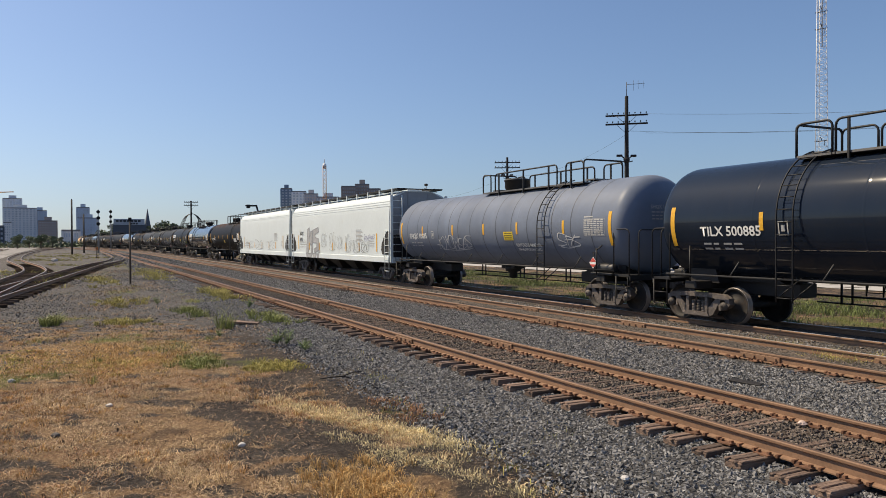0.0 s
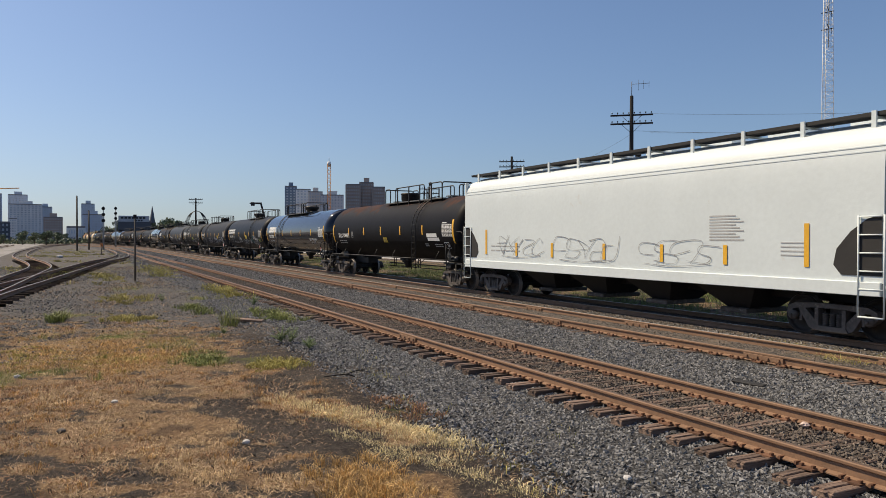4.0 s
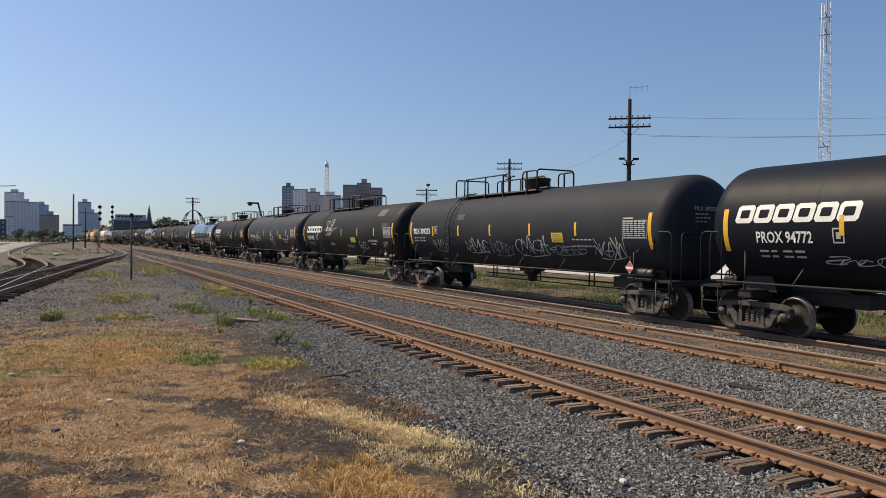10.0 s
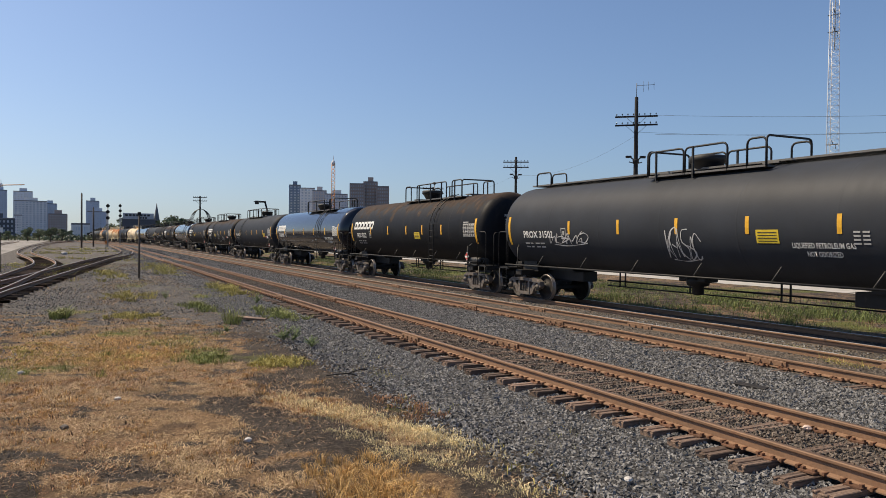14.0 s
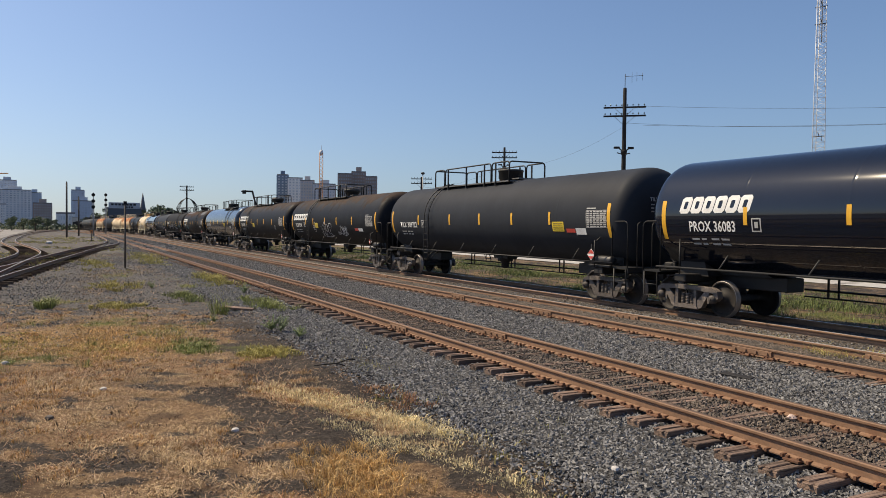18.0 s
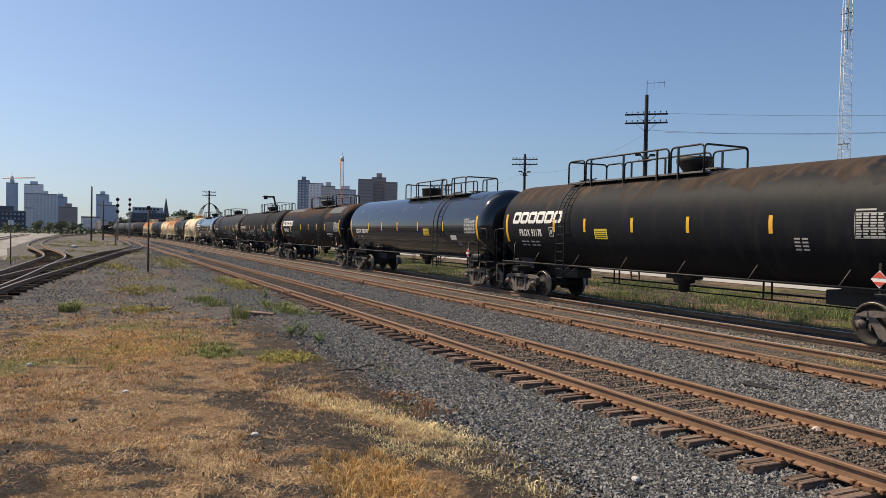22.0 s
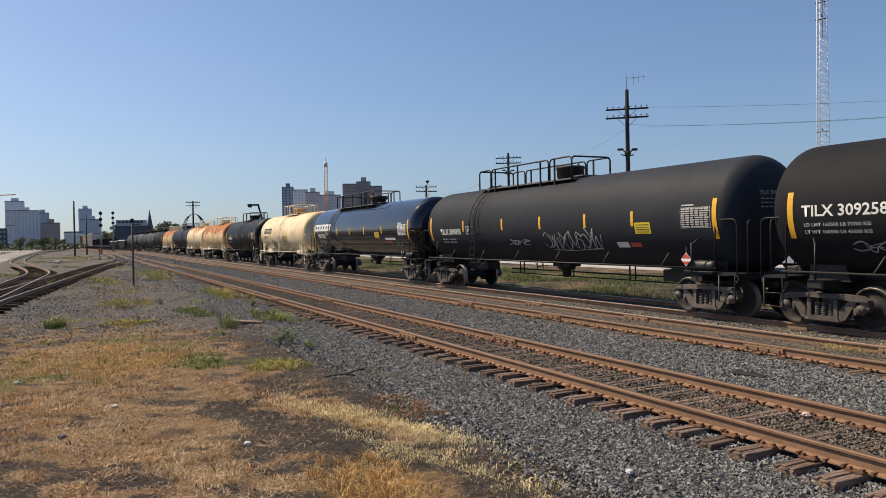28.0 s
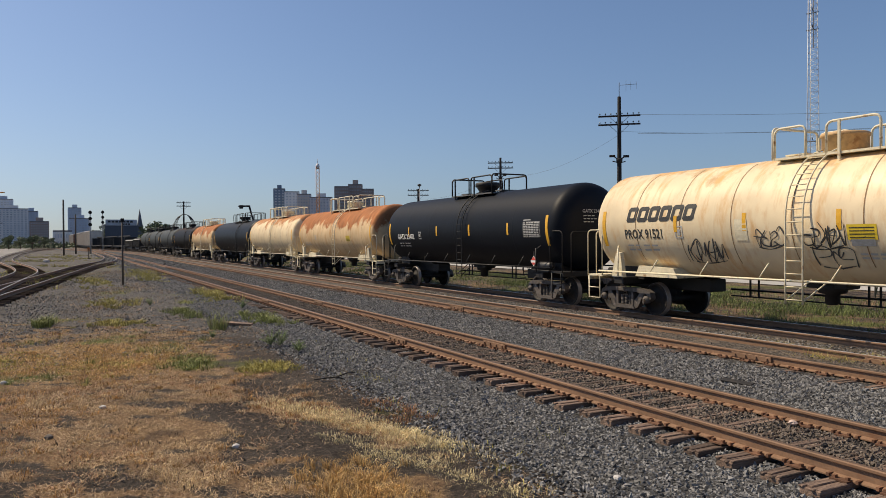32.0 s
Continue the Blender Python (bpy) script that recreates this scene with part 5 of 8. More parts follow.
def hopper_car(u_rear, u_front, pull_rear, pull_front, label, marks, tags, closed_roof):
    half = (u_front - u_rear) / 2
    mid = (u_front + u_rear) / 2
    car = thing("hopper_car", label, "hopper car", group="cars of the freight train")
    bh = half - 0.06
    gpart("body", hopper_body_geo(bh), M_WHITESTEEL, car)
    # corner posts, ladders and dark slabs painted as the shaded openings at the ends
    for s in (-1, 1):
        ex = lambda p, q: (min(s * p, s * q), max(s * p, s * q))
        gpart("end_plate", Geo().prism([(-1.57, 2.40), (1.57, 2.40), (1.56, 3.9), (1.43, 4.22), (0.7, 4.53), (-0.7, 4.53), (-1.43, 4.22), (-1.56, 3.9)], *ex(bh + 0.001, bh + 0.016), "x"), M_ENDGREY, car, "grey end plate")
        for yy in (-0.55, 0.55):
            gpart("end_stiffener", Geo().box(*ex(bh + 0.017, bh + 0.05), yy - 0.05, yy + 0.05, 2.42, 4.48), M_ENDGREY, car)
        gpart("end_panel", Geo().box(*ex(bh, bh + 0.012), -1.5, 1.5, 1.28, 2.39), M_UNDER, car, "dark panel painted as the shaded opening under the end slope")
        for y in (-1.50, 1.50):
            gpart("end_post", Geo().box(*ex(half - 0.06, half + 0.05), y - 0.07, y + 0.07, 1.0, 4.36, 0.01), M_WHITESTEEL, car)
            out = y + math.copysign(0.14, y)
            g = Geo()
            for k in range(5):
                g.tube([(s * (half - 0.55), out, 1.15 + k * 0.36), (s * (half - 0.02), out, 1.15 + k * 0.36)], 0.016, 5)
            for xx in (half - 0.55, half - 0.02):
                g.tube([(s * xx, out, 0.60), (s * xx, out, 2.62)], 0.02, 5)
            g.tube([(s * (half - 0.55), out, 0.60), (s * (half - 0.02), out, 0.60)], 0.02, 5)
            gpart("ladder", g, M_WHITESTEEL, car)
        g = Geo()
        for k in range(9):
            g.tube([(s * (half + 0.10), -1.48, 1.2 + k * 0.36), (s * (half + 0.10), -0.98, 1.2 + k * 0.36)], 0.014, 5)
        gpart("end_ladder", g.tube([(s * (half + 0.10), -0.98, 1.0), (s * (half + 0.10), -0.98, 4.35)], 0.03, 5), M_WHITESTEEL, car)
        gpart("end_sill", Geo().box(*ex(half - 0.1, half + 0.1), -1.5, 1.5, 1.0, 1.28, 0.015), M_WHITESTEEL, car)
        gpart("uncoupling_rod", Geo().tube([(s * (half + 0.16), -1.45, 0.62), (s * (half + 0.16), -1.0, 0.70), (s * (half + 0.16), -0.2, 0.88)], 0.018, 5), M_UNDER, car)
        yb = -1.607
        c = s * (bh - 0.03)
        pts = [(c, 1.42), (c - s * 0.85, 1.42), (c - s * 1.02, 1.62), (c - s * 0.95, 1.95), (c - s * 0.65, 2.3), (c - s * 0.3, 2.55), (c, 2.62)]
        gpart("end_opening", Geo().prism(pts, yb - 0.004, yb + 0.05), M_HOLE, car, "dark slab painted as a shaded end opening")
    for y in (-1, 1):
        gpart("side_sill", Geo().box(-half + 0.1, half - 0.1, min(y * 1.52, y * 1.64), max(y * 1.52, y * 1.64), 1.02, 1.30, 0.012), M_WHITESTEEL, car)
        for z, out in ((3.86, 1.577), (3.96, 1.564)) if closed_roof else ((3.80, 1.582), (3.92, 1.571), (4.04, 1.546)):
            gpart("side_rib", Geo().box(-bh, bh, min(y * 1.50, y * out), max(y * 1.50, y * out), z, z + 0.022), M_WHITESTEEL, car)
    gpart("roof_walk", Geo().box(-half - 0.1, half + 0.1, -1.23, -0.72, 4.62, 4.70).box(-half - 0.1, half + 0.1, 0.72, 1.23, 4.62, 4.70).box(half - 0.25, half + 0.14, -1.25, 1.25, 4.66, 4.69).box(-half - 0.14, -half + 0.25, -1.25, 1.25, 4.66, 4.69), M_UNDER, car)
    n = 11
    for k in range(n):
        x = -half + 0.5 + k * (2 * half - 1.0) / (n - 1)
        part("walk_bracket", shared("walk_bracket", lambda: Geo().box(-0.05, 0.05, -1.27, -1.23, 4.34, 4.72).box(-0.03, 0.03, -1.23, 1.23, 4.57, 4.61), M_WHITESTEEL), car, at=pose(x, 0, 0))
    for k in range(8):
        x = -bh + 1.0 + k * (2 * bh - 2) / 7
        gpart("roof_hatch", Geo().box(x - 0.55, x + 0.55, -0.4, 0.4, 4.56, 4.72, 0.03), M_WHITESTEEL, car)
    # discharge bays under the body
    gpart("centre_sill", Geo().box(-half, half, -0.28, 0.28, 0.74, 1.04), M_UNDER, car)
    nb = 4
    for k in range(nb):
        x = (k - (nb - 1) / 2) * 2.75
        gpart("discharge_bay", Geo().add([(x - 1.3, -1.4, 1.3), (x + 1.3, -1.4, 1.3), (x + 1.3, 1.4, 1.3), (x - 1.3, 1.4, 1.3), (x - 0.35, -0.55, 0.42), (x + 0.35, -0.55, 0.42), (x + 0.35, 0.55, 0.42), (x - 0.35, 0.55, 0.42)],
              [(0, 1, 2, 3), (4, 7, 6, 5), (0, 4, 5, 1), (1, 5, 6, 2), (2, 6, 7, 3), (3, 7, 4, 0)]), M_UNDER, car)
        gpart("gate", Geo().box(x - 0.42, x + 0.42, -0.75, 0.75, 0.30, 0.42, 0.02), M_TRUCK, car)
    add_running_gear(car, half, half - 1.5, (mid - pull_rear, pull_front - mid))
    fy = -1.603
    for x in (-half + 1.73, half - 1.73):
        part("end_reflector", shared("flat_reflector_long", lambda: Geo().box(-0.06, 0.06, fy - 0.010, fy - 0.006, 1.55, 2.48), M_YELLOW), car, at=pose(x, 0, 0))
    for x in (-4.7, -2.53, 0.12, 2.51, 4.65):
        part("reflector", shared("flat_reflector", lambda: Geo().box(-0.06, 0.06, fy - 0.012, fy - 0.008, 1.53, 2.0), M_YELLOW), car, at=pose(x, 0, 0))
    if marks:
        lettering(marks[0], 0.24, -half + 2.08, 2.50, M_BLACKTXT, car, "reporting_mark", fy - 0.004)
        lettering(marks[1], 0.24, -half + 2.08, 2.10, M_BLACKTXT, car, "reporting_mark", fy - 0.004)
    g = Geo()
    for r in range(9):
        g.box(4.15, 4.95 + 0.12 * (r * 7 % 3), fy - 0.004, fy - 0.002, 2.68 - r * 0.072, 2.715 - r * 0.072)
    for r in range(4):
        g.box(6.2, 6.8 + 0.1 * (r % 2), fy - 0.004, fy - 0.002, 2.05 - r * 0.09, 2.075 - r * 0.09)
    for r in range(2):
        for c in range(6):
            g.box(-half + 2.1 + c * 0.34, -half + 2.38 + c * 0.34, fy - 0.004, fy - 0.002, 1.85 - r * 0.16, 1.89 - r * 0.16)
    gpart("data_panel", g, M_GREYTXT, car)
    for k, (xa, xb, za, zb, m, st, wd) in enumerate(tags):
        scribble(xa, xb, za, zb, int(abs(mid) * 10) + k, m, car, width=wd, strokes=st, flat_y=fy - 0.002)
    CARS.append((car, mid, half - 1.5))
    return car


white_hopper = hopper_car(-51.2, -33.3, -51.6, -32.95, "white covered hopper with grey graffiti " + TRAIN_TXT, ("NCIX", "8471"),
           ((-7.0, -5.6, 1.95, 2.15, M_SPRAYL, 9, 0.018), (-2.11, -1.05, 1.8, 2.6, M_SPRAYG, 5, 0.02), (-0.62, 0.6, 1.6, 2.55, M_SPRAYG, 5, 0.02), (0.86, 1.9, 1.7, 2.4, M_SPRAYG, 5, 0.02), (2.28, 3.4, 1.55, 2.5, M_SPRAYG, 6, 0.02), (3.56, 4.72, 1.53, 2.15, M_SPRAYG, 6, 0.022),
            (4.87, 6.12, 1.55, 2.05, M_SPRAYD, 7, 0.022), (5.3, 6.9, 2.1, 2.4, M_VIOLET, 8, 0.022)), False)
block_tag(-5.38, -2.4, 1.31, 2.95, [[(0, 0), (0.03, 0.35), (0.09, 0.95), (0.24, 1.0), (0.22, 0.60), (0.33, 0.88), (0.44, 0.86), (0.47, 0.0), (0.34, 0.02), (0.34, 0.42), (0.20, 0.22), (0.14, 0.02)],
                                   [(0.50, 0.42), (0.47, 0.90), (0.88, 1.0), (0.93, 0.84), (0.66, 0.74), (0.66, 0.62), (0.90, 0.56), (0.93, 0.14), (0.62, 0.0), (0.56, 0.16), (0.76, 0.24), (0.77, 0.40)],
                                   [(0.90, 0.02), (0.98, 0.36), (1.0, 0.03)]], M_BLOCKGREY, M_SPRAYG, white_hopper, -1.603)
block_tag(-5.3, -2.5, 1.04, 1.285, [[(0.0, 1.0), (0.03, 0.05), (0.17, 0.0), (0.20, 1.0)], [(0.24, 1.0), (0.26, 0.1), (0.40, 0.0), (0.46, 1.0)], [(0.50, 1.0), (0.58, 0.0), (0.76, 0.05), (0.82, 1.0)], [(0.88, 1.0), (0.86, 0.1), (0.97, 0.15), (1.0, 1.0)]], M_BLOCKGREY, M_SPRAYG, white_hopper, -1.641)
hopper_car(-69.1, -51.95, -69.4, -51.6, "cream-white covered hopper with faded tags " + TRAIN_TXT, None,
           ((-6.0, -3.2, 1.55, 2.2, M_SPRAYL, 5, 0.025), (-2.4, 0.6, 1.5, 2.2, M_SPRAYL, 5, 0.022), (1.6, 4.2, 1.5, 2.1, M_SPRAYL, 4, 0.022)), True)

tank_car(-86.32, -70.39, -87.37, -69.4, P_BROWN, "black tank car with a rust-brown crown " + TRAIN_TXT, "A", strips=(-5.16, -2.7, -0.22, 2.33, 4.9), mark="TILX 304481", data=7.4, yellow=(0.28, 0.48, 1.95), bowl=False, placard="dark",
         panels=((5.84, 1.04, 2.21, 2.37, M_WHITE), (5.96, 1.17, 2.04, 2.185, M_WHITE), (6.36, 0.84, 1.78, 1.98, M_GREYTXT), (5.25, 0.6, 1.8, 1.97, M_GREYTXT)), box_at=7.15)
tank_car(-103.96, -88.43, -105.05, -87.37, P_GLOSS, "glossy blue-black tank car reflecting sky " + TRAIN_TXT, "B", strips=(-5.2, -2.7, -0.1, 2.35, 4.95), mark="PROX 32989", logo=(0.8, 2.2), data=7.1, cargo_text=(5.2, 1.7, "NON-ODORIZED"), deck=(-0.85, 4.8), hoops=((-0.85, -0.3), (-0.2, 4.15), (4.3, 4.8)), ladder_at=-3.5)
tank_car(-121.17, -106.14, -122.46, -105.05, P_BLACK, "black tank car with scrawled tags " + TRAIN_TXT, "A", strips=(-4.5, -2.03, 0.62, 2.52, 4.49), mark="PROX 94772", logo=(0.28, 3.1), data=6.9, cargo_text=(5.4, 1.3, "NOT ODORIZED"), yellow=1.16, bowl=True,
         panels=((5.4, 1.15, 1.68, 1.76, M_SPRAYG), (5.45, 0.95, 1.54, 1.63, M_SPRAYG)),
         tags=((-2.2, -1.0, 1.8, 2.25, M_SPRAY, 5), (-0.45, 2.2, 1.65, 2.05, M_GREYTXT, 7), (2.27, 3.14, 1.7, 2.1, M_SPRAY, 5), (3.14, 4.0, 1.7, 2.4, M_TEAL, 4), (4.06, 5.1, 1.5, 2.4, M_SPRAY, 5), (6.18, 6.95, 1.82, 2.1, M_LIME, 4), (-4.95, -2.5, 1.65, 1.85, M_GREYTXT, 7)))
tank_car(-139.63, -123.75, -140.82, -122.46, P_MATTE, "matte black tank car with white tags " + TRAIN_TXT, "B", strips=(-5.6, -3.25, -0.7, 2.0, 4.6), mark="TILX 309233", mark_at=(0.3, 2.42, 1.75), data=7.3, yellow=3.6, bowl=False, hoops=((-0.85, 0.09), (0.95, 4.55)),
         panels=((5.0, 1.2, 2.18, 2.26, M_GREYTXT), (5.0, 1.3, 1.98, 2.06, M_GREYTXT), (-3.15, 0.6, 2.95, 3.2, M_BLUEPATCH)),
         tags=((-5.75, -4.45, 1.7, 2.15, M_SPRAYG, 5), (-2.85, -1.1, 1.65, 2.2, M_SPRAY, 5), (-0.8, 0.6, 1.55, 2.1, M_SPRAYL, 4), (1.05, 2.9, 1.6, 2.3, M_SPRAY, 5), (3.0, 4.9, 1.7, 2.0, M_SPRAYG, 6), (5.4, 6.7, 1.6, 2.2, M_SPRAY, 5)))
tank_car(-157.4, -142.01, -158.57, -140.82, P_OLIVE, "olive-weathered black tank car with looping tag " + TRAIN_TXT, "B", strips=(-4.58, -2.15, 0.1, 2.8, 5.3), mark="PROX 31828", mark_at=(0.855, 2.09, 1.44), hoops=((-0.85, 0.4), (0.48, 4.05), (4.1, 4.67)), deck=(-0.85, 4.67), logo=(0.8, 3.2, 2.75), data=7.12, front_shift=0.13, bowl=False, ladder_at=-3.3, yellow=None,
         cargo_text=(5.0, 1.3, "NOT ODORIZED"),
         panels=((1.96, 0.78, 1.96, 2.24, M_LIME), (5.8, 0.95, 3.35, 3.7, M_TANPATCH), (6.8, 0.8, 2.66, 2.98, M_BLUEPATCH)), tags=((-2.95, -1.6, 2.75, 3.4, M_SPRAY, 3), (-3.15, -1.75, 2.45, 2.9, M_SPRAY, 1), (-2.3, -1.5, 1.72, 1.9, M_SPRAY, 4), (0.6, 1.8, 1.62, 1.8, M_GREYTXT, 5), (2.67, 3.9, 1.6, 1.98, M_SPRAY, 6), (6.35, 6.95, 1.75, 2.0, M_SPRAY, 4)))
tank_car(-175.25, -159.74, -176.52, -158.57, P_CHAR, "charcoal tank car with full-length top walkway " + TRAIN_TXT, "A", strips=(-4.1, -1.7, 0.65, 2.95, 5.3), mark="PROX 31502", data=7.0, yellow=3.5, deck=(-1.2, 2.9), hoops=((-1.15, 0.2), (0.25, 1.71), (2.33, 2.9)), ladder_at=0, long_walk=True, cargo_text=(4.87, 1.5, "NOT ODORIZED"),
         panels=((5.9, 0.6, 2.1, 2.5, M_GREYTXT),), tags=((-5.2, -3.2, 2.0, 2.35, M_SPRAY, 6), (0.18, 1.36, 1.6, 2.5, M_SPRAY, 6)))
tank_car(-192.68, -177.8, -193.98, -176.52, P_RUSTY, "black tank car with brown rust patches " + TRAIN_TXT, "A", strips=(-4.35, -1.9, 0.45, 2.3, 4.3), mark="PROX 93232", logo=(0.4, 3.0), data=6.85, yellow=1.7)
tank_car(-210.95, -195.29, -212.05, -193.98, P_GLOSS, "glossy blue-black tank car, white data panel " + TRAIN_TXT, "A", strips=(-5.2, -2.65, 0.05, 2.55, 5.1), mark="PROX 36083", logo=(0.55, 2.2), data=7.17, hoops=((-1.2, 3.4), (3.95, 4.95)), panels=((2.0, 0.5, 1.9, 2.02, M_GREYTXT), (2.8, 0.5, 1.96, 2.04, M_WHITE)), cargo_text=(5.77, 1.7, "NON-ODORIZED"))
tank_car(-229.08, -213.14, -230.2, -212.05, P_MATTE, "clean matte black tank car " + TRAIN_TXT, "B", strips=(-5.05, -2.05, 0.4, 2.7, 5.0), mark="TILX 309722", data=7.4, yellow=5.45, bowl=False,
         panels=((6.1, 0.45, 2.08, 2.2, M_RED), (6.6, 0.5, 2.02, 2.22, M_WHITE)))
tank_car(-246.85, -231.35, -248.0, -230.2, P_RUSTY, "rust-blotched black tank car with white tags " + TRAIN_TXT, "B", strips=(-4.55, -2.9, -0.5, 1.65, 4.25), mark="PROX 93194", logo=(0.4, 3.1), data=6.85, ladder_at=-3.6, yellow=-2.25,
         panels=((5.45, 0.65, 1.95, 2.12, M_WHITE), (4.85, 0.5, 1.98, 2.12, M_RED)), tags=((-3.0, -2.5, 1.9, 2.4, M_GREYTXT, 2), (-1.31, 0.6, 1.55, 2.4, M_SPRAY, 5), (1.55, 2.1, 1.7, 1.9, M_SPRAY, 3), (2.19, 3.2, 1.7, 2.25, M_SPRAY, 5)))
tank_car(-264.5, -249.18, -265.68, -248.0, P_RUSTY, "black tank car with copper-brown rust patches " + TRAIN_TXT, "B", strips=(-4.55, -2.85, -0.6, 1.6, 4.2), mark="PROX 93178", logo=(0.41, 3.1), data=6.75, yellow=-2.05,
         panels=((5.1, 0.6, 1.95, 2.3, M_GREYTXT),))
tank_car(-282.76, -266.87, -283.98, -265.68, P_BLUESHEEN, "slate-black tank car with a bluish sheen " + TRAIN_TXT, "A", strips=(-4.9, -2.85, -0.62, 1.97, 4.75), glints=(-6.6, -3.4, -0.3, 1.75), mark="CBTX 787747", mark_at=(0.83, 2.17, 2.1), data=7.3, yellow=2.9, bowl=False, panels=((5.67, 0.55, 1.95, 2.14, M_WHITE), (6.2, 0.55, 1.72, 1.9, M_GREYTXT)))
tank_car(-300.58, -285.2, -301.8, -283.98, P_BROWNED, "brown-weathered black tank car with repaint patches " + TRAIN_TXT, "A", strips=(-4.75, -1.7, 0.45, 2.55, 4.5), mark="PROX 36459", logo=(0.42, 3.1), data=7.02, hoops=((-1.2, 3.4), (3.95, 4.95)), yellow=None, cargo_text=(5.5, 1.2, "NON-ODORIZED"),
         panels=((-3.2, 2.5, 1.62, 2.25, M_PATCH), (5.6, 1.9, 2.2, 2.85, M_PATCH), (5.9, 2.6, 3.42, 3.85, M_BLUEPATCH), (-5.2, 4.6, 3.72, 3.98, M_BLUEPATCH)), tags=((-5.0, -4.2, 1.8, 2.1, M_TEAL, 3),))
tank_car(-318.75, -303.0, -319.95, -301.8, P_DULL, "dull black tank car with low tags " + TRAIN_TXT, "A", strips=(-5.5, -3.2, -0.7, 2.35, 5.05), mark="TILX 309258", mark_at=(0.3, 2.42, 1.9), lines=("LD LMT 162500 LB 73700 KG", "LT WT 100500 LB 45600 KG"), data=7.1, yellow=3.15, placard=True,
         tags=((-6.56, -5.1, 1.6, 1.85, M_SPRAYG, 5), (-5.65, -4.0, 1.85, 2.17, M_SPRAY, 6), (-3.55, -1.2, 1.75, 2.3, M_SPRAY, 8), (0.0, 2.2, 1.6, 2.3, M_SPRAY, 5), (4.4, 5.4, 1.6, 2.2, M_TEAL, 3)))
tank_car(-336.9, -321.0, -338.16, -319.95, P_MATTE, "matte black tank car with a grey tag " + TRAIN_TXT, "B", strips=(-4.95, -1.95, 0.5, 2.95, 5.1), mark="TILX 309093", data=7.45, front_shift=0.15, yellow=5.5, bowl=False,
         panels=((4.5, 0.5, 1.72, 1.88, M_WHITE), (5.05, 0.45, 1.74, 1.86, M_RED),), tags=((-1.7, -0.4, 1.75, 1.95, M_GREYTXT, 4), (0.59, 3.46, 1.6, 2.2, M_GREYTXT, 10)))
tank_car(-354.51, -339.42, -355.93, -338.16, P_GLOSS, "glossy blue-black tank car, grey diamond placard " + TRAIN_TXT, "B", strips=(-5.0, -2.9, -0.7, 1.65, 4.2), mark="PROX 37262", logo=(0.12, 3.15), data=6.8, placard="grey", yellow=3.5,
         panels=((5.2, 1.3, 2.01, 2.12, M_WHITE), (5.0, 0.6, 1.87, 1.96, M_RED), (6.0, 0.45, 1.7, 1.95, M_GREYTXT)))
tank_car(-369.7, -357.34, -371.13, -355.93, P_CREAM, "rust-stained cream tank car with black lettering " + TRAIN_TXT, "A", steel=M_CREAMSTEEL, head=0.45, deck=(-0.95, 2.4), hoops=((-0.9, -0.1), (0.4, 1.6), (1.75, 2.4)), ladder_at=0.2, bowl=False, letter=M_BLACKTXT, logo=(0.95, 2.5), mark="PROX 91521", strips=(-3.36, -1.2, 1.15, 3.6), yellow=1.62, data=None, dome_mat=M_DOMETAN,
         tags=((-3.1, -1.95, 1.5, 2.15, M_SPRAYD, 6), (-0.95, -0.2, 1.95, 2.35, M_SPRAYD, 4), (0.32, 1.2, 1.95, 2.4, M_BLACKTXT, 5), (0.45, 1.3, 1.45, 1.95, M_SPRAYD, 3)), panels=((1.62, 0.5, 1.98, 2.12, M_SPRAYG), (2.0, 1.0, 1.72, 1.9, M_GREYTXT), (-1.3, 0.35, 2.1, 2.6, M_CREAMSTEEL)), placard=False)
tank_car(-385.57, -372.55, -386.86, -371.13, P_BLACK, "short black tank car " + TRAIN_TXT, "A", deck=(-1.3, 1.95), hoops=((-1.3, 0.15), (0.3, 1.95)), strips=(-4.3, -1.5, 1.3, 4.1), mark="GATX 23402", data=5.6)
tank_car(-400.79, -388.15, -401.82, -386.86, P_ORANGE, "cream tank car burnt orange with rust " + TRAIN_TXT, "A", steel=M_CREAMSTEEL, head=0.45, deck=(-2.0, 2.9), bowl=False, letter=M_SPRAYD, mark=None, data=None, yellow=2.9, dome_mat=M_CREAMSTEEL, placard=False)
tank_car(-415.52, -402.85, -416.16, -401.82, P_ORANGE2, "cream tank car streaked with rust " + TRAIN_TXT, "A", steel=M_CREAMSTEEL, head=0.45, deck=(-2.2, 2.8), bowl=False, far=True, dome_mat=M_CREAMSTEEL, placard=False)
tank_car(-432.0, -416.81, -433.2, -416.16, P_BLACK, "black tank car " + TRAIN_TXT, "A", far=True)
tank_car(-447.2, -434.34, -448.3, -433.2, P_ORANGE, "orange rust-covered tank car " + TRAIN_TXT, "A", steel=M_CREAMSTEEL, head=0.45, deck=(-2.2, 2.8), bowl=False, far=True, placard=False)
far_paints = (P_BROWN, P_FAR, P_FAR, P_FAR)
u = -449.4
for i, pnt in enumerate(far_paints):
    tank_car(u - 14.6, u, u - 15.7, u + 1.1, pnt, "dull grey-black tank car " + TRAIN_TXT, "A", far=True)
    u -= 16.9


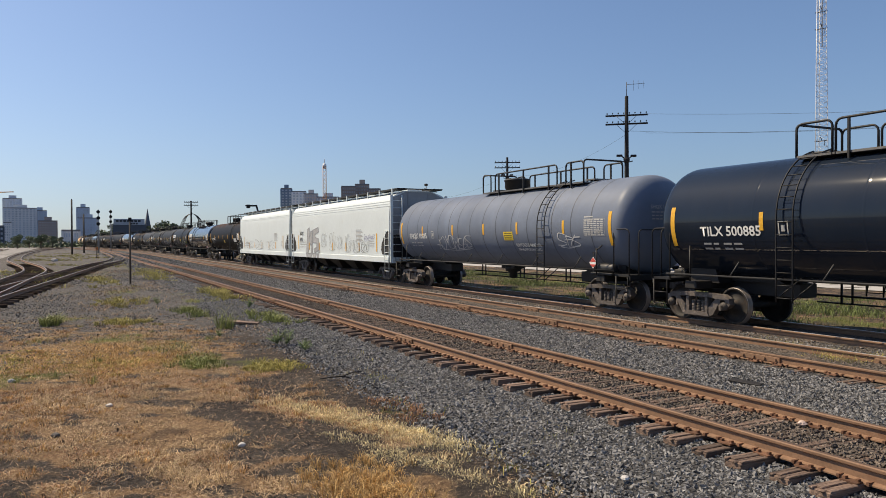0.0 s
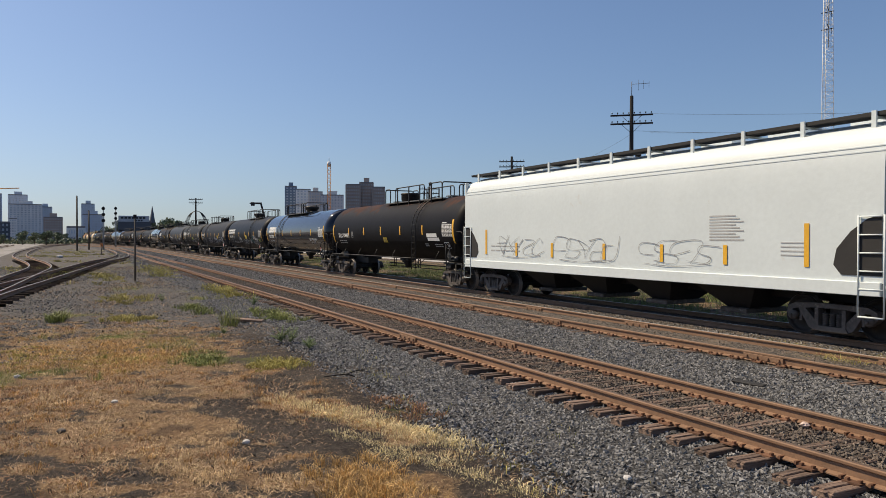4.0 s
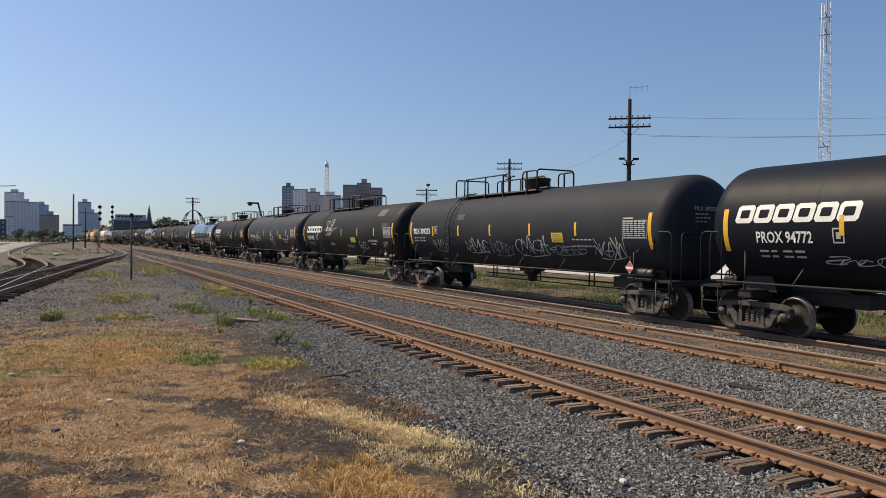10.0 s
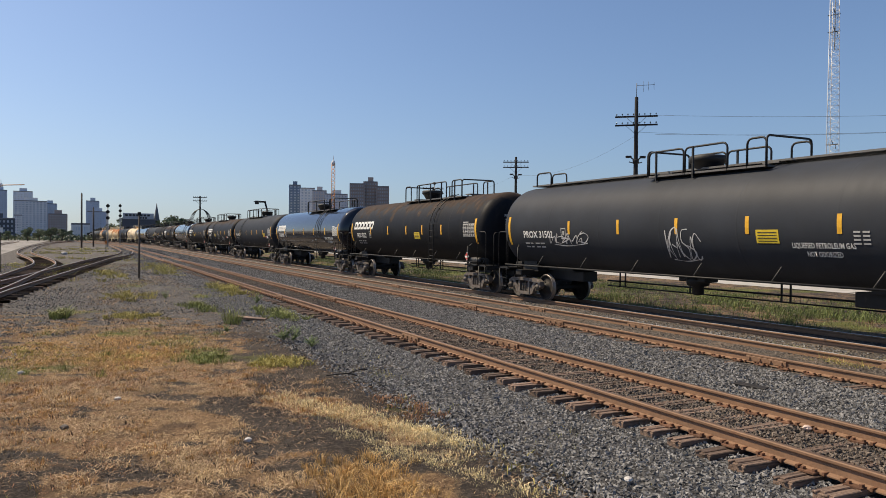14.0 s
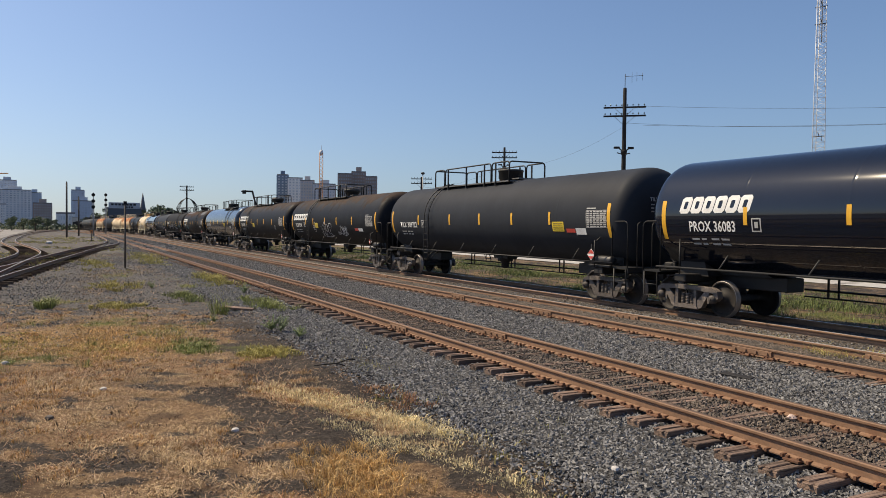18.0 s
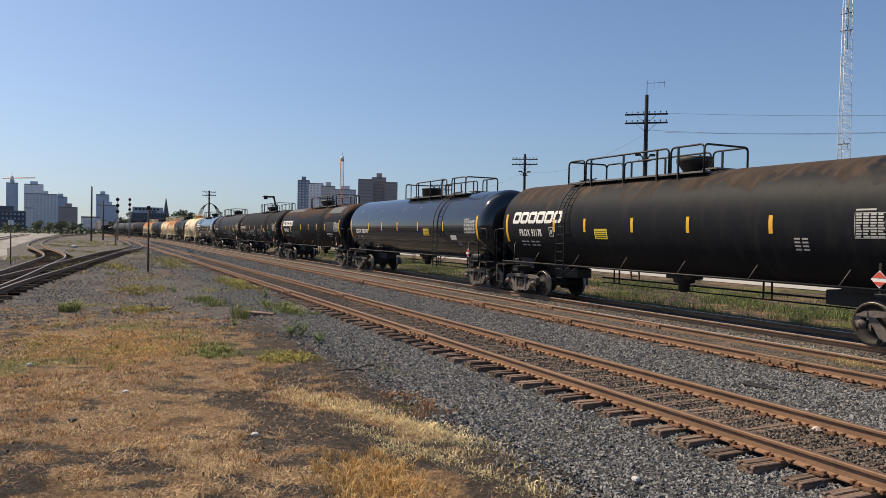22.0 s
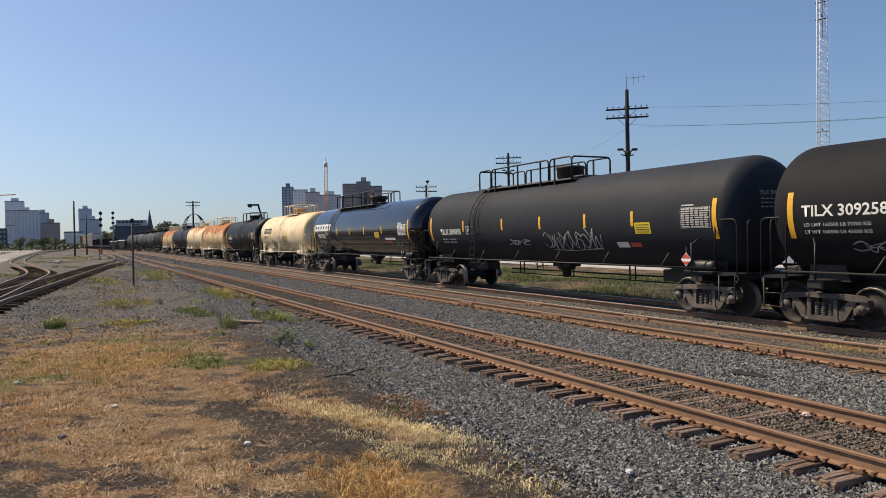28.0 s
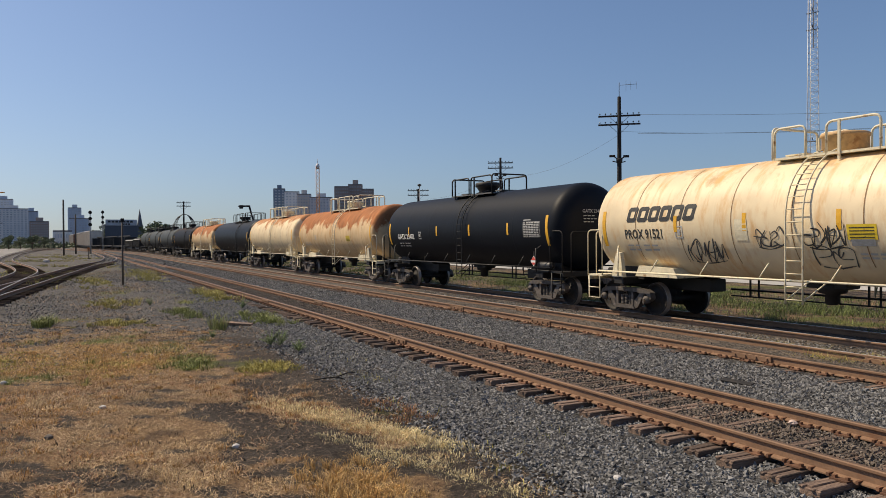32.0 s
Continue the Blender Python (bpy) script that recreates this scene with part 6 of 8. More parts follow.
def box_car(u_front, length, material, label, height, rack):
    car = thing("box_car", label, "box car", group="cars of the freight train")
    h = length / 2
    g = Geo().box(-h + 0.3, h - 0.3, -1.5, 1.5, 1.0, height, 0.05)
    gpart("body", g, material, car)
    gpart("roof", Geo().prism([(-1.55, height), (1.55, height), (1.2, height + 0.22), (-1.2, height + 0.22)], -h + 0.3, h - 0.3, "x"), M_GALV, car)
    n = int(length / 1.4)
    for k in range(n):
        x = -h + 0.6 + k * (length - 1.2) / (n - 1)
        for y in (-1.54, 1.54):
            part("side_post", shared(("side_post", height), lambda: Geo().box(-0.05, 0.05, -0.05, 0.05, 1.0, height), material), car, at=pose(x, y, 0))
    gpart("under_frame", Geo().box(-h, h, -0.4, 0.4, 0.7, 1.0).box(-h + 2.6, h - 2.6, -1.3, 1.3, 0.55, 0.98), M_UNDER, car)
    add_running_gear(car, h, h - 2.0, (h, h))
    CARS.append((car, u_front - h, h - 2.0))
    return car


M_TAN = mat("tan_car_paint", (0.60, 0.53, 0.45), 0.6, 0, 3, 0.4, 0.2, (0.40, 0.31, 0.23), 0.6)
M_OXIDE = mat("oxide_car_paint", (0.16, 0.07, 0.045), 0.65, 0, 3, 0.4, 0.25, (0.09, 0.05, 0.04), 0.6)
# low open cars, then tan box cars at the tail
car_u = u - 1.0
gd = box_car(car_u, 13.5, M_UNDER, "dark low gondola car " + TRAIN_TXT, 2.6, False)
car_u -= 14.3
gd = box_car(car_u, 13.5, M_UNDER, "dark low gondola car " + TRAIN_TXT, 2.4, False)
car_u -= 14.3
for k in range(3):
    fc = thing("flat_car", "dark low flat car with end bulkheads " + TRAIN_TXT, "flat car", group="cars of the freight train")
    gpart("deck", Geo().box(-9.4, 9.4, -1.45, 1.45, 0.95, 1.2, 0.02), M_UNDER, fc)
    for s in (-9.2, 9.2):
        gpart("bulkhead", Geo().box(s - 0.1, s + 0.1, -1.4, 1.4, 1.2, 3.3, 0.02), M_UNDER, fc)
    for i in range(9):
        gpart("stake", Geo().box(-7.6 + i * 1.9 - 0.05, -7.6 + i * 1.9 + 0.05, -0.1, 0.1, 1.2, 3.6), M_UNDER, fc)
    gpart("top_beam", Geo().box(-9.2, 9.2, -0.12, 0.12, 3.5, 3.75), M_UNDER, fc)
    add_running_gear(fc, 9.4, 7.0, (9.9, 9.9))
    CARS.append((fc, car_u - 9.9, 7.0))
    car_u -= 20.6
for k in range(8):
    box_car(car_u, 27.0, M_OXIDE if k in (3, 7) else M_TAN, ("oxide-red" if k in (3, 7) else "pale tan") + " ribbed box car " + TRAIN_TXT, 5.6, False)
    car_u -= 27.7


# ---- poles, wires, tower, signals ----
def bearing(az, dist):
    a = radians(az)
    return -dist * math.cos(a), dist * math.sin(a)


def height_at(el, dist):
    return EYE_Z + dist * math.tan(radians(el))


def utility_pole(az, dist, top_el, arms, label, aerial=False, arm_w=3.1, turn=None, box_el=None):
    x, y = bearing(az, dist)
    top = height_at(top_el, dist)
    p = thing("utility_pole", label, "utility pole", pose(x, y, 0, 0, 0, turn if turn is not None else 0), group="poles beside the line")
    gpart("post", Geo().lathe([(0.19, -0.1), (0.17, top * 0.5), (0.13, top - 0.03), (0.10, top)], 12), M_POLE, p)
    for el in arms:
        z = height_at(el, dist)
        arm = gpart("cross_arm", Geo().box(-0.06, 0.06, -arm_w / 2, arm_w / 2, z - 0.06, z + 0.06, 0.01), M_POLE, p)
        for k in range(8):
            yy = -arm_w / 2 + 0.12 + k * (arm_w - 0.24) / 7
            part("insulator", shared("insulator", lambda: Geo().lathe([(0.012, 0), (0.012, 0.06), (0.045, 0.07), (0.05, 0.13), (0.03, 0.17), (0.01, 0.18)], 8), M_INSUL), arm, at=pose(0, yy, z + 0.06))
        gpart("arm_brace", Geo().tube([(0.07, -0.75, z - 0.04), (0.12, 0, z - 0.75)], 0.015, 4).tube([(0.07, 0.75, z - 0.04), (0.12, 0, z - 0.75)], 0.015, 4), M_WIRE, p)
    if box_el:
        z = height_at(box_el, dist)
        gpart("lamp_bracket", Geo().tube([(0, -0.1, z - 0.1), (0, -0.45, z + 0.22)], 0.05, 5).tube([(0, 0.1, z - 0.1), (0, 0.45, z + 0.18)], 0.05, 5).box(-0.12, 0.12, -0.75, -0.3, z + 0.1, z + 0.26, 0.03)
              .box(-0.12, 0.12, 0.28, 0.72, z + 0.05, z + 0.22, 0.03).tube([(0, -0.5, z - 0.2), (0, 0, z - 0.35), (0, 0.45, z - 0.25)], 0.04, 5).lathe([(0.22, z - 0.35), (0.25, z - 0.1), (0.2, z)], 10), M_POLE, p)
    if aerial:
        g = Geo().tube([(0, 0, top), (0, 0, top + 1.05)], 0.025, 5).tube([(0, 0, top + 0.85), (0, 1.3, top + 0.88)], 0.015, 4)
        for yy, hh in ((0.5, 0.5), (0.85, 0.4), (1.25, 0.35)):
            g.tube([(0, yy, top + 0.87 - hh), (0, yy, top + 0.87 + hh * 0.6)], 0.01, 4)
        gpart("aerial", g, M_WIRE, p)
    return (x, y, top)


pole_a = utility_pole(40.92, 57.0, 10.67, (9.25, 8.62), "tall dark utility pole with two cross arms and an aerial", True, 3.1, -41, 6.1)
pole_b = utility_pole(31.88, 90.0, 6.35, (5.95, 5.55), "dark utility pole with two cross arms behind the train", False, 3.1, -32, 4.9)
pole_c = utility_pole(25.45, 108.0, 4.0, (3.85, 3.5), "distant dark utility pole behind the train", False, 3.1, -25)
pole_d = utility_pole(7.9, 150.0, 2.95, (2.85, 2.6), "short utility pole far up the line", False, 2.6, -8)


def wire(a, b, sag, r=0.009):
    pts = []
    for k in range(17):
        t = k / 16
        pts.append((a[0] + (b[0] - a[0]) * t, a[1] + (b[1] - a[1]) * t, a[2] + (b[2] - a[2]) * t - sag * 4 * t * (1 - t)))
    thing("overhead_wire", "thin dark overhead wire sagging between poles", "wire", group="wires between the poles", data=Geo().tube(pts, r, 4).mesh("overhead_wire", M_WIRE))


pa = Vector(pole_a)
side_pt = lambda dist, az, el: (*bearing(az, dist), height_at(el, dist))
wire(side_pt(57, 40.9, 7.85), side_pt(90, 31.9, 5.0), 1.1)
wire(side_pt(57, 42.3, 9.3), side_pt(62, 66, 8.0), 0.25)
wire(side_pt(57, 41.0, 8.1), side_pt(62, 66, 7.3), 0.5)
wire(side_pt(57, 42.3, 7.9), side_pt(64, 66, 7.2), 0.3, 0.010)
wire(side_pt(90, 31.9, 5.0), side_pt(108, 25.5, 3.2), 0.8)


def lattice_tower():
    d = 150.0
    x, y = bearing(54.1, d)
    tw = thing("lattice_tower", "slim white lattice radio tower beyond the tracks", "tower", pose(x, y, 0, 0, 0, 20))
    top = 46.0
    for k in range(3):
        a = k * 2 * math.pi / 3
        gpart("leg", Geo().tube([(1.45 * math.cos(a), 1.45 * math.sin(a), 0), (0.86 * math.cos(a), 0.86 * math.sin(a), top)], 0.075, 5), M_TOWER, tw)
    g = Geo()
    n = 46
    for i in range(n):
        for k in range(3):
            a, b = k * 2 * math.pi / 3, (k + 1) * 2 * math.pi / 3
            z0, z1 = top * i / n, top * (i + 1) / n
            r0, r1 = 1.45 - 0.59 * i / n, 1.45 - 0.59 * (i + 1) / n
            if i % 2:
                a, b = b, a
            g.tube([(r0 * math.cos(a), r0 * math.sin(a), z0), (r1 * math.cos(b), r1 * math.sin(b), z1)], 0.03, 3)
            g.tube([(r0 * math.cos(a), r0 * math.sin(a), z0), (r0 * math.cos(b), r0 * math.sin(b), z0)], 0.03, 3)
    gpart("bracing", g, M_TOWER, tw)
    for z in (height_at(6.7, d), height_at(14.2, d), height_at(15.3, d)):
        gpart("aerial_bracket", Geo().tube([(-1.1, 0.3, z), (1.0, 0.3, z)], 0.10, 4).tube([(0.4, -1.5, z + 0.5), (0.2, 0.0, z)], 0.07, 4).tube([(0.4, 0.9, z + 0.2), (0.4, 0.9, z - 0.8)], 0.06, 4), M_POLE, tw)
    gpart("mast", Geo().tube([(0.2, 0, top - 9), (0.2, 0, top + 4)], 0.10, 5), M_GREYSTEEL, tw)


lattice_tower()


M_STAKE = mat("weathered_post", (0.085, 0.07, 0.058), 0.85, 0, 10, 1.2, 0.4, None, 0.6, 0.4, (5, 5, 0.6))


def stake(x, y, h, r, label, sign=False):
    p = thing("marker_post", label, "post", pose(x, y, 0))
    gpart("post", Geo().lathe([(r, -0.1), (r * 0.9, h)], 8), M_STAKE, p)
    if sign:
        gpart("sign_plate", Geo().box(-0.02, 0.02, -0.16, 0.16, h - 0.05, h + 0.28, 0.005), M_WHITE, p)
    else:
        gpart("cap", Geo().box(-0.06, 0.06, -0.09, 0.09, h - 0.02, h + 0.16, 0.02), M_POLE, p)
    return p


stake(-45.2, 2.95, height_at(1.55, 43.5), 0.052, "thin dark marker post beside the siding")
x, y = bearing(0.0, 150)
stake(x, y, height_at(2.9, 150), 0.16, "tall bare pole in the yard")
x, y = bearing(0.75, 170)
stake(x, y, height_at(1.9, 170), 0.16, "bare pole in the yard")
x, y = bearing(-4.9, 55)
stake(x, y, 2.6, 0.04, "leaning sign post in the yard", True)


def switch_stand(x, y):
    p = thing("switch_stand", "small rusty switch stand with a target", "switch stand", pose(x, y, 0))
    gpart("base", Geo().box(-0.3, 0.3, -0.2, 0.2, 0.0, 0.18, 0.02), M_UNDER, p)
    gpart("mast", Geo().lathe([(0.05, 0.18), (0.04, 1.5)], 8), M_UNDER, p)
    gpart("target", Geo().box(-0.02, 0.02, -0.16, 0.16, 1.2, 1.65, 0.01), mat("orange_target", (0.55, 0.18, 0.04), 0.6), p)
    gpart("lever", Geo().tube([(0, 0, 0.35), (0.25, 0.45, 0.55)], 0.025, 5), M_UNDER, p)


switch_stand(-118, 3.2)


def signal(az, dist, top_el):
    x, y = bearing(az, dist)
    top = height_at(top_el, dist)
    s = thing("railway_signal", "black railway signal mast with three lamp heads", "signal", pose(x, y, 0), group="signals over the line")
    gpart("mast", Geo().lathe([(0.10, 0), (0.09, top)], 8), M_GREYSTEEL, s)
    for k in range(3):
        z = top - 0.5 - k * 1.25
        head = gpart("signal_head", Geo().lathe([(0.36, -0.1), (0.36, 0.0)], 16, "x", (0.25, 0, z)).box(-0.1, 0.2, -0.2, 0.2, z - 0.3, z + 0.3, 0.02), M_UNDER, s)
        gpart("hood", Geo().lathe([(0.14, 0.0), (0.15, 0.3)], 12, "x", (0.28, 0, z), False), M_UNDER, head)
    gpart("ladder", Geo().tube([(-0.3, -0.2, 0), (-0.3, -0.2, top - 2)], 0.03, 4).tube([(-0.3, 0.2, 0), (-0.3, 0.2, top - 2)], 0.03, 4), M_GREYSTEEL, s)
    return x, y, top


signal(1.67, 168, 2.25)
signal(2.47, 200, 2.25)
# ---- city on the skyline ----
def facade_mat(name, wall, var=0.12):
    return mat(name, wall, 0.8, 0, 0.6, 0.05, var, None, 0.6, 0)


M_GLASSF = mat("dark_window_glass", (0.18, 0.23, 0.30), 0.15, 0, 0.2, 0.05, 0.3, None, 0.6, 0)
# distance haze is put into the pale glass and wall colours below
M_HAZEGLASS = mat("haze_paled_window_glass", (0.50, 0.55, 0.61), 0.3, 0, 0.2, 0.05, 0.3, None, 0.6, 0)
M_BLUEW = facade_mat("haze_blue_grey_cladding", (0.53, 0.60, 0.69))
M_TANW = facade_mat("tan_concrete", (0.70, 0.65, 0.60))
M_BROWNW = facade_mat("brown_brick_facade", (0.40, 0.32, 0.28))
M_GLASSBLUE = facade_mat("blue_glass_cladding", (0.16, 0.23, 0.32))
M_GREYW = facade_mat("haze_pale_grey_facade", (0.72, 0.72, 0.72))
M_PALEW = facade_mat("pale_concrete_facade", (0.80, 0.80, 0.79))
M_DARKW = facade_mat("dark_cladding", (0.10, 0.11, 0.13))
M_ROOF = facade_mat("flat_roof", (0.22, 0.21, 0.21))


def tower_block(az0, az1, top_el, dist, wall, label, floors, bays, depth=None, strips=True, penthouse=True, name="apartment_tower"):
    """A building that fills the bearings az0 to az1; its windows are recessed bands between piers."""
    mid = (az0 + az1) / 2
    w = 2 * dist * math.tan(radians((az1 - az0) / 2))
    depth = depth or w * 0.8
    top = height_at(top_el, dist)
    x, y = bearing(mid, dist)
    b = thing(name, label, "building", pose(x, y, 0, 0, 0, -mid), group="skyline buildings")
    hw, hd = w / 2, depth / 2
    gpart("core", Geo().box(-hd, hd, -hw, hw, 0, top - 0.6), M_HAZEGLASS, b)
    fh = top / floors
    for k in range(floors + 1):
        z = k * fh
        gpart("floor_band", Geo().box(-hd - 0.35, hd + 0.35, -hw - 0.35, hw + 0.35, max(0, z - fh * 0.24), min(top, z + fh * 0.24)), wall, b)
    bw = w / bays
    for k in range(bays + 1):
        yy = -hw + k * bw
        pw = bw * (0.24 if strips else 0.12)
        gpart("pier", Geo().box(hd - 0.2, hd + 0.7, yy - pw, yy + pw, 0, top), wall, b)
    db = max(2, int(depth / bw))
    for k in range(db + 1):
        xx = -hd + k * depth / db
        for s in (-1, 1):
            gpart("pier", Geo().box(xx - bw * 0.2, xx + bw * 0.2, s * hw - 0.6, s * hw + 0.6, 0, top), wall, b)
    gpart("roof", Geo().box(-hd - 0.5, hd + 0.5, -hw - 0.5, hw + 0.5, top, top + 0.9), M_ROOF, b)
    if penthouse:
        gpart("penthouse", Geo().box(-hd * 0.5, hd * 0.5, -hw * 0.4, hw * 0.45, top + 0.9, top + 4.2), wall, b)
    return b


D1 = 900
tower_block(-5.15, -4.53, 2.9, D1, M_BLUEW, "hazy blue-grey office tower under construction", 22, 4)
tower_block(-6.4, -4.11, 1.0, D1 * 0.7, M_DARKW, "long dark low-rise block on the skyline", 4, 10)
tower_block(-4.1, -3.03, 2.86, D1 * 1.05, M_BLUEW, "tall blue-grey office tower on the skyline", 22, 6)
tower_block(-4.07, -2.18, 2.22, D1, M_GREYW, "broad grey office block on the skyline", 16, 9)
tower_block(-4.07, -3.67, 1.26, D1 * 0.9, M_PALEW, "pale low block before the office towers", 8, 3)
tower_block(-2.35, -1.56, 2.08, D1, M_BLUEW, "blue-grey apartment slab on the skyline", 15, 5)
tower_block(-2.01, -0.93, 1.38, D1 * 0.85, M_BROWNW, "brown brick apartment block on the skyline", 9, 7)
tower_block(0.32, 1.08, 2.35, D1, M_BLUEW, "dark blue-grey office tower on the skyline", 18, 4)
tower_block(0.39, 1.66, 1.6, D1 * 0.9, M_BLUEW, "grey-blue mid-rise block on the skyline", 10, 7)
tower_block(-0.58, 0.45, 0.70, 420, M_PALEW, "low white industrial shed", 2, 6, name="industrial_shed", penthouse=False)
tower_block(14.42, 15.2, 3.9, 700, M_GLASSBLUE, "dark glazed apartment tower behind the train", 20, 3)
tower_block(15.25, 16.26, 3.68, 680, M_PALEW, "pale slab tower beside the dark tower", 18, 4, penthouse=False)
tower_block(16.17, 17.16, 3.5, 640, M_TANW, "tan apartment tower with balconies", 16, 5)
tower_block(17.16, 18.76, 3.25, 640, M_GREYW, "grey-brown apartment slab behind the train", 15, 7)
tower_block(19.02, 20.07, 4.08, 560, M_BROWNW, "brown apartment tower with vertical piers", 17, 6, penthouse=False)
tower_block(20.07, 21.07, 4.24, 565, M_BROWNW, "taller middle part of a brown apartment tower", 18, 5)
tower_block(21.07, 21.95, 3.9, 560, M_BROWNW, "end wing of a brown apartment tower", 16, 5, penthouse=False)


def construction_crane(az, top_el, dist, label, jib):
    x, y = bearing(az, dist)
    top = height_at(top_el, dist)
    c = thing("construction_crane", label, "crane", pose(x, y, 0, 0, 0, -az))
    m = mat("crane_orange", (0.62, 0.27, 0.07), 0.6, 0, 2, 0.2, 0.15)
    wdt = 1.3
    g = Geo()
    n = int(top / 3)
    for i in range(n):
        z0, z1 = i * top / n, (i + 1) * top / n
        for a, b in (((-wdt, -wdt), (wdt, -wdt)), ((wdt, -wdt), (wdt, wdt)), ((wdt, wdt), (-wdt, wdt)), ((-wdt, wdt), (-wdt, -wdt))):
            g.tube([(*a, z0), (*b, z1)], 0.16, 3)
    gpart("bracing", g, m, c)
    for a in ((-wdt, -wdt), (wdt, -wdt), (wdt, wdt), (-wdt, wdt)):
        gpart("leg", Geo().tube([(*a, 0), (*a, top)], 0.24, 4), m, c)
    gpart("head", Geo().lathe([(1.2, top - 2), (1.7, top), (1.2, top + 2)], 10).lathe([(0.3, top + 2), (0.2, top + 6)], 6), M_GREYW, c)
    if jib:
        gpart("jib", Geo().tube([(0, -jib * 0.4, top - 1), (0, jib, top + 1)], 0.5, 4), m, c)
    return c


construction_crane(17.7, 5.7, 600, "orange tower crane mast above the apartment blocks", 0)
construction_crane(-4.85, 3.3, D1 * 1.02, "distant tower crane over the office tower", 22)

# church spire
x, y = bearing(4.9, 420)
sp = thing("church_spire", "dark pointed church spire among trees", "church", pose(x, y, 0))
gpart("tower", Geo().box(-2, 2, -2, 2, 0, 9), M_DARKW, sp)
gpart("spire", Geo().lathe([(2.0, 9), (1.4, 11.5), (0.08, height_at(2.35, 420))], 8), M_DARKW, sp)

M_BOARD = mat("weathered_grey_board", (0.40, 0.43, 0.47), 0.7, 0, 2, 0.3, 0.2)
# low railway office with a long name board
x, y = bearing(3.7, 300)
ro = thing("railway_office", "long dark railway office with a grey name board", "building", pose(x, y, 0, 0, 0, -3.7))
zt = height_at(1.57, 300)
gpart("wall", Geo().box(-5, 5, -5.6, 5.6, 0, zt - 2.2), M_DARKW, ro)
gpart("name_board", Geo().box(5.05, 5.25, -5.4, 5.2, zt - 2.2, zt, 0.02), M_BOARD, ro)
gpart("roof", Geo().box(-5.4, 5.05, -6, 6, zt - 2.2, zt - 1.8), M_ROOF, ro)
for k in range(7):
    gpart("board_lettering", Geo().box(5.26, 5.30, -4.6 + k * 1.25, -3.7 + k * 1.25, zt - 1.1, zt - 0.4), M_BLACKTXT, ro)
for k in range(3):
    gpart("board_lettering", Geo().box(5.26, 5.30, 0.4 + k * 0.9, 1.0 + k * 0.9, zt - 2.0, zt - 1.4), M_BLACKTXT, ro)

# material handler boom above the train
x, y = bearing(12.9, 180)
mh = thing("material_handler", "dark material handler with raised boom and grapple", "excavator", pose(x, y, 0, 0, 0, -12.9))
zt = height_at(2.75, 180)
gpart("undercarriage", Geo().box(-2, 2, -1.6, 1.6, 0, 1.2, 0.1), M_UNDER, mh)
gpart("cab", Geo().box(-1.4, 1.4, -1.2, 1.4, 1.2, 4.0, 0.1), M_DARKW, mh)
gpart("boom", Geo().tube([(0, 0.8, 3.0), (0, 0.2, 6.0), (0, -1.0, zt - 0.3)], 0.22, 6), M_UNDER, mh)
gpart("stick", Geo().box(-0.25, 0.25, -2.6, -0.8, zt - 0.55, zt - 0.15, 0.05), M_UNDER, mh)
gpart("grapple", Geo().box(-0.4, 0.4, -3.3, -2.4, zt - 0.95, zt - 0.1, 0.08).box(-0.2, 0.2, -3.6, -3.1, zt - 0.5, zt - 0.25, 0.03), M_UNDER, mh)

# arched lattice stand beside the short pole
x, y = bearing(7.95, 165)
ar = thing("lattice_arch", "domed steel lattice frame behind the train", "steel frame", pose(x, y, 0, 0, 0, -8))
g = Geo()
hz = height_at(2.0, 165)
for k in range(5):
    w = 2.5 - k * 0.2
    pts = [(k * 0.5, w * math.cos(a), hz - 4 + 4 * math.sin(a)) for a in [math.pi * i / 12 for i in range(13)]]
    g.tube(pts, 0.05, 4)
for i in range(1, 12, 2):
    a = math.pi * i / 12
    g.tube([(0, 2.5 * math.cos(a), hz - 4 + 4 * math.sin(a)), (2.0, 1.7 * math.cos(a), hz - 4 + 4 * math.sin(a))], 0.05, 4)
gpart("ribs", g, M_UNDER, ar)
gpart("legs", Geo().box(-0.2, 2.2, -2.5, -2.2, 0, hz - 4).box(-0.2, 2.2, 2.2, 2.5, 0, hz - 4), M_UNDER, ar)
# street lamp near the third pole
x, y = bearing(25.55, 95)
sl = thing("street_lamp", "slim street lamp with a round head", "lamp", pose(x, y, 0))
zt = height_at(4.35, 95)
gpart("column", Geo().lathe([(0.09, 0), (0.06, zt - 0.3)], 8), M_GREYSTEEL, sl)
gpart("lamp_head", Geo().lathe([(0.05, zt - 0.3), (0.25, zt - 0.2), (0.25, zt - 0.02), (0.05, zt + 0.05)], 10), M_UNDER, sl)

# beyond the train: pale lot, low wall, parked cars, block
lot = Geo()
lot.add([(-130, 32.5, 0.125), (60, 30.5, 0.125), (60, 120, 0.135), (-130, 120, 0.135)], [(0, 1, 2, 3)])
thing("gravel_lot", "pale gravel lot behind the line", "lot", kind="structure", data=lot.mesh("gravel_lot", mat("pale_gravel", (0.37, 0.355, 0.33), 0.95, 0, 6, 0.15, 0.2, (0.29, 0.275, 0.255), 0.55, 0.2)))
yard_pad = Geo().add([(-420, -60, 0.015), (-62, -40, 0.015), (-62, -5.5, 0.015), (-95, -8.5, 0.015), (-180, -10.5, 0.015), (-420, -12, 0.015)], [(0, 1, 2, 3, 4, 5)])
thing("yard_surface", "pale compacted gravel of the yard", "yard", kind="structure", data=yard_pad.mesh("yard_surface", mat("yard_gravel", (0.25, 0.236, 0.222), 0.95, 0, 4, 0.25, 0.5, (0.12, 0.11, 0.10), 0.5, 0.8)))
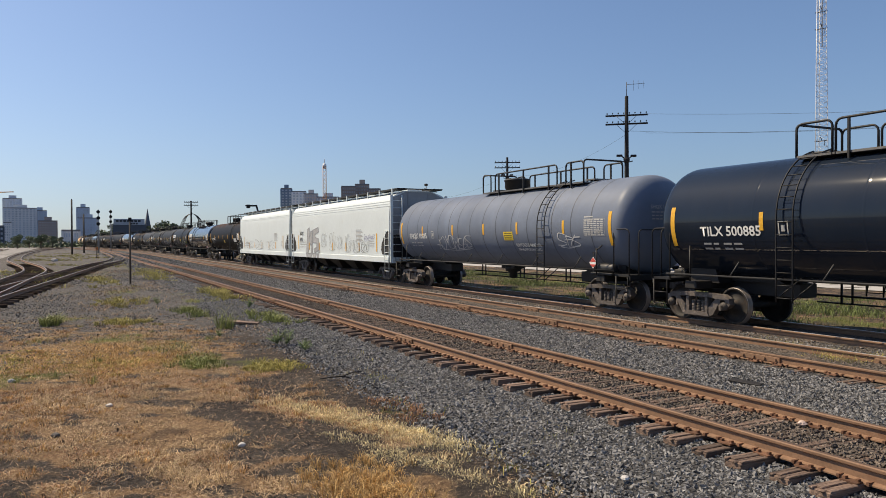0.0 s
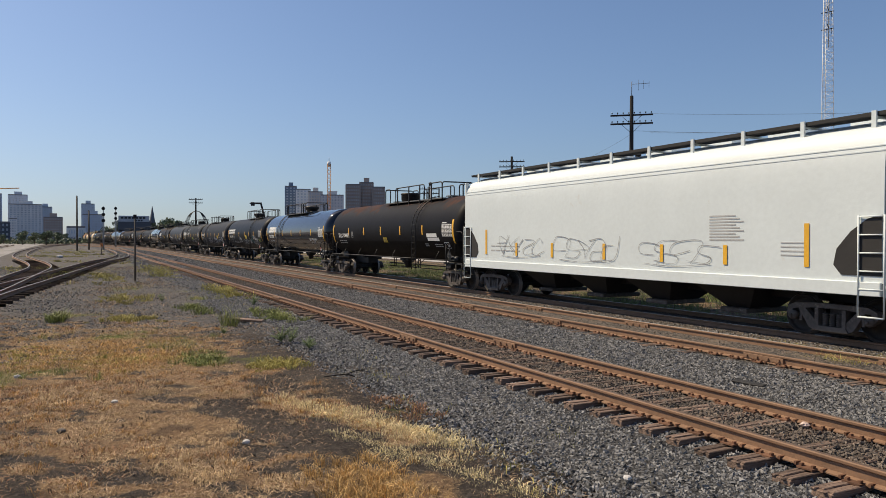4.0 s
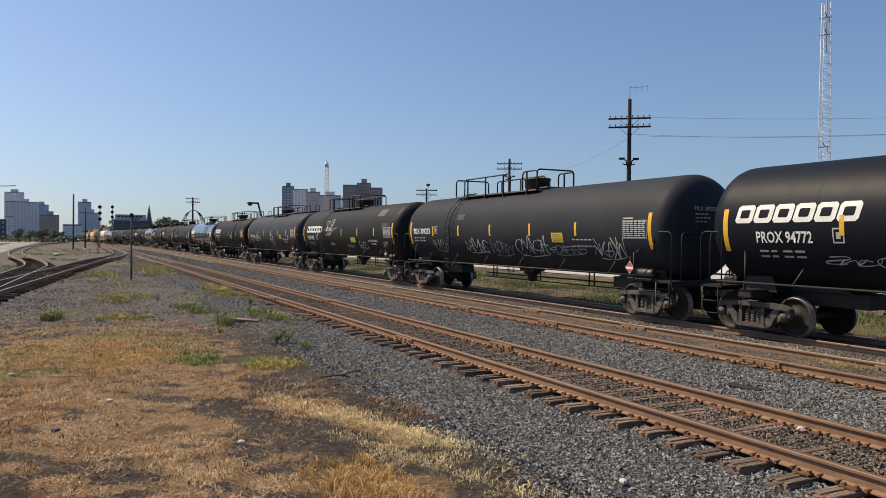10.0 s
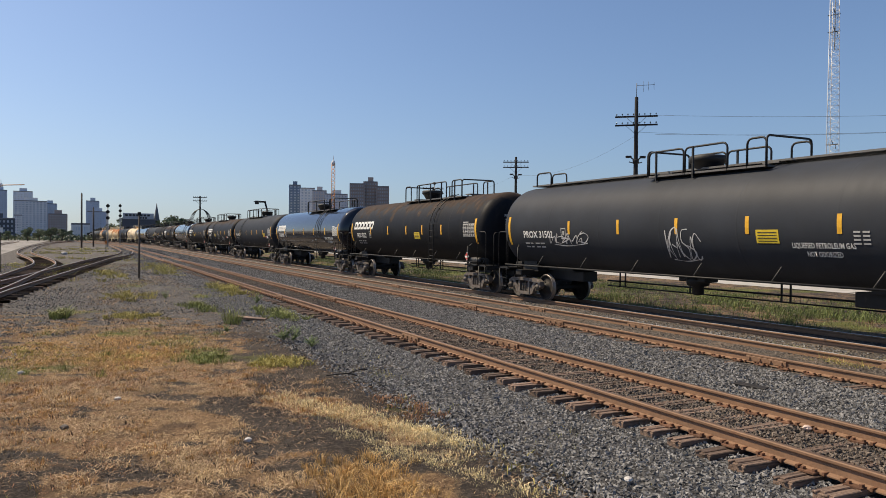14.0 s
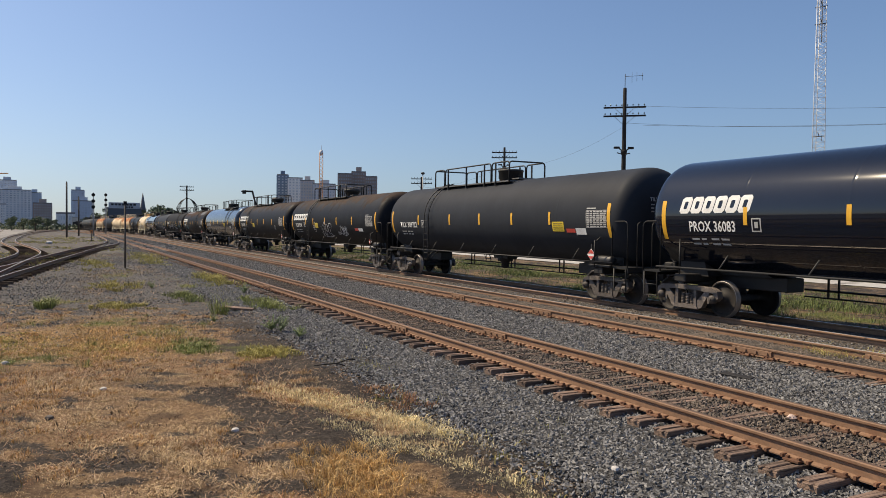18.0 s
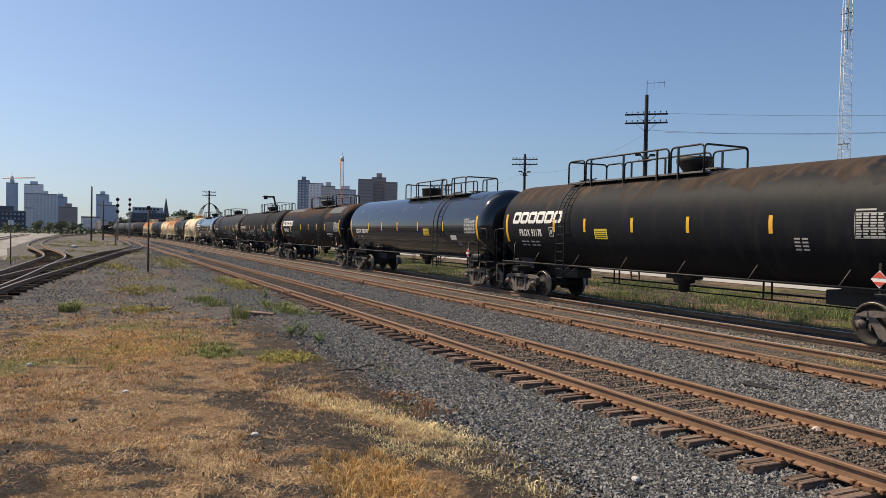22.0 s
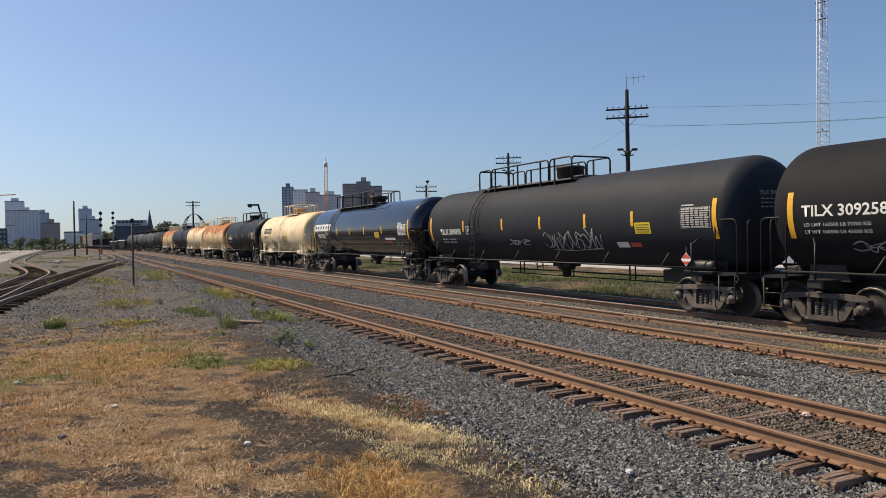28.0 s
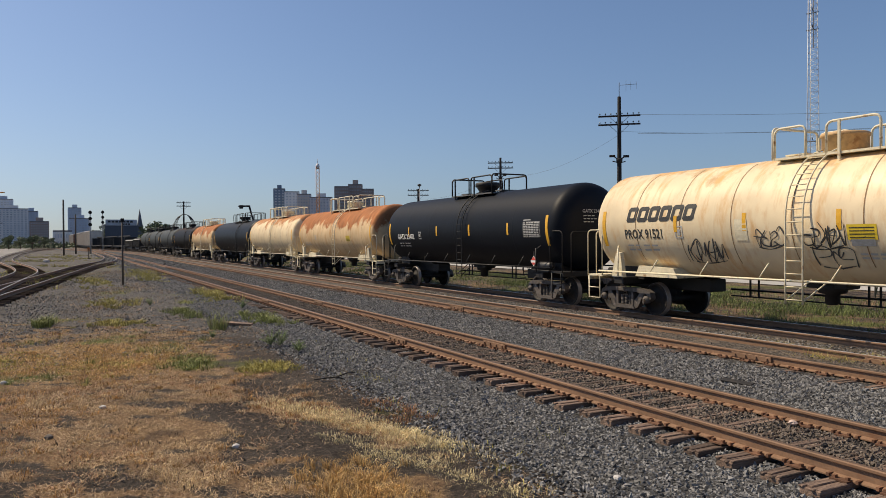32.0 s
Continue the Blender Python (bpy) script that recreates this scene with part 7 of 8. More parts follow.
cb = thing("concrete_block", "weathered concrete block in the grass", "concrete block", pose(-12.6, 22.3, 0.05, 0, 0, 14))
gpart("block", Geo().box(-0.75, 0.75, -0.35, 0.35, 0, 0.62, 0.03), M_CONC, cb)
gpart("lifting_loop", Geo().tube([(-0.2, 0, 0.6), (-0.15, 0, 0.72), (0.15, 0, 0.72), (0.2, 0, 0.6)], 0.015, 5), M_TRUCK, cb)


def parked_car(x, y, turn, paint, label):
    c = thing("parked_car", label, "car", pose(x, y, 0.13, 0, 0, turn), group="cars parked behind the line")
    gpart("body", Geo().prism([(-2.2, 0.35), (2.2, 0.35), (2.25, 0.75), (1.1, 0.92), (0.5, 1.42), (-1.3, 1.45), (-2.0, 0.98), (-2.25, 0.8)], -0.85, 0.85), paint, c)
    for s in (-1, 1):
        gpart("side_window", Geo().prism([(0.95, 0.95), (0.42, 1.35), (-1.2, 1.38), (-1.75, 0.98)], s * 0.852, s * 0.858), M_GLASSF, c)
        for wx in (-1.35, 1.4):
            w = gpart("wheel", Geo().lathe([(0.2, -0.1), (0.32, -0.1), (0.33, 0.0), (0.32, 0.1), (0.2, 0.1)], 18, "y", (wx, s * 0.80, 0.33)), M_UNDER, c)
            gpart("rim", Geo().lathe([(0.02, -0.02), (0.2, -0.02), (0.2, 0.02)], 12, "y", (wx, s * 0.90, 0.33)), M_GREYSTEEL, w)
    gpart("windscreen", Geo().add([(1.02, -0.7, 0.97), (1.02, 0.7, 0.97), (0.56, 0.62, 1.40), (0.56, -0.62, 1.40)], [(0, 1, 2, 3)]), M_GLASSF, c)
    for s in (-1, 1):
        gpart("headlight", Geo().box(2.18, 2.27, s * 0.65 - 0.15, s * 0.65 + 0.15, 0.6, 0.75, 0.02), M_WHITE, c)
    return c


M_CARW = mat("white_car_paint", (0.72, 0.73, 0.74), 0.3, 0, 5, 0.5, 0.05, None, 0.6, 0, None, 0, False, 0.5)
M_CARG = mat("silver_car_paint", (0.35, 0.37, 0.40), 0.3, 0.3, 5, 0.5, 0.05, None, 0.6, 0, None, 0, False, 0.5)
M_CARB = mat("blue_car_paint", (0.06, 0.10, 0.20), 0.3, 0.1, 5, 0.5, 0.05, None, 0.6, 0, None, 0, False, 0.5)
for x, y, r, m, l in ((-17.5, 36, 170, M_CARW, "white car"), (-24, 38, 5, M_CARG, "silver car"), (-31, 37, 178, M_CARW, "white car"), (-42, 39, 0, M_CARB, "blue car"), (-52, 41, 175, M_CARG, "silver car")):
    parked_car(x, y, r, m, l + " parked on the gravel lot")


# ---- trees and weeds ----
def leaf_cloud(rnd, lumps, per, size):
    pts = []
    for cx, cy, cz, rx, rz in lumps:
        for _ in range(per):
            d = Vector((rnd.gauss(0, 1), rnd.gauss(0, 1), rnd.gauss(0, 1))).normalized() * (rnd.random() ** 0.35)
            pts.append((cx + d.x * rx, cy + d.y * rx, cz + d.z * rz))
    v, t = [], []
    for p in pts:
        a = Vector((rnd.gauss(0, 1), rnd.gauss(0, 1), rnd.gauss(0, 1))).normalized()
        b = a.cross(Vector((rnd.gauss(0, 1), rnd.gauss(0, 1), rnd.gauss(0, 1)))).normalized()
        s = size * rnd.uniform(0.6, 1.4)
        o = len(v)
        q = Vector(p)
        v += [q - a * s, q + b * s * 0.6, q + a * s, q - b * s * 0.6]
        t += [(o, o + 1, o + 2), (o, o + 2, o + 3)]
    return v, t


M_LEAF = mat("green_leaves", (0.12, 0.15, 0.08), 0.6, 0, 3, 0.4, 0.3, None, 0.6, 0, None, 0.5, True)
M_BARK = mat("bark", (0.10, 0.075, 0.055), 0.9, 0, 8, 1, 0.3)


def tree(x, y, h, spread, seed, label):
    rnd = random.Random(seed)
    t = thing("tree", label, "tree", pose(x, y, 0), group="trees on the skyline")
    g = Geo().tube([(0, 0, -0.2), (0.1, 0, h * 0.3), (0, 0.15, h * 0.6)], spread * 0.06, 7)
    lumps = []
    for k in range(9):
        a, rr = rnd.uniform(0, 6.28), spread * rnd.uniform(0.15, 0.75)
        c = (rr * math.cos(a), rr * math.sin(a), h * rnd.uniform(0.38, 0.84))
        lumps.append((*c, spread * rnd.uniform(0.3, 0.5), h * rnd.uniform(0.10, 0.18)))
        g.tube([(0, 0, h * 0.3), (c[0] * 0.5, c[1] * 0.5, (h * 0.3 + c[2]) / 2), c], spread * 0.02, 5)
    gpart("trunk", g, M_BARK, t)
    part("crown", raw_mesh("crown", *leaf_cloud(rnd, lumps, 130, h * 0.045), M_LEAF), t)


rt = random.Random(4)
for az, d, el in ((2.3, 312, 1.1), (2.7, 308, 1.35), (3.1, 315, 1.1), (5.5, 260, 1.25), (6.05, 255, 1.65), (6.5, 250, 1.45), (7.0, 250, 0.9), (-3.3, 300, 0.5), (-2.6, 310, 0.42), (-1.9, 290, 0.62), (-1.2, 330, 0.45), (-4.4, 330, 0.4),
                  (-5.2, 300, 0.45), (-0.7, 400, 0.4), (1.3, 480, 0.6), (9.4, 230, 0.9), (-6.2, 320, 0.5), (-7.2, 310, 0.5)):
    x, y = bearing(az, d)
    h = height_at(el, d)
    tree(x, y, h, h * 0.55, int(az * 10) + 100, "leafy green tree far behind the yard")
hedge_v, hedge_t = leaf_cloud(random.Random(9), [(*bearing(-8 + k * 0.17, 345 + 8 * math.sin(k)), 0.9, 5, 1.2 + 0.6 * math.sin(k * 1.7)) for k in range(60)], 60, 0.5)
thing("scrub", "low green scrub along the far edge of the yard", "bushes", kind="stuff", data=raw_mesh("scrub", hedge_v, hedge_t, M_LEAF))


M_PALESTRAW = mat("pale_straw", (0.80, 0.63, 0.36), 0.8, 0, 2, 0.9, 0.35, None, 0.6, 0, None, 0.4, True)
M_STRAW = mat("straw_blades", (0.62, 0.45, 0.25), 0.8, 0, 2, 0.9, 0.5, (0.36, 0.20, 0.105), 0.54, 0, None, 0.28, True)
M_ORANGE = mat("orange_straw", (0.54, 0.31, 0.11), 0.8, 0, 2, 0.6, 0.35, None, 0.6, 0, None, 0.5, True)
M_AMBER = mat("amber_straw", (0.58, 0.37, 0.145), 0.8, 0, 2, 0.6, 0.4, None, 0.6, 0, None, 0.6, True)
M_THATCH = mat("flattened_thatch", (0.44, 0.30, 0.182), 0.85, 0, 2, 0.9, 0.5, (0.20, 0.125, 0.078), 0.52, 0, None, 0.28, True)
M_RUSTGRASS = mat("russet_grass", (0.36, 0.185, 0.095), 0.85, 0, 3, 0.7, 0.3, None, 0.6, 0, None, 0.5, True)
M_GREENGRASS = mat("green_grass", (0.235, 0.255, 0.075), 0.7, 0, 3, 0.7, 0.3, None, 0.6, 0, None, 0.5, True)
M_LITTER = mat("dark_dead_stalks", (0.075, 0.05, 0.035), 0.85, 0, 3, 0.7, 0.3, None, 0.6, 0, None, 0.5, True)
M_YELLOWGREEN = mat("yellow_green_grass", (0.41, 0.35, 0.10), 0.75, 0, 3, 0.7, 0.3, None, 0.6, 0, None, 0.5, True)
M_VERGE = mat("verge_green", (0.125, 0.162, 0.048), 0.7, 0, 3, 0.7, 0.3, None, 0.6, 0, None, 0.6, True)
M_WEED = mat("weed_leaves", (0.15, 0.205, 0.075), 0.65, 0, 3, 0.7, 0.25, None, 0.6, 0, None, 0.4, True)


class Chart:
    """A plan of values over a rectangle, looked up by place."""

    def __init__(self, fun, x0, x1, y0, y1, step):
        self.x0, self.y0, self.s = x0, y0, step
        self.nx, self.ny = int((x1 - x0) / step) + 1, int((y1 - y0) / step) + 1
        self.v = np.array([[fun(x0 + i * step, y0 + j * step) for j in range(self.ny)] for i in range(self.nx)])

    def at(self, x, y):
        i = np.clip(((x - self.x0) / self.s).astype(int), 0, self.nx - 1)
        j = np.clip(((y - self.y0) / self.s).astype(int), 0, self.ny - 1)
        return self.v[i, j]


GOLD = Chart(gold_cover, -30, -4, -16, 5, 0.2)
STRAW = Chart(straw_cover, -30, -4, -16, 5, 0.12)
GREEN = Chart(green_cover, -75, -4, -16, 8, 0.25)
RUSSET = Chart(lambda x, y: soft_noise(x, y, 0.5, 30.0), -30, -4, -16, 5, 0.2)
CLUMP = Chart(lambda x, y: soft_noise(x, y, 2.6, 11.0), -30, -4, -16, 5, 0.08)
VERGE = Chart(lambda x, y: soft_noise(x, y, 0.35, 21.0), -90, 0, 17, 28, 0.3)


def blade_field(name, label, n, xr, yr, power, chance, lift, reach, w, material, seed):
    """Many single blades: chance(x, y) keeps or drops a spot; lift and reach give their height and length on the ground."""
    rng = np.random.default_rng(seed)
    m = n * 4
    x = xr[1] - (xr[1] - xr[0]) * rng.random(m) ** power
    y = rng.uniform(yr[0], yr[1], m)
    ok = rng.random(m) < chance(x, y)
    x, y = x[ok][:n], y[ok][:n]
    n = len(x)
    z = np.where(y > 17, 0.10 * np.clip((y - 17) / 3, 0, 1), 0.0)
    h = rng.uniform(*lift, n)
    ln = rng.uniform(*reach, n)
    a, b = rng.uniform(0, 2 * np.pi, n), rng.uniform(0, 2 * np.pi, n)
    ww = w * rng.uniform(0.6, 1.4, n) / 2
    dx, dy, wx, wy = np.cos(a) * ln, np.sin(a) * ln, np.cos(b) * ww, np.sin(b) * ww
    v = np.zeros((n, 5, 3))
    v[:, 0] = np.stack([x - wx, y - wy, z - 0.02], 1)
    v[:, 1] = np.stack([x + wx, y + wy, z - 0.02], 1)
    v[:, 2] = np.stack([x + dx * 0.45 + wx, y + dy * 0.45 + wy, z + h * 0.75], 1)
    v[:, 3] = np.stack([x + dx * 0.45 - wx, y + dy * 0.45 - wy, z + h * 0.75], 1)
    v[:, 4] = np.stack([x + dx, y + dy, z + h], 1)
    t = np.array([(0, 1, 2), (0, 2, 3), (3, 2, 4)])[None] + (np.arange(n) * 5)[:, None, None]
    return thing(name, label, "grass", kind="stuff", data=raw_mesh(name, v.reshape(-1, 3), t.reshape(-1, 3), material))


def c_straw(x, y):
    return np.clip(STRAW.at(x, y) * 1.2 - 0.2, 0, 1) * np.clip(0.55 + 1.6 * CLUMP.at(x, y), 0.06, 1)


NEAR_X, NEAR_Y = (-27, -4.4), (-12, 4.3)
blade_field("dry_grass", "flattened brown thatch over the soil", 150000, NEAR_X, NEAR_Y, 1.6, lambda x, y: np.clip(STRAW.at(x, y) * 1.3 - 0.05, 0.25, 1), (0.004, 0.022), (0.05, 0.19), 0.0075, M_THATCH, 1)
blade_field("dry_grass", "scorched straw-coloured grass in loose tufts", 140000, NEAR_X, NEAR_Y, 1.6, c_straw, (0.008, 0.035), (0.04, 0.14), 0.0055, M_STRAW, 2)
blade_field("dry_grass", "ochre-yellow dead grass in a broad patch", 13000, (-21, -13.5), (-2.4, 3.2), 1.0, lambda x, y: GOLD.at(x, y), (0.015, 0.06), (0.03, 0.11), 0.008, M_AMBER, 7)
blade_field("dry_grass", "russet dead grass in matted tufts", 45000, NEAR_X, NEAR_Y, 1.6, lambda x, y: (RUSSET.at(x, y) > 0.02) * np.clip(STRAW.at(x, y) * 1.1, 0, 1), (0.008, 0.045), (0.04, 0.13), 0.007, M_RUSTGRASS, 3)
blade_field("green_grass", "sparse green grass among the dry tufts", 12000, (-60, -5), (-9, 5.6), 1.4, lambda x, y: np.clip(GREEN.at(x, y) * 1.3 - 0.3, 0, 1), (0.03, 0.12), (0.02, 0.10), 0.008, M_YELLOWGREEN, 4)
SPARSE = Chart(lambda x, y: soft_noise(x, y, 0.22, 40.0) + 0.6 * soft_noise(x, y, 0.9, 44.0), -75, -16, -16, 6, 0.3)
blade_field("dry_grass", "thin dry grass on the gravelly soil farther off", 16000, (-70, -18), (-14, 4.8), 1.2, lambda x, y: np.clip(SPARSE.at(x, y) * 1.6 + 0.08, 0.02, 1), (0.02, 0.10), (0.06, 0.26), 0.014, M_THATCH, 8)
blade_field("verge_grass", "green weeds on the verge beyond the train", 70000, (-85, -1), (17.25, 26.5), 1.3, lambda x, y: np.clip((VERGE.at(x, y) + 0.05) * 4, 0, 1), (0.04, 0.20), (0.04, 0.14), 0.011, M_VERGE, 5)
blade_field("verge_grass", "dry yellowish grass on the verge", 15000, (-80, -1), (17.9, 28.5), 1.3, lambda x, y: np.clip((0.04 - VERGE.at(x, y)) * 5, 0.05, 1), (0.03, 0.17), (0.05, 0.2), 0.010, M_VERGE, 6)


def tuft_field(name, label, n, per, xr, yr, power, chance, lift, radius, w, material, seed):
    """Bunches of blades that lean out from their roots."""
    rng = np.random.default_rng(seed)
    m = n * 4
    x = xr[1] - (xr[1] - xr[0]) * rng.random(m) ** power
    y = rng.uniform(yr[0], yr[1], m)
    ok = rng.random(m) < chance(x, y)
    x, y = x[ok][:n], y[ok][:n]
    n = len(x) * per
    size = np.repeat(rng.uniform(0.55, 1.3, len(x)), per)
    x, y = np.repeat(x, per), np.repeat(y, per)
    a = rng.uniform(0, 2 * np.pi, n)
    rr = radius * size * np.sqrt(rng.random(n))
    x0, y0 = x + rr * np.cos(a), y + rr * np.sin(a)
    a = a + rng.normal(0, 0.5, n)
    h = rng.uniform(*lift, n) * size
    ln = h * rng.uniform(0.25, 1.4, n)
    b = rng.uniform(0, 2 * np.pi, n)
    ww = w * rng.uniform(0.6, 1.3, n) / 2
    dx, dy, wx, wy = np.cos(a) * ln, np.sin(a) * ln, np.cos(b) * ww, np.sin(b) * ww
    v = np.zeros((n, 5, 3))
    v[:, 0] = np.stack([x0 - wx, y0 - wy, 0 * h - 0.02], 1)
    v[:, 1] = np.stack([x0 + wx, y0 + wy, 0 * h - 0.02], 1)
    v[:, 2] = np.stack([x0 + dx * 0.3 + wx, y0 + dy * 0.3 + wy, h * 0.65], 1)
    v[:, 3] = np.stack([x0 + dx * 0.3 - wx, y0 + dy * 0.3 - wy, h * 0.65], 1)
    v[:, 4] = np.stack([x0 + dx, y0 + dy, h * rng.uniform(0.75, 1.0, n)], 1)
    t = np.array([(0, 1, 2), (0, 2, 3), (3, 2, 4)])[None] + (np.arange(n) * 5)[:, None, None]
    return thing(name, label, "grass", kind="stuff", data=raw_mesh(name, v.reshape(-1, 3), t.reshape(-1, 3), material))


tuft_field("dry_grass", "straw-coloured tufts leaning over the mat", 2600, 16, NEAR_X, NEAR_Y, 1.5, c_straw, (0.02, 0.06), 0.09, 0.0065, M_STRAW, 21)
tuft_field("dry_grass", "orange-brown dead tufts", 1500, 22, NEAR_X, NEAR_Y, 1.5, lambda x, y: (RUSSET.at(x, y) > -0.05) * np.clip(STRAW.at(x, y) * 1.2 - 0.2, 0, 1), (0.025, 0.075), 0.07, 0.006, M_ORANGE, 22)
tuft_field("dry_grass", "short dark dead stubble among the straw", 900, 9, NEAR_X, NEAR_Y, 1.5, lambda x, y: np.clip(STRAW.at(x, y) + 0.2, 0.1, 1), (0.03, 0.085), 0.10, 0.007, M_LITTER, 27)
tuft_field("green_grass", "green tufts sprouting in the dry grass", 160, 26, (-34, -6), (-10, 5.2), 1.2, lambda x, y: np.clip(GREEN.at(x, y) * 1.6 - 0.5, 0, 1), (0.06, 0.17), 0.09, 0.008, M_GREENGRASS, 23)
tuft_field("dry_grass", "upright clump of orange straw", 150, 26, (-7.7, -5.9), (1.9, 3.3), 1.0, lambda x, y: np.exp(-(((x + 6.8) / 0.6) ** 2 + ((y - 2.5) / 0.4) ** 2)), (0.06, 0.15), 0.05, 0.005, M_AMBER, 24)
tuft_field("dry_grass", "pale straw lying along the edge of the bare soil", 700, 24, (-11.4, -6.9), (2.3, 4.4), 1.0, lambda x, y: np.exp(-(((x + 9.2) / 1.35) ** 2 + ((y - 3.43 - 0.36 * (x + 9.2)) / 0.22) ** 2)), (0.02, 0.07), 0.12, 0.007, M_PALESTRAW, 25)

for k, (gx, gy, h) in enumerate(((-10.65, 13.55, 0.30), (-9.7, 13.35, 0.26), (-9.0, 12.8, 0.30), (-8.2, 13.7, 0.28), (-11.3, 13.9, 0.2), (-7.4, 13.0, 0.3), (-12.3, 13.5, 0.2))):
    tuft_field("green_grass", "thin olive grass tuft between the main lines", 16, 22, (gx - 0.45, gx + 0.45), (gy - 0.2, gy + 0.2), 1.0, lambda x, y: 0 * x + 1, (h * 0.5, h), 0.09, 0.007, M_YELLOWGREEN, 90 + k)
tuft_field("dry_grass", "pale straw strewn along the foot of the ballast", 330, 24, (-9.0, -5.2), (2.5, 4.3), 1.0, lambda x, y: np.exp(-(((x + 7.2) / 1.2) ** 2 + ((y - 3.38 - 0.3 * (x + 7.2)) / 0.18) ** 2)), (0.02, 0.06), 0.12, 0.007, M_PALESTRAW, 28)
tuft_field("dry_grass", "small russet weeds at the edge of the ballast", 26, 20, (-10.3, -8.9), (3.95, 4.5), 1.0, lambda x, y: 0 * x + 1, (0.04, 0.10), 0.09, 0.008, M_RUSTGRASS, 29)
# green and yellow patches: place, half widths, tufts, height, material
for k, (gx, gy, rx, ry, n, h, gm, words) in enumerate((
        (-24.0, 1.35, 0.7, 0.6, 95, 0.13, M_YELLOWGREEN, "bright yellow-green grass patch on the gravel"), (-14.0, 3.37, 0.45, 0.38, 110, 0.10, M_YELLOWGREEN, "yellowing grass patch beside the ballast"),
        (-15.2, 2.25, 0.7, 0.38, 70, 0.11, M_GREENGRASS, "green grass patch in the dry grass"), (-16.2, 0.7, 1.1, 0.9, 110, 0.06, M_YELLOWGREEN, "thin yellow-green grass in the straw"),
        (-17.2, -0.9, 1.3, 0.7, 80, 0.06, M_YELLOWGREEN, "thin yellow-green grass in the straw"), (-24.2, -0.55, 0.28, 0.24, 22, 0.34, M_GREENGRASS, "upright green grass tuft on the gravel"),
        (-20.9, 3.85, 0.16, 0.16, 12, 0.62, M_GREENGRASS, "tall upright green grass tuft in the gravel"), (-22.8, 5.5, 1.5, 0.35, 95, 0.22, M_GREENGRASS, "green grass growing along the siding rail"),
        (-33.5, 5.9, 3.2, 0.4, 75, 0.26, M_YELLOWGREEN, "green grass growing along the siding rail"), (-56.0, 5.2, 8.0, 0.7, 100, 0.28, M_YELLOWGREEN, "green grass growing along the siding rail"),
        (-49.0, 1.6, 3.0, 0.7, 70, 0.2, M_YELLOWGREEN, "yellow-green grass near the marker post"), (-26.0, 3.6, 1.2, 0.4, 40, 0.2, M_GREENGRASS, "sparse green grass in the gravel"),
        (-31.5, 1.6, 1.6, 0.7, 50, 0.18, M_YELLOWGREEN, "sparse yellow-green grass on the gravel"))):
    tuft_field("green_grass", words, n, 24, (gx - 2.2 * rx, gx + 2.2 * rx), (gy - 2.2 * ry, gy + 2.2 * ry), 1.0, lambda x, y: np.exp(-(((x - gx) / rx) ** 2 + ((y - gy) / ry) ** 2)), (h * 0.4, h), 0.07 + 0.05 * rx, 0.007 + 0.0004 * abs(gx), gm, 60 + k)

YARD = Chart(lambda x, y: soft_noise(x, y, 0.10, 51.0) + 0.4 * soft_noise(x, y, 0.5, 52.0) + 0.5 * math.exp(-(((x + 132) / 16) ** 2 + (y / 2.5) ** 2)), -170, -40, -7, 7, 0.8)
tuft_field("green_grass", "scrubby green tufts in the yard", 380, 14, (-165, -40), (-6.5, 5.5), 0.9, lambda x, y: np.clip(YARD.at(x, y) * 3 - 0.2, 0, 1), (0.08, 0.25), 0.3, 0.035, M_YELLOWGREEN, 26)


def weed(x, y, h, seed, label="green weed growing out of the gravel"):
    rnd = random.Random(seed)
    w = thing("weed", label, "weed", pose(x, y, 0.03), group="weeds beside the siding")
    g = Geo()
    v, t = [], []
    for k in range(22):
        a = rnd.uniform(0, 6.28)
        tip = Vector((math.cos(a) * h * rnd.uniform(0.1, 0.75), math.sin(a) * h * rnd.uniform(0.1, 0.75), h * rnd.uniform(0.35, 1.0)))
        g.tube([(0, 0, 0), tip * 0.5 + Vector((0, 0, h * 0.08)), tip], 0.004, 4)
        for j in range(30):
            p = tip * rnd.uniform(0.25, 1.0)
            d = Vector((rnd.gauss(0, 1), rnd.gauss(0, 1), rnd.gauss(0.3, 0.6))).normalized() * h * 0.12
            s = d.cross(Vector((0, 0, 1))).normalized() * h * 0.02
            o = len(v)
            v += [p, p + d * 0.5 + s, p + d, p + d * 0.5 - s]
            t += [(o, o + 1, o + 2), (o, o + 2, o + 3)]
    gpart("stalk", g, M_WEED, w)["kind"] = "stuff"
    part("foliage", raw_mesh("foliage", v, t, M_WEED), w)


for i, (x, y, h) in enumerate(((-16.97, 4.25, 0.42), (-16.8, 4.42, 0.36), (-15.7, 4.55, 0.26), (-16.0, 4.65, 0.2), (-26.8, 5.7, 0.4), (-19.0, 3.3, 0.2), (-30.0, 2.9, 0.3))):
    weed(x, y, h, i)

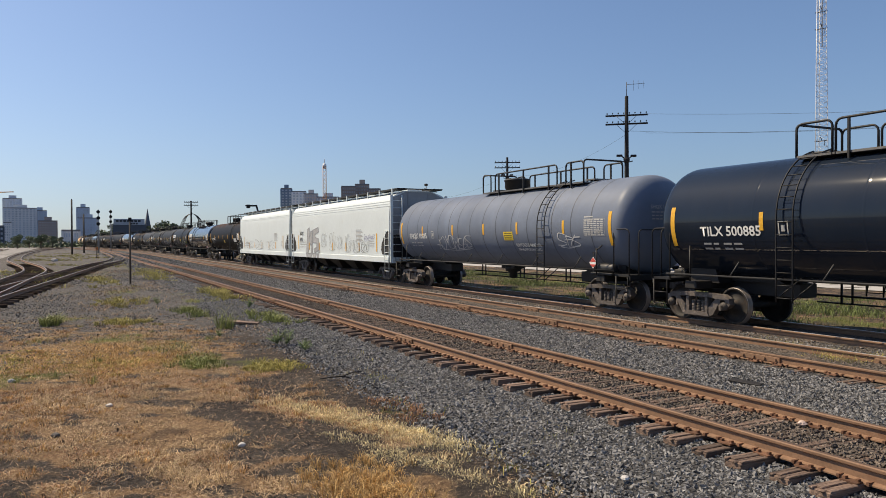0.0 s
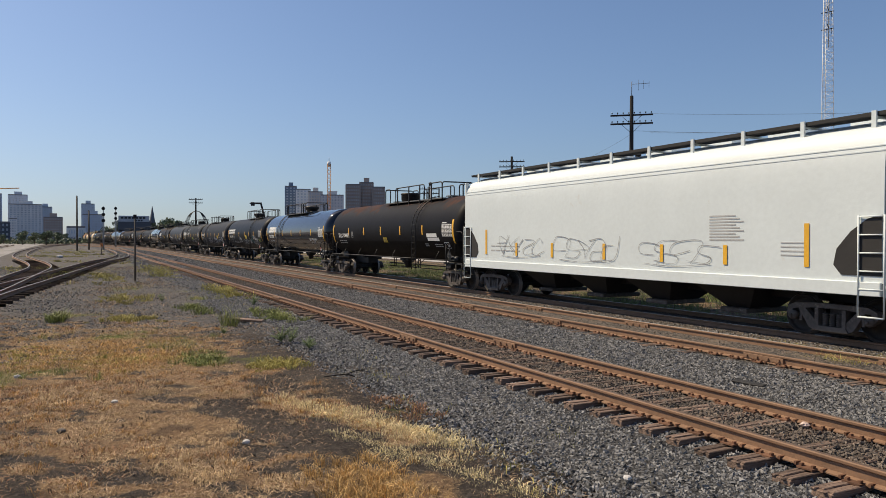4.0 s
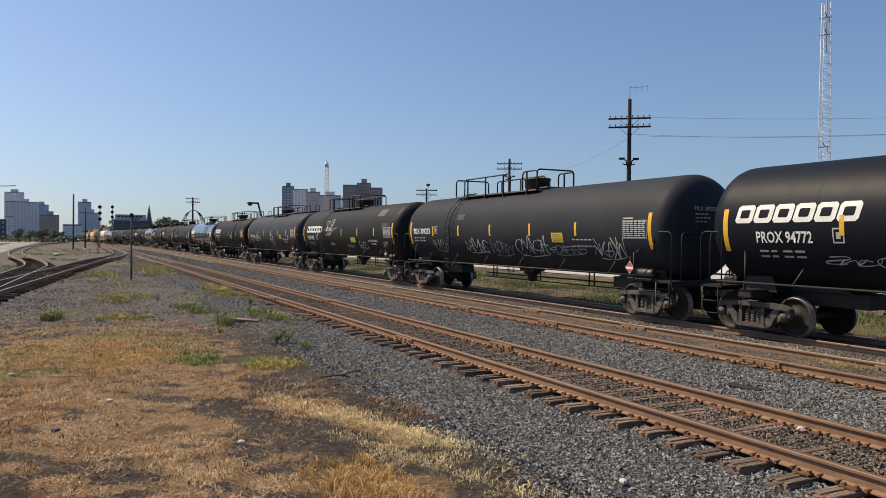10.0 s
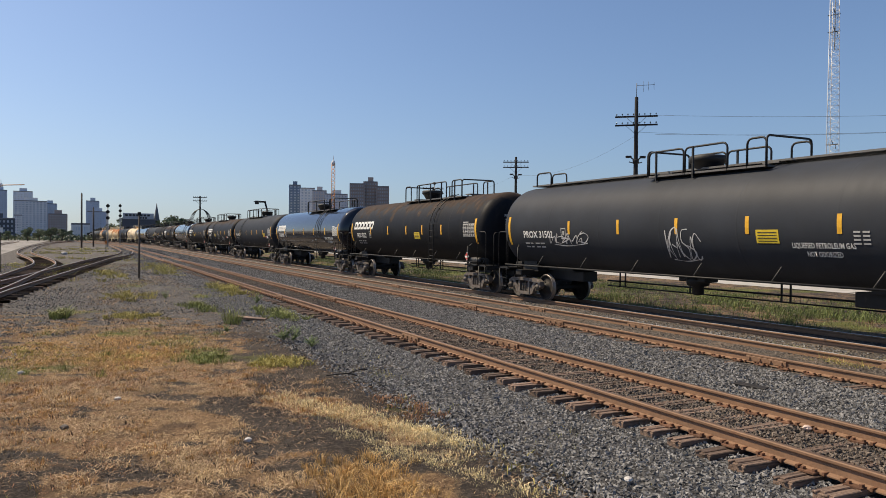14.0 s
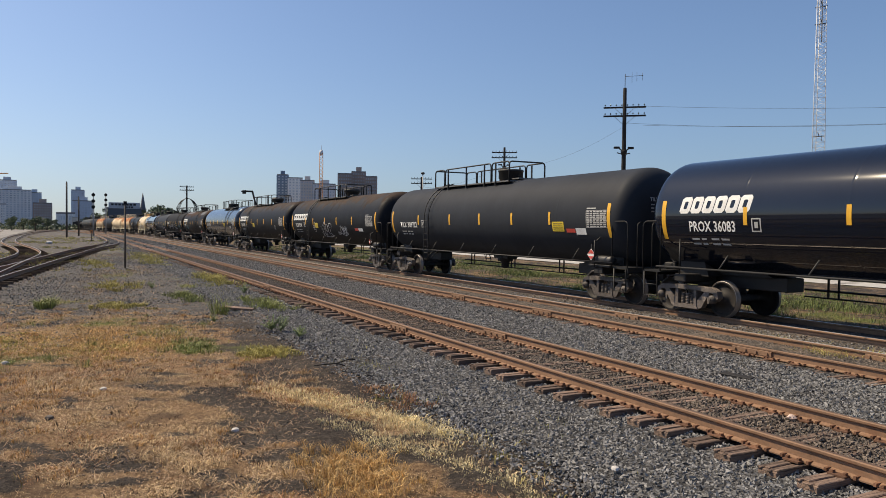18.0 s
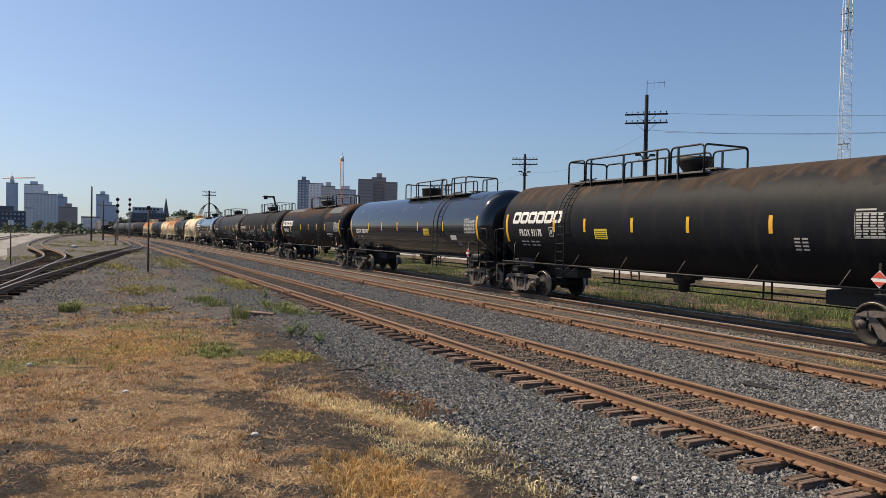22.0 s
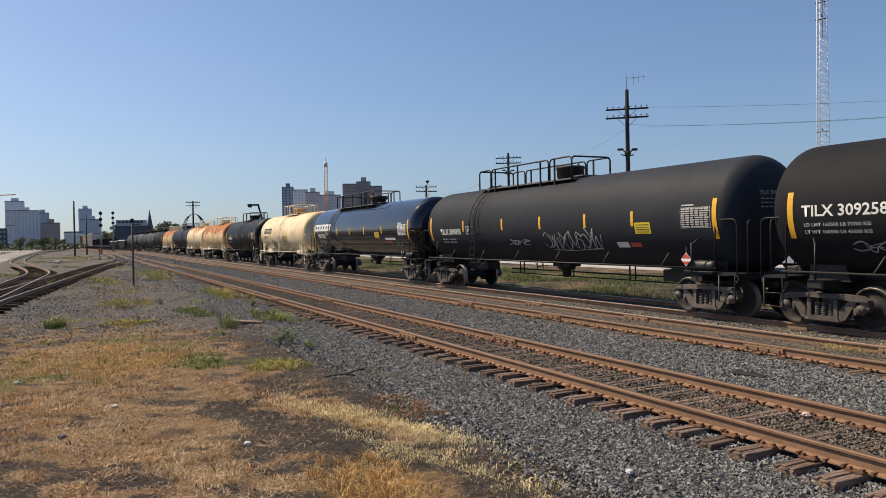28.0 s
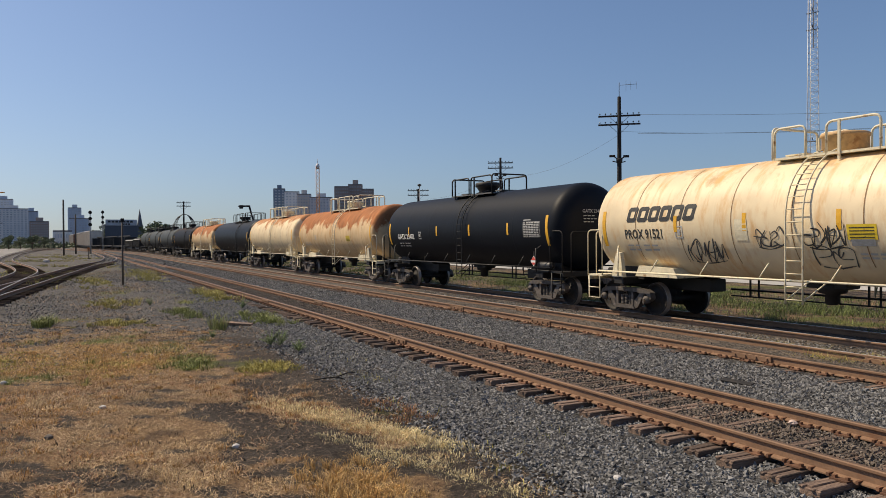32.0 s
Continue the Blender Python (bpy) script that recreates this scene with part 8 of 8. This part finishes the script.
# loose odds and ends on the ground
def rubble(x, y, z, r, m, label, seed):
    rnd = random.Random(seed)
    g = Geo()
    n, v = 8, []
    for z0, k in ((0, 0.75), (0.35, 1.0), (0.75, 0.8), (1.0, 0.35)):
        v += [(r * k * math.cos(6.283 * i / n) * rnd.uniform(0.75, 1.2), r * k * math.sin(6.283 * i / n) * rnd.uniform(0.75, 1.2), z0 * r * 0.9) for i in range(n)]
    f = [(a * n + i, a * n + (i + 1) % n, (a + 1) * n + (i + 1) % n, (a + 1) * n + i) for a in range(3) for i in range(n)] + [tuple(range(n - 1, -1, -1)), tuple(range(3 * n, 4 * n))]
    g.add(v, f)
    thing("stone", label, "stone", pose(x, y, z, 0, 0, rnd.uniform(0, 360)), group="loose stones on the ground", data=g.mesh("stone", m))


M_GRIT = mat("soil_grit", (0.13, 0.112, 0.096), 0.9, 0, 12, 2, 0.2, None, 0.6, 0, None, 0.7, True)
M_PALE = mat("pale_stone", (0.50, 0.48, 0.46), 0.8, 0, 12, 2, 0.2)
M_PINK = mat("pinkish_stone", (0.55, 0.42, 0.36), 0.8, 0, 12, 2, 0.2)
rubble(-8.8, 1.78, 0.01, 0.05, M_PALE, "pale angular stone on bare soil", 1)
rubble(-11.83, 0.48, 0.01, 0.05, M_PALE, "small white stone in the grass", 2)
rubble(-6.05, 8.0, 0.14, 0.06, M_PINK, "pinkish stone beside the rail", 3)
rubble(-5.67, 4.88, 0.05, 0.05, M_PALE, "white stone in the ballast", 4)
rubble(-14.7, -0.95, 0.01, 0.06, M_PALE, "pale stone lying in dry grass", 5)
rubble(-10.35, -0.2, 0.0, 0.06, M_GRIT, "flat grey stone in the straw", 7)
rubble(-100.9, -1.9, 0.02, 0.4, M_PALE, "white heap in the yard", 6)
branch = thing("dead_branch", "dark dead branch lying at the edge of the ballast", "branch", pose(-12.2, 4.05, 0.03, 0, 0, 62))
gpart("stem", Geo().tube([(-0.25, 0.05, 0.0), (-0.1, -0.02, 0.03), (0.15, 0.03, 0.05), (0.3, -0.04, 0.02)], 0.012, 6), M_POLE, branch)
gpart("twig", Geo().tube([(0.15, 0.03, 0.05), (0.32, 0.14, 0.10), (0.45, 0.2, 0.09)], 0.010, 5), M_POLE, branch)
plank = thing("broken_board", "dark broken board lying in the gravel", "board", pose(-21.5, 4.4, 0.05, 3, 4, 60))
gpart("board", Geo().box(-0.45, 0.45, -0.12, 0.12, 0, 0.06, 0.008), M_TIE, plank)
plank2 = thing("broken_board", "flat dark plate on the ballast", "board", pose(-8.27, 9.6, 0.125, 2, 3, 20))
gpart("board", Geo().box(-0.25, 0.25, -0.09, 0.09, 0, 0.03, 0.006), M_UNDER, plank2)


# ---- ballast stones ----
def stone_field(name, label, n, xr, yr, zfun, size, material, seed, power=1.5, keep=None):
    rng = np.random.default_rng(seed)
    x = xr[1] - (xr[1] - xr[0]) * rng.random(n) ** power
    y = rng.uniform(yr[0], yr[1], n)
    z = zfun(x, y)
    if keep is not None:
        ok = keep(x, y, rng)
        x, y, z = x[ok], y[ok], z[ok]
        n = len(x)
    base = np.array([(1, 0.1, 0.15), (0.1, 0.9, -0.1), (-0.95, 0.05, 0.1), (-0.1, -0.9, -0.15), (0.15, 0.2, 0.85), (-0.1, -0.15, -0.85)], dtype=np.float32)
    tri = np.array([(0, 1, 4), (1, 2, 4), (2, 3, 4), (3, 0, 4), (1, 0, 5), (2, 1, 5), (3, 2, 5), (0, 3, 5)], dtype=np.int32)
    s = size * rng.uniform(0.55, 1.35, n)
    q = rng.normal(size=(n, 4))
    q /= np.linalg.norm(q, axis=1)[:, None]
    w, a, b, c = q.T
    rot = np.stack([np.stack([1 - 2 * (b * b + c * c), 2 * (a * b - c * w), 2 * (a * c + b * w)], 1), np.stack([2 * (a * b + c * w), 1 - 2 * (a * a + c * c), 2 * (b * c - a * w)], 1),
                    np.stack([2 * (a * c - b * w), 2 * (b * c + a * w), 1 - 2 * (a * a + b * b)], 1)], 1)
    v = base[None] * (1 + 0.35 * rng.normal(size=(n, 6, 1))) * s[:, None, None] * np.array([1.0, 0.8, 0.7])[None, None]
    v = np.einsum("nij,nkj->nki", rot, v)
    v += np.stack([x, y, z], 1)[:, None]
    t = tri[None] + (np.arange(n) * 6)[:, None, None]
    return thing(name, label, "ballast", kind="stuff", data=raw_mesh(name, v.reshape(-1, 3), t.reshape(-1, 3), material))


def bed_z(x, y):
    d = y - Y_MID
    over = np.where((y > Y_NEAR + GAUGE) & (y < Y_NEAR + 1.4), 0.026, 0.0)
    return over + np.interp(d, [-8.2, -7.6, -6.8, -6.15, -5.5, -4.2, -3.5, -3.0, -1.6, -0.9], [0.0, 0.01, 0.025, 0.035, 0.10, 0.10, 0.105, 0.115, 0.10, 0.11])


def off_ties(x, y, rng):
    """Fewer stones on the ties and none on the rails of the siding."""
    d = np.abs(y - Y_NEAR)
    on_rail = np.abs(d - GAUGE) < 0.10
    ph = ((1.0 - x) / 0.495) % 1.0
    on_tie = ((ph < 0.23) | (ph > 0.77)) & (d < 1.3)
    edge = (y < 4.6) & (rng.random(len(x)) > (y - 3.9) / 0.6)
    drop = np.where(y < Y_NEAR - GAUGE, 0.90, np.where(y < Y_NEAR + GAUGE, 0.30, 0.10))
    return ~on_rail & ~(on_tie & (rng.random(len(x)) < drop)) & ~edge


def off_main(x, y, rng):
    on = np.zeros(len(x), bool)
    for c in (Y_MID, Y_TRAIN):
        on |= np.abs(np.abs(y - c) - GAUGE) < 0.09
    return ~on


stone_field("ballast_stones", "loose grey crushed stones", 165000, (-30, -3.0), (3.8, 11.2), bed_z, 0.029, M_STONE, 1, 1.35, lambda x, y, rng: off_ties(x, y, rng) & (np.abs(y - Y_NEAR) > GAUGE))
stone_field("ballast_stones", "fouled brown stones between the siding rails", 42000, (-60, -3.0), (Y_NEAR - GAUGE, Y_NEAR + GAUGE), lambda x, y: bed_z(x, y) + 0.022, 0.025, M_STONEB, 11, 1.25, off_ties)
stone_field("ballast_stones", "loose grey crushed stones farther off", 30000, (-75, -29), (4.6, 11.2), bed_z, 0.042, M_STONE, 2, 0.8, off_ties)
stone_field("ballast_stones", "loose grey stones along the distant line", 14000, (-150, -74), (4.8, 11.2), bed_z, 0.09, M_STONE, 8, 0.8)
stone_field("ballast_stones", "rust-stained small stones between the main lines", 16000, (-32, -3), (11.2, 17.2), lambda x, y: np.interp(y - Y_TRAIN, [-4.2, -3.6, -2.4, -1.7, -0.9, 0.9, 1.5, 2.1], [0.09, 0.15, 0.16, 0.145, 0.16, 0.16, 0.12, 0.0]), 0.03, M_STONEB, 3, 1.2, off_main)
stone_field("soil_grit", "coarse grey gravel scattered over the soil", 38000, (-70, -16), (-10, 4.6), lambda x, y: 0 * x + 0.005, 0.032, M_STONE, 6, 0.9, lambda x, y, rng: rng.random(len(x)) < 0.35 + 0.6 * (GREEN.at(x, y) < 0.2))
stone_field("soil_grit", "small stones and grit on the bare soil", 36000, (-26, -4.5), (-9, 4.6), lambda x, y: 0 * x, 0.014, M_GRIT, 5, 1.7, lambda x, y, rng: rng.random(len(x)) > STRAW.at(x, y) * 0.9)
stone_field("ballast_stones", "pale stones between the main lines", 7000, (-30, -3), (13.3, 14.6), lambda x, y: 0 * x + 0.155, 0.028, M_STONE, 4, 1.2)


# ---- movement ----
def run(t):
    """How far the train has gone at t seconds."""
    return 10.757 * t + 0.00838 * t * t


def car_pose(s, b):
    f, _ = on_line(s + b, Y_TRAIN)
    r, _ = on_line(s - b, Y_TRAIN)
    m = (f + r) / 2
    return pose(m.x, m.y, RAIL, 0, 0, math.degrees(math.atan2(f.y - r.y, f.x - r.x)))


def motions():
    for car, mid, b in CARS:
        walk(car, [(t, car_pose(mid + run(t), b)) for t in range(33)])
    spin = [(k / FPS, math.degrees(run(k / FPS) / WHEEL_R)) for k in range(frame(32.0))]
    for ws, x in WHEELSETS:
        walk(ws, [(t, pose(x, 0, WHEEL_R, 0, a % 360.0, 0)) for t, a in spin])


motions()
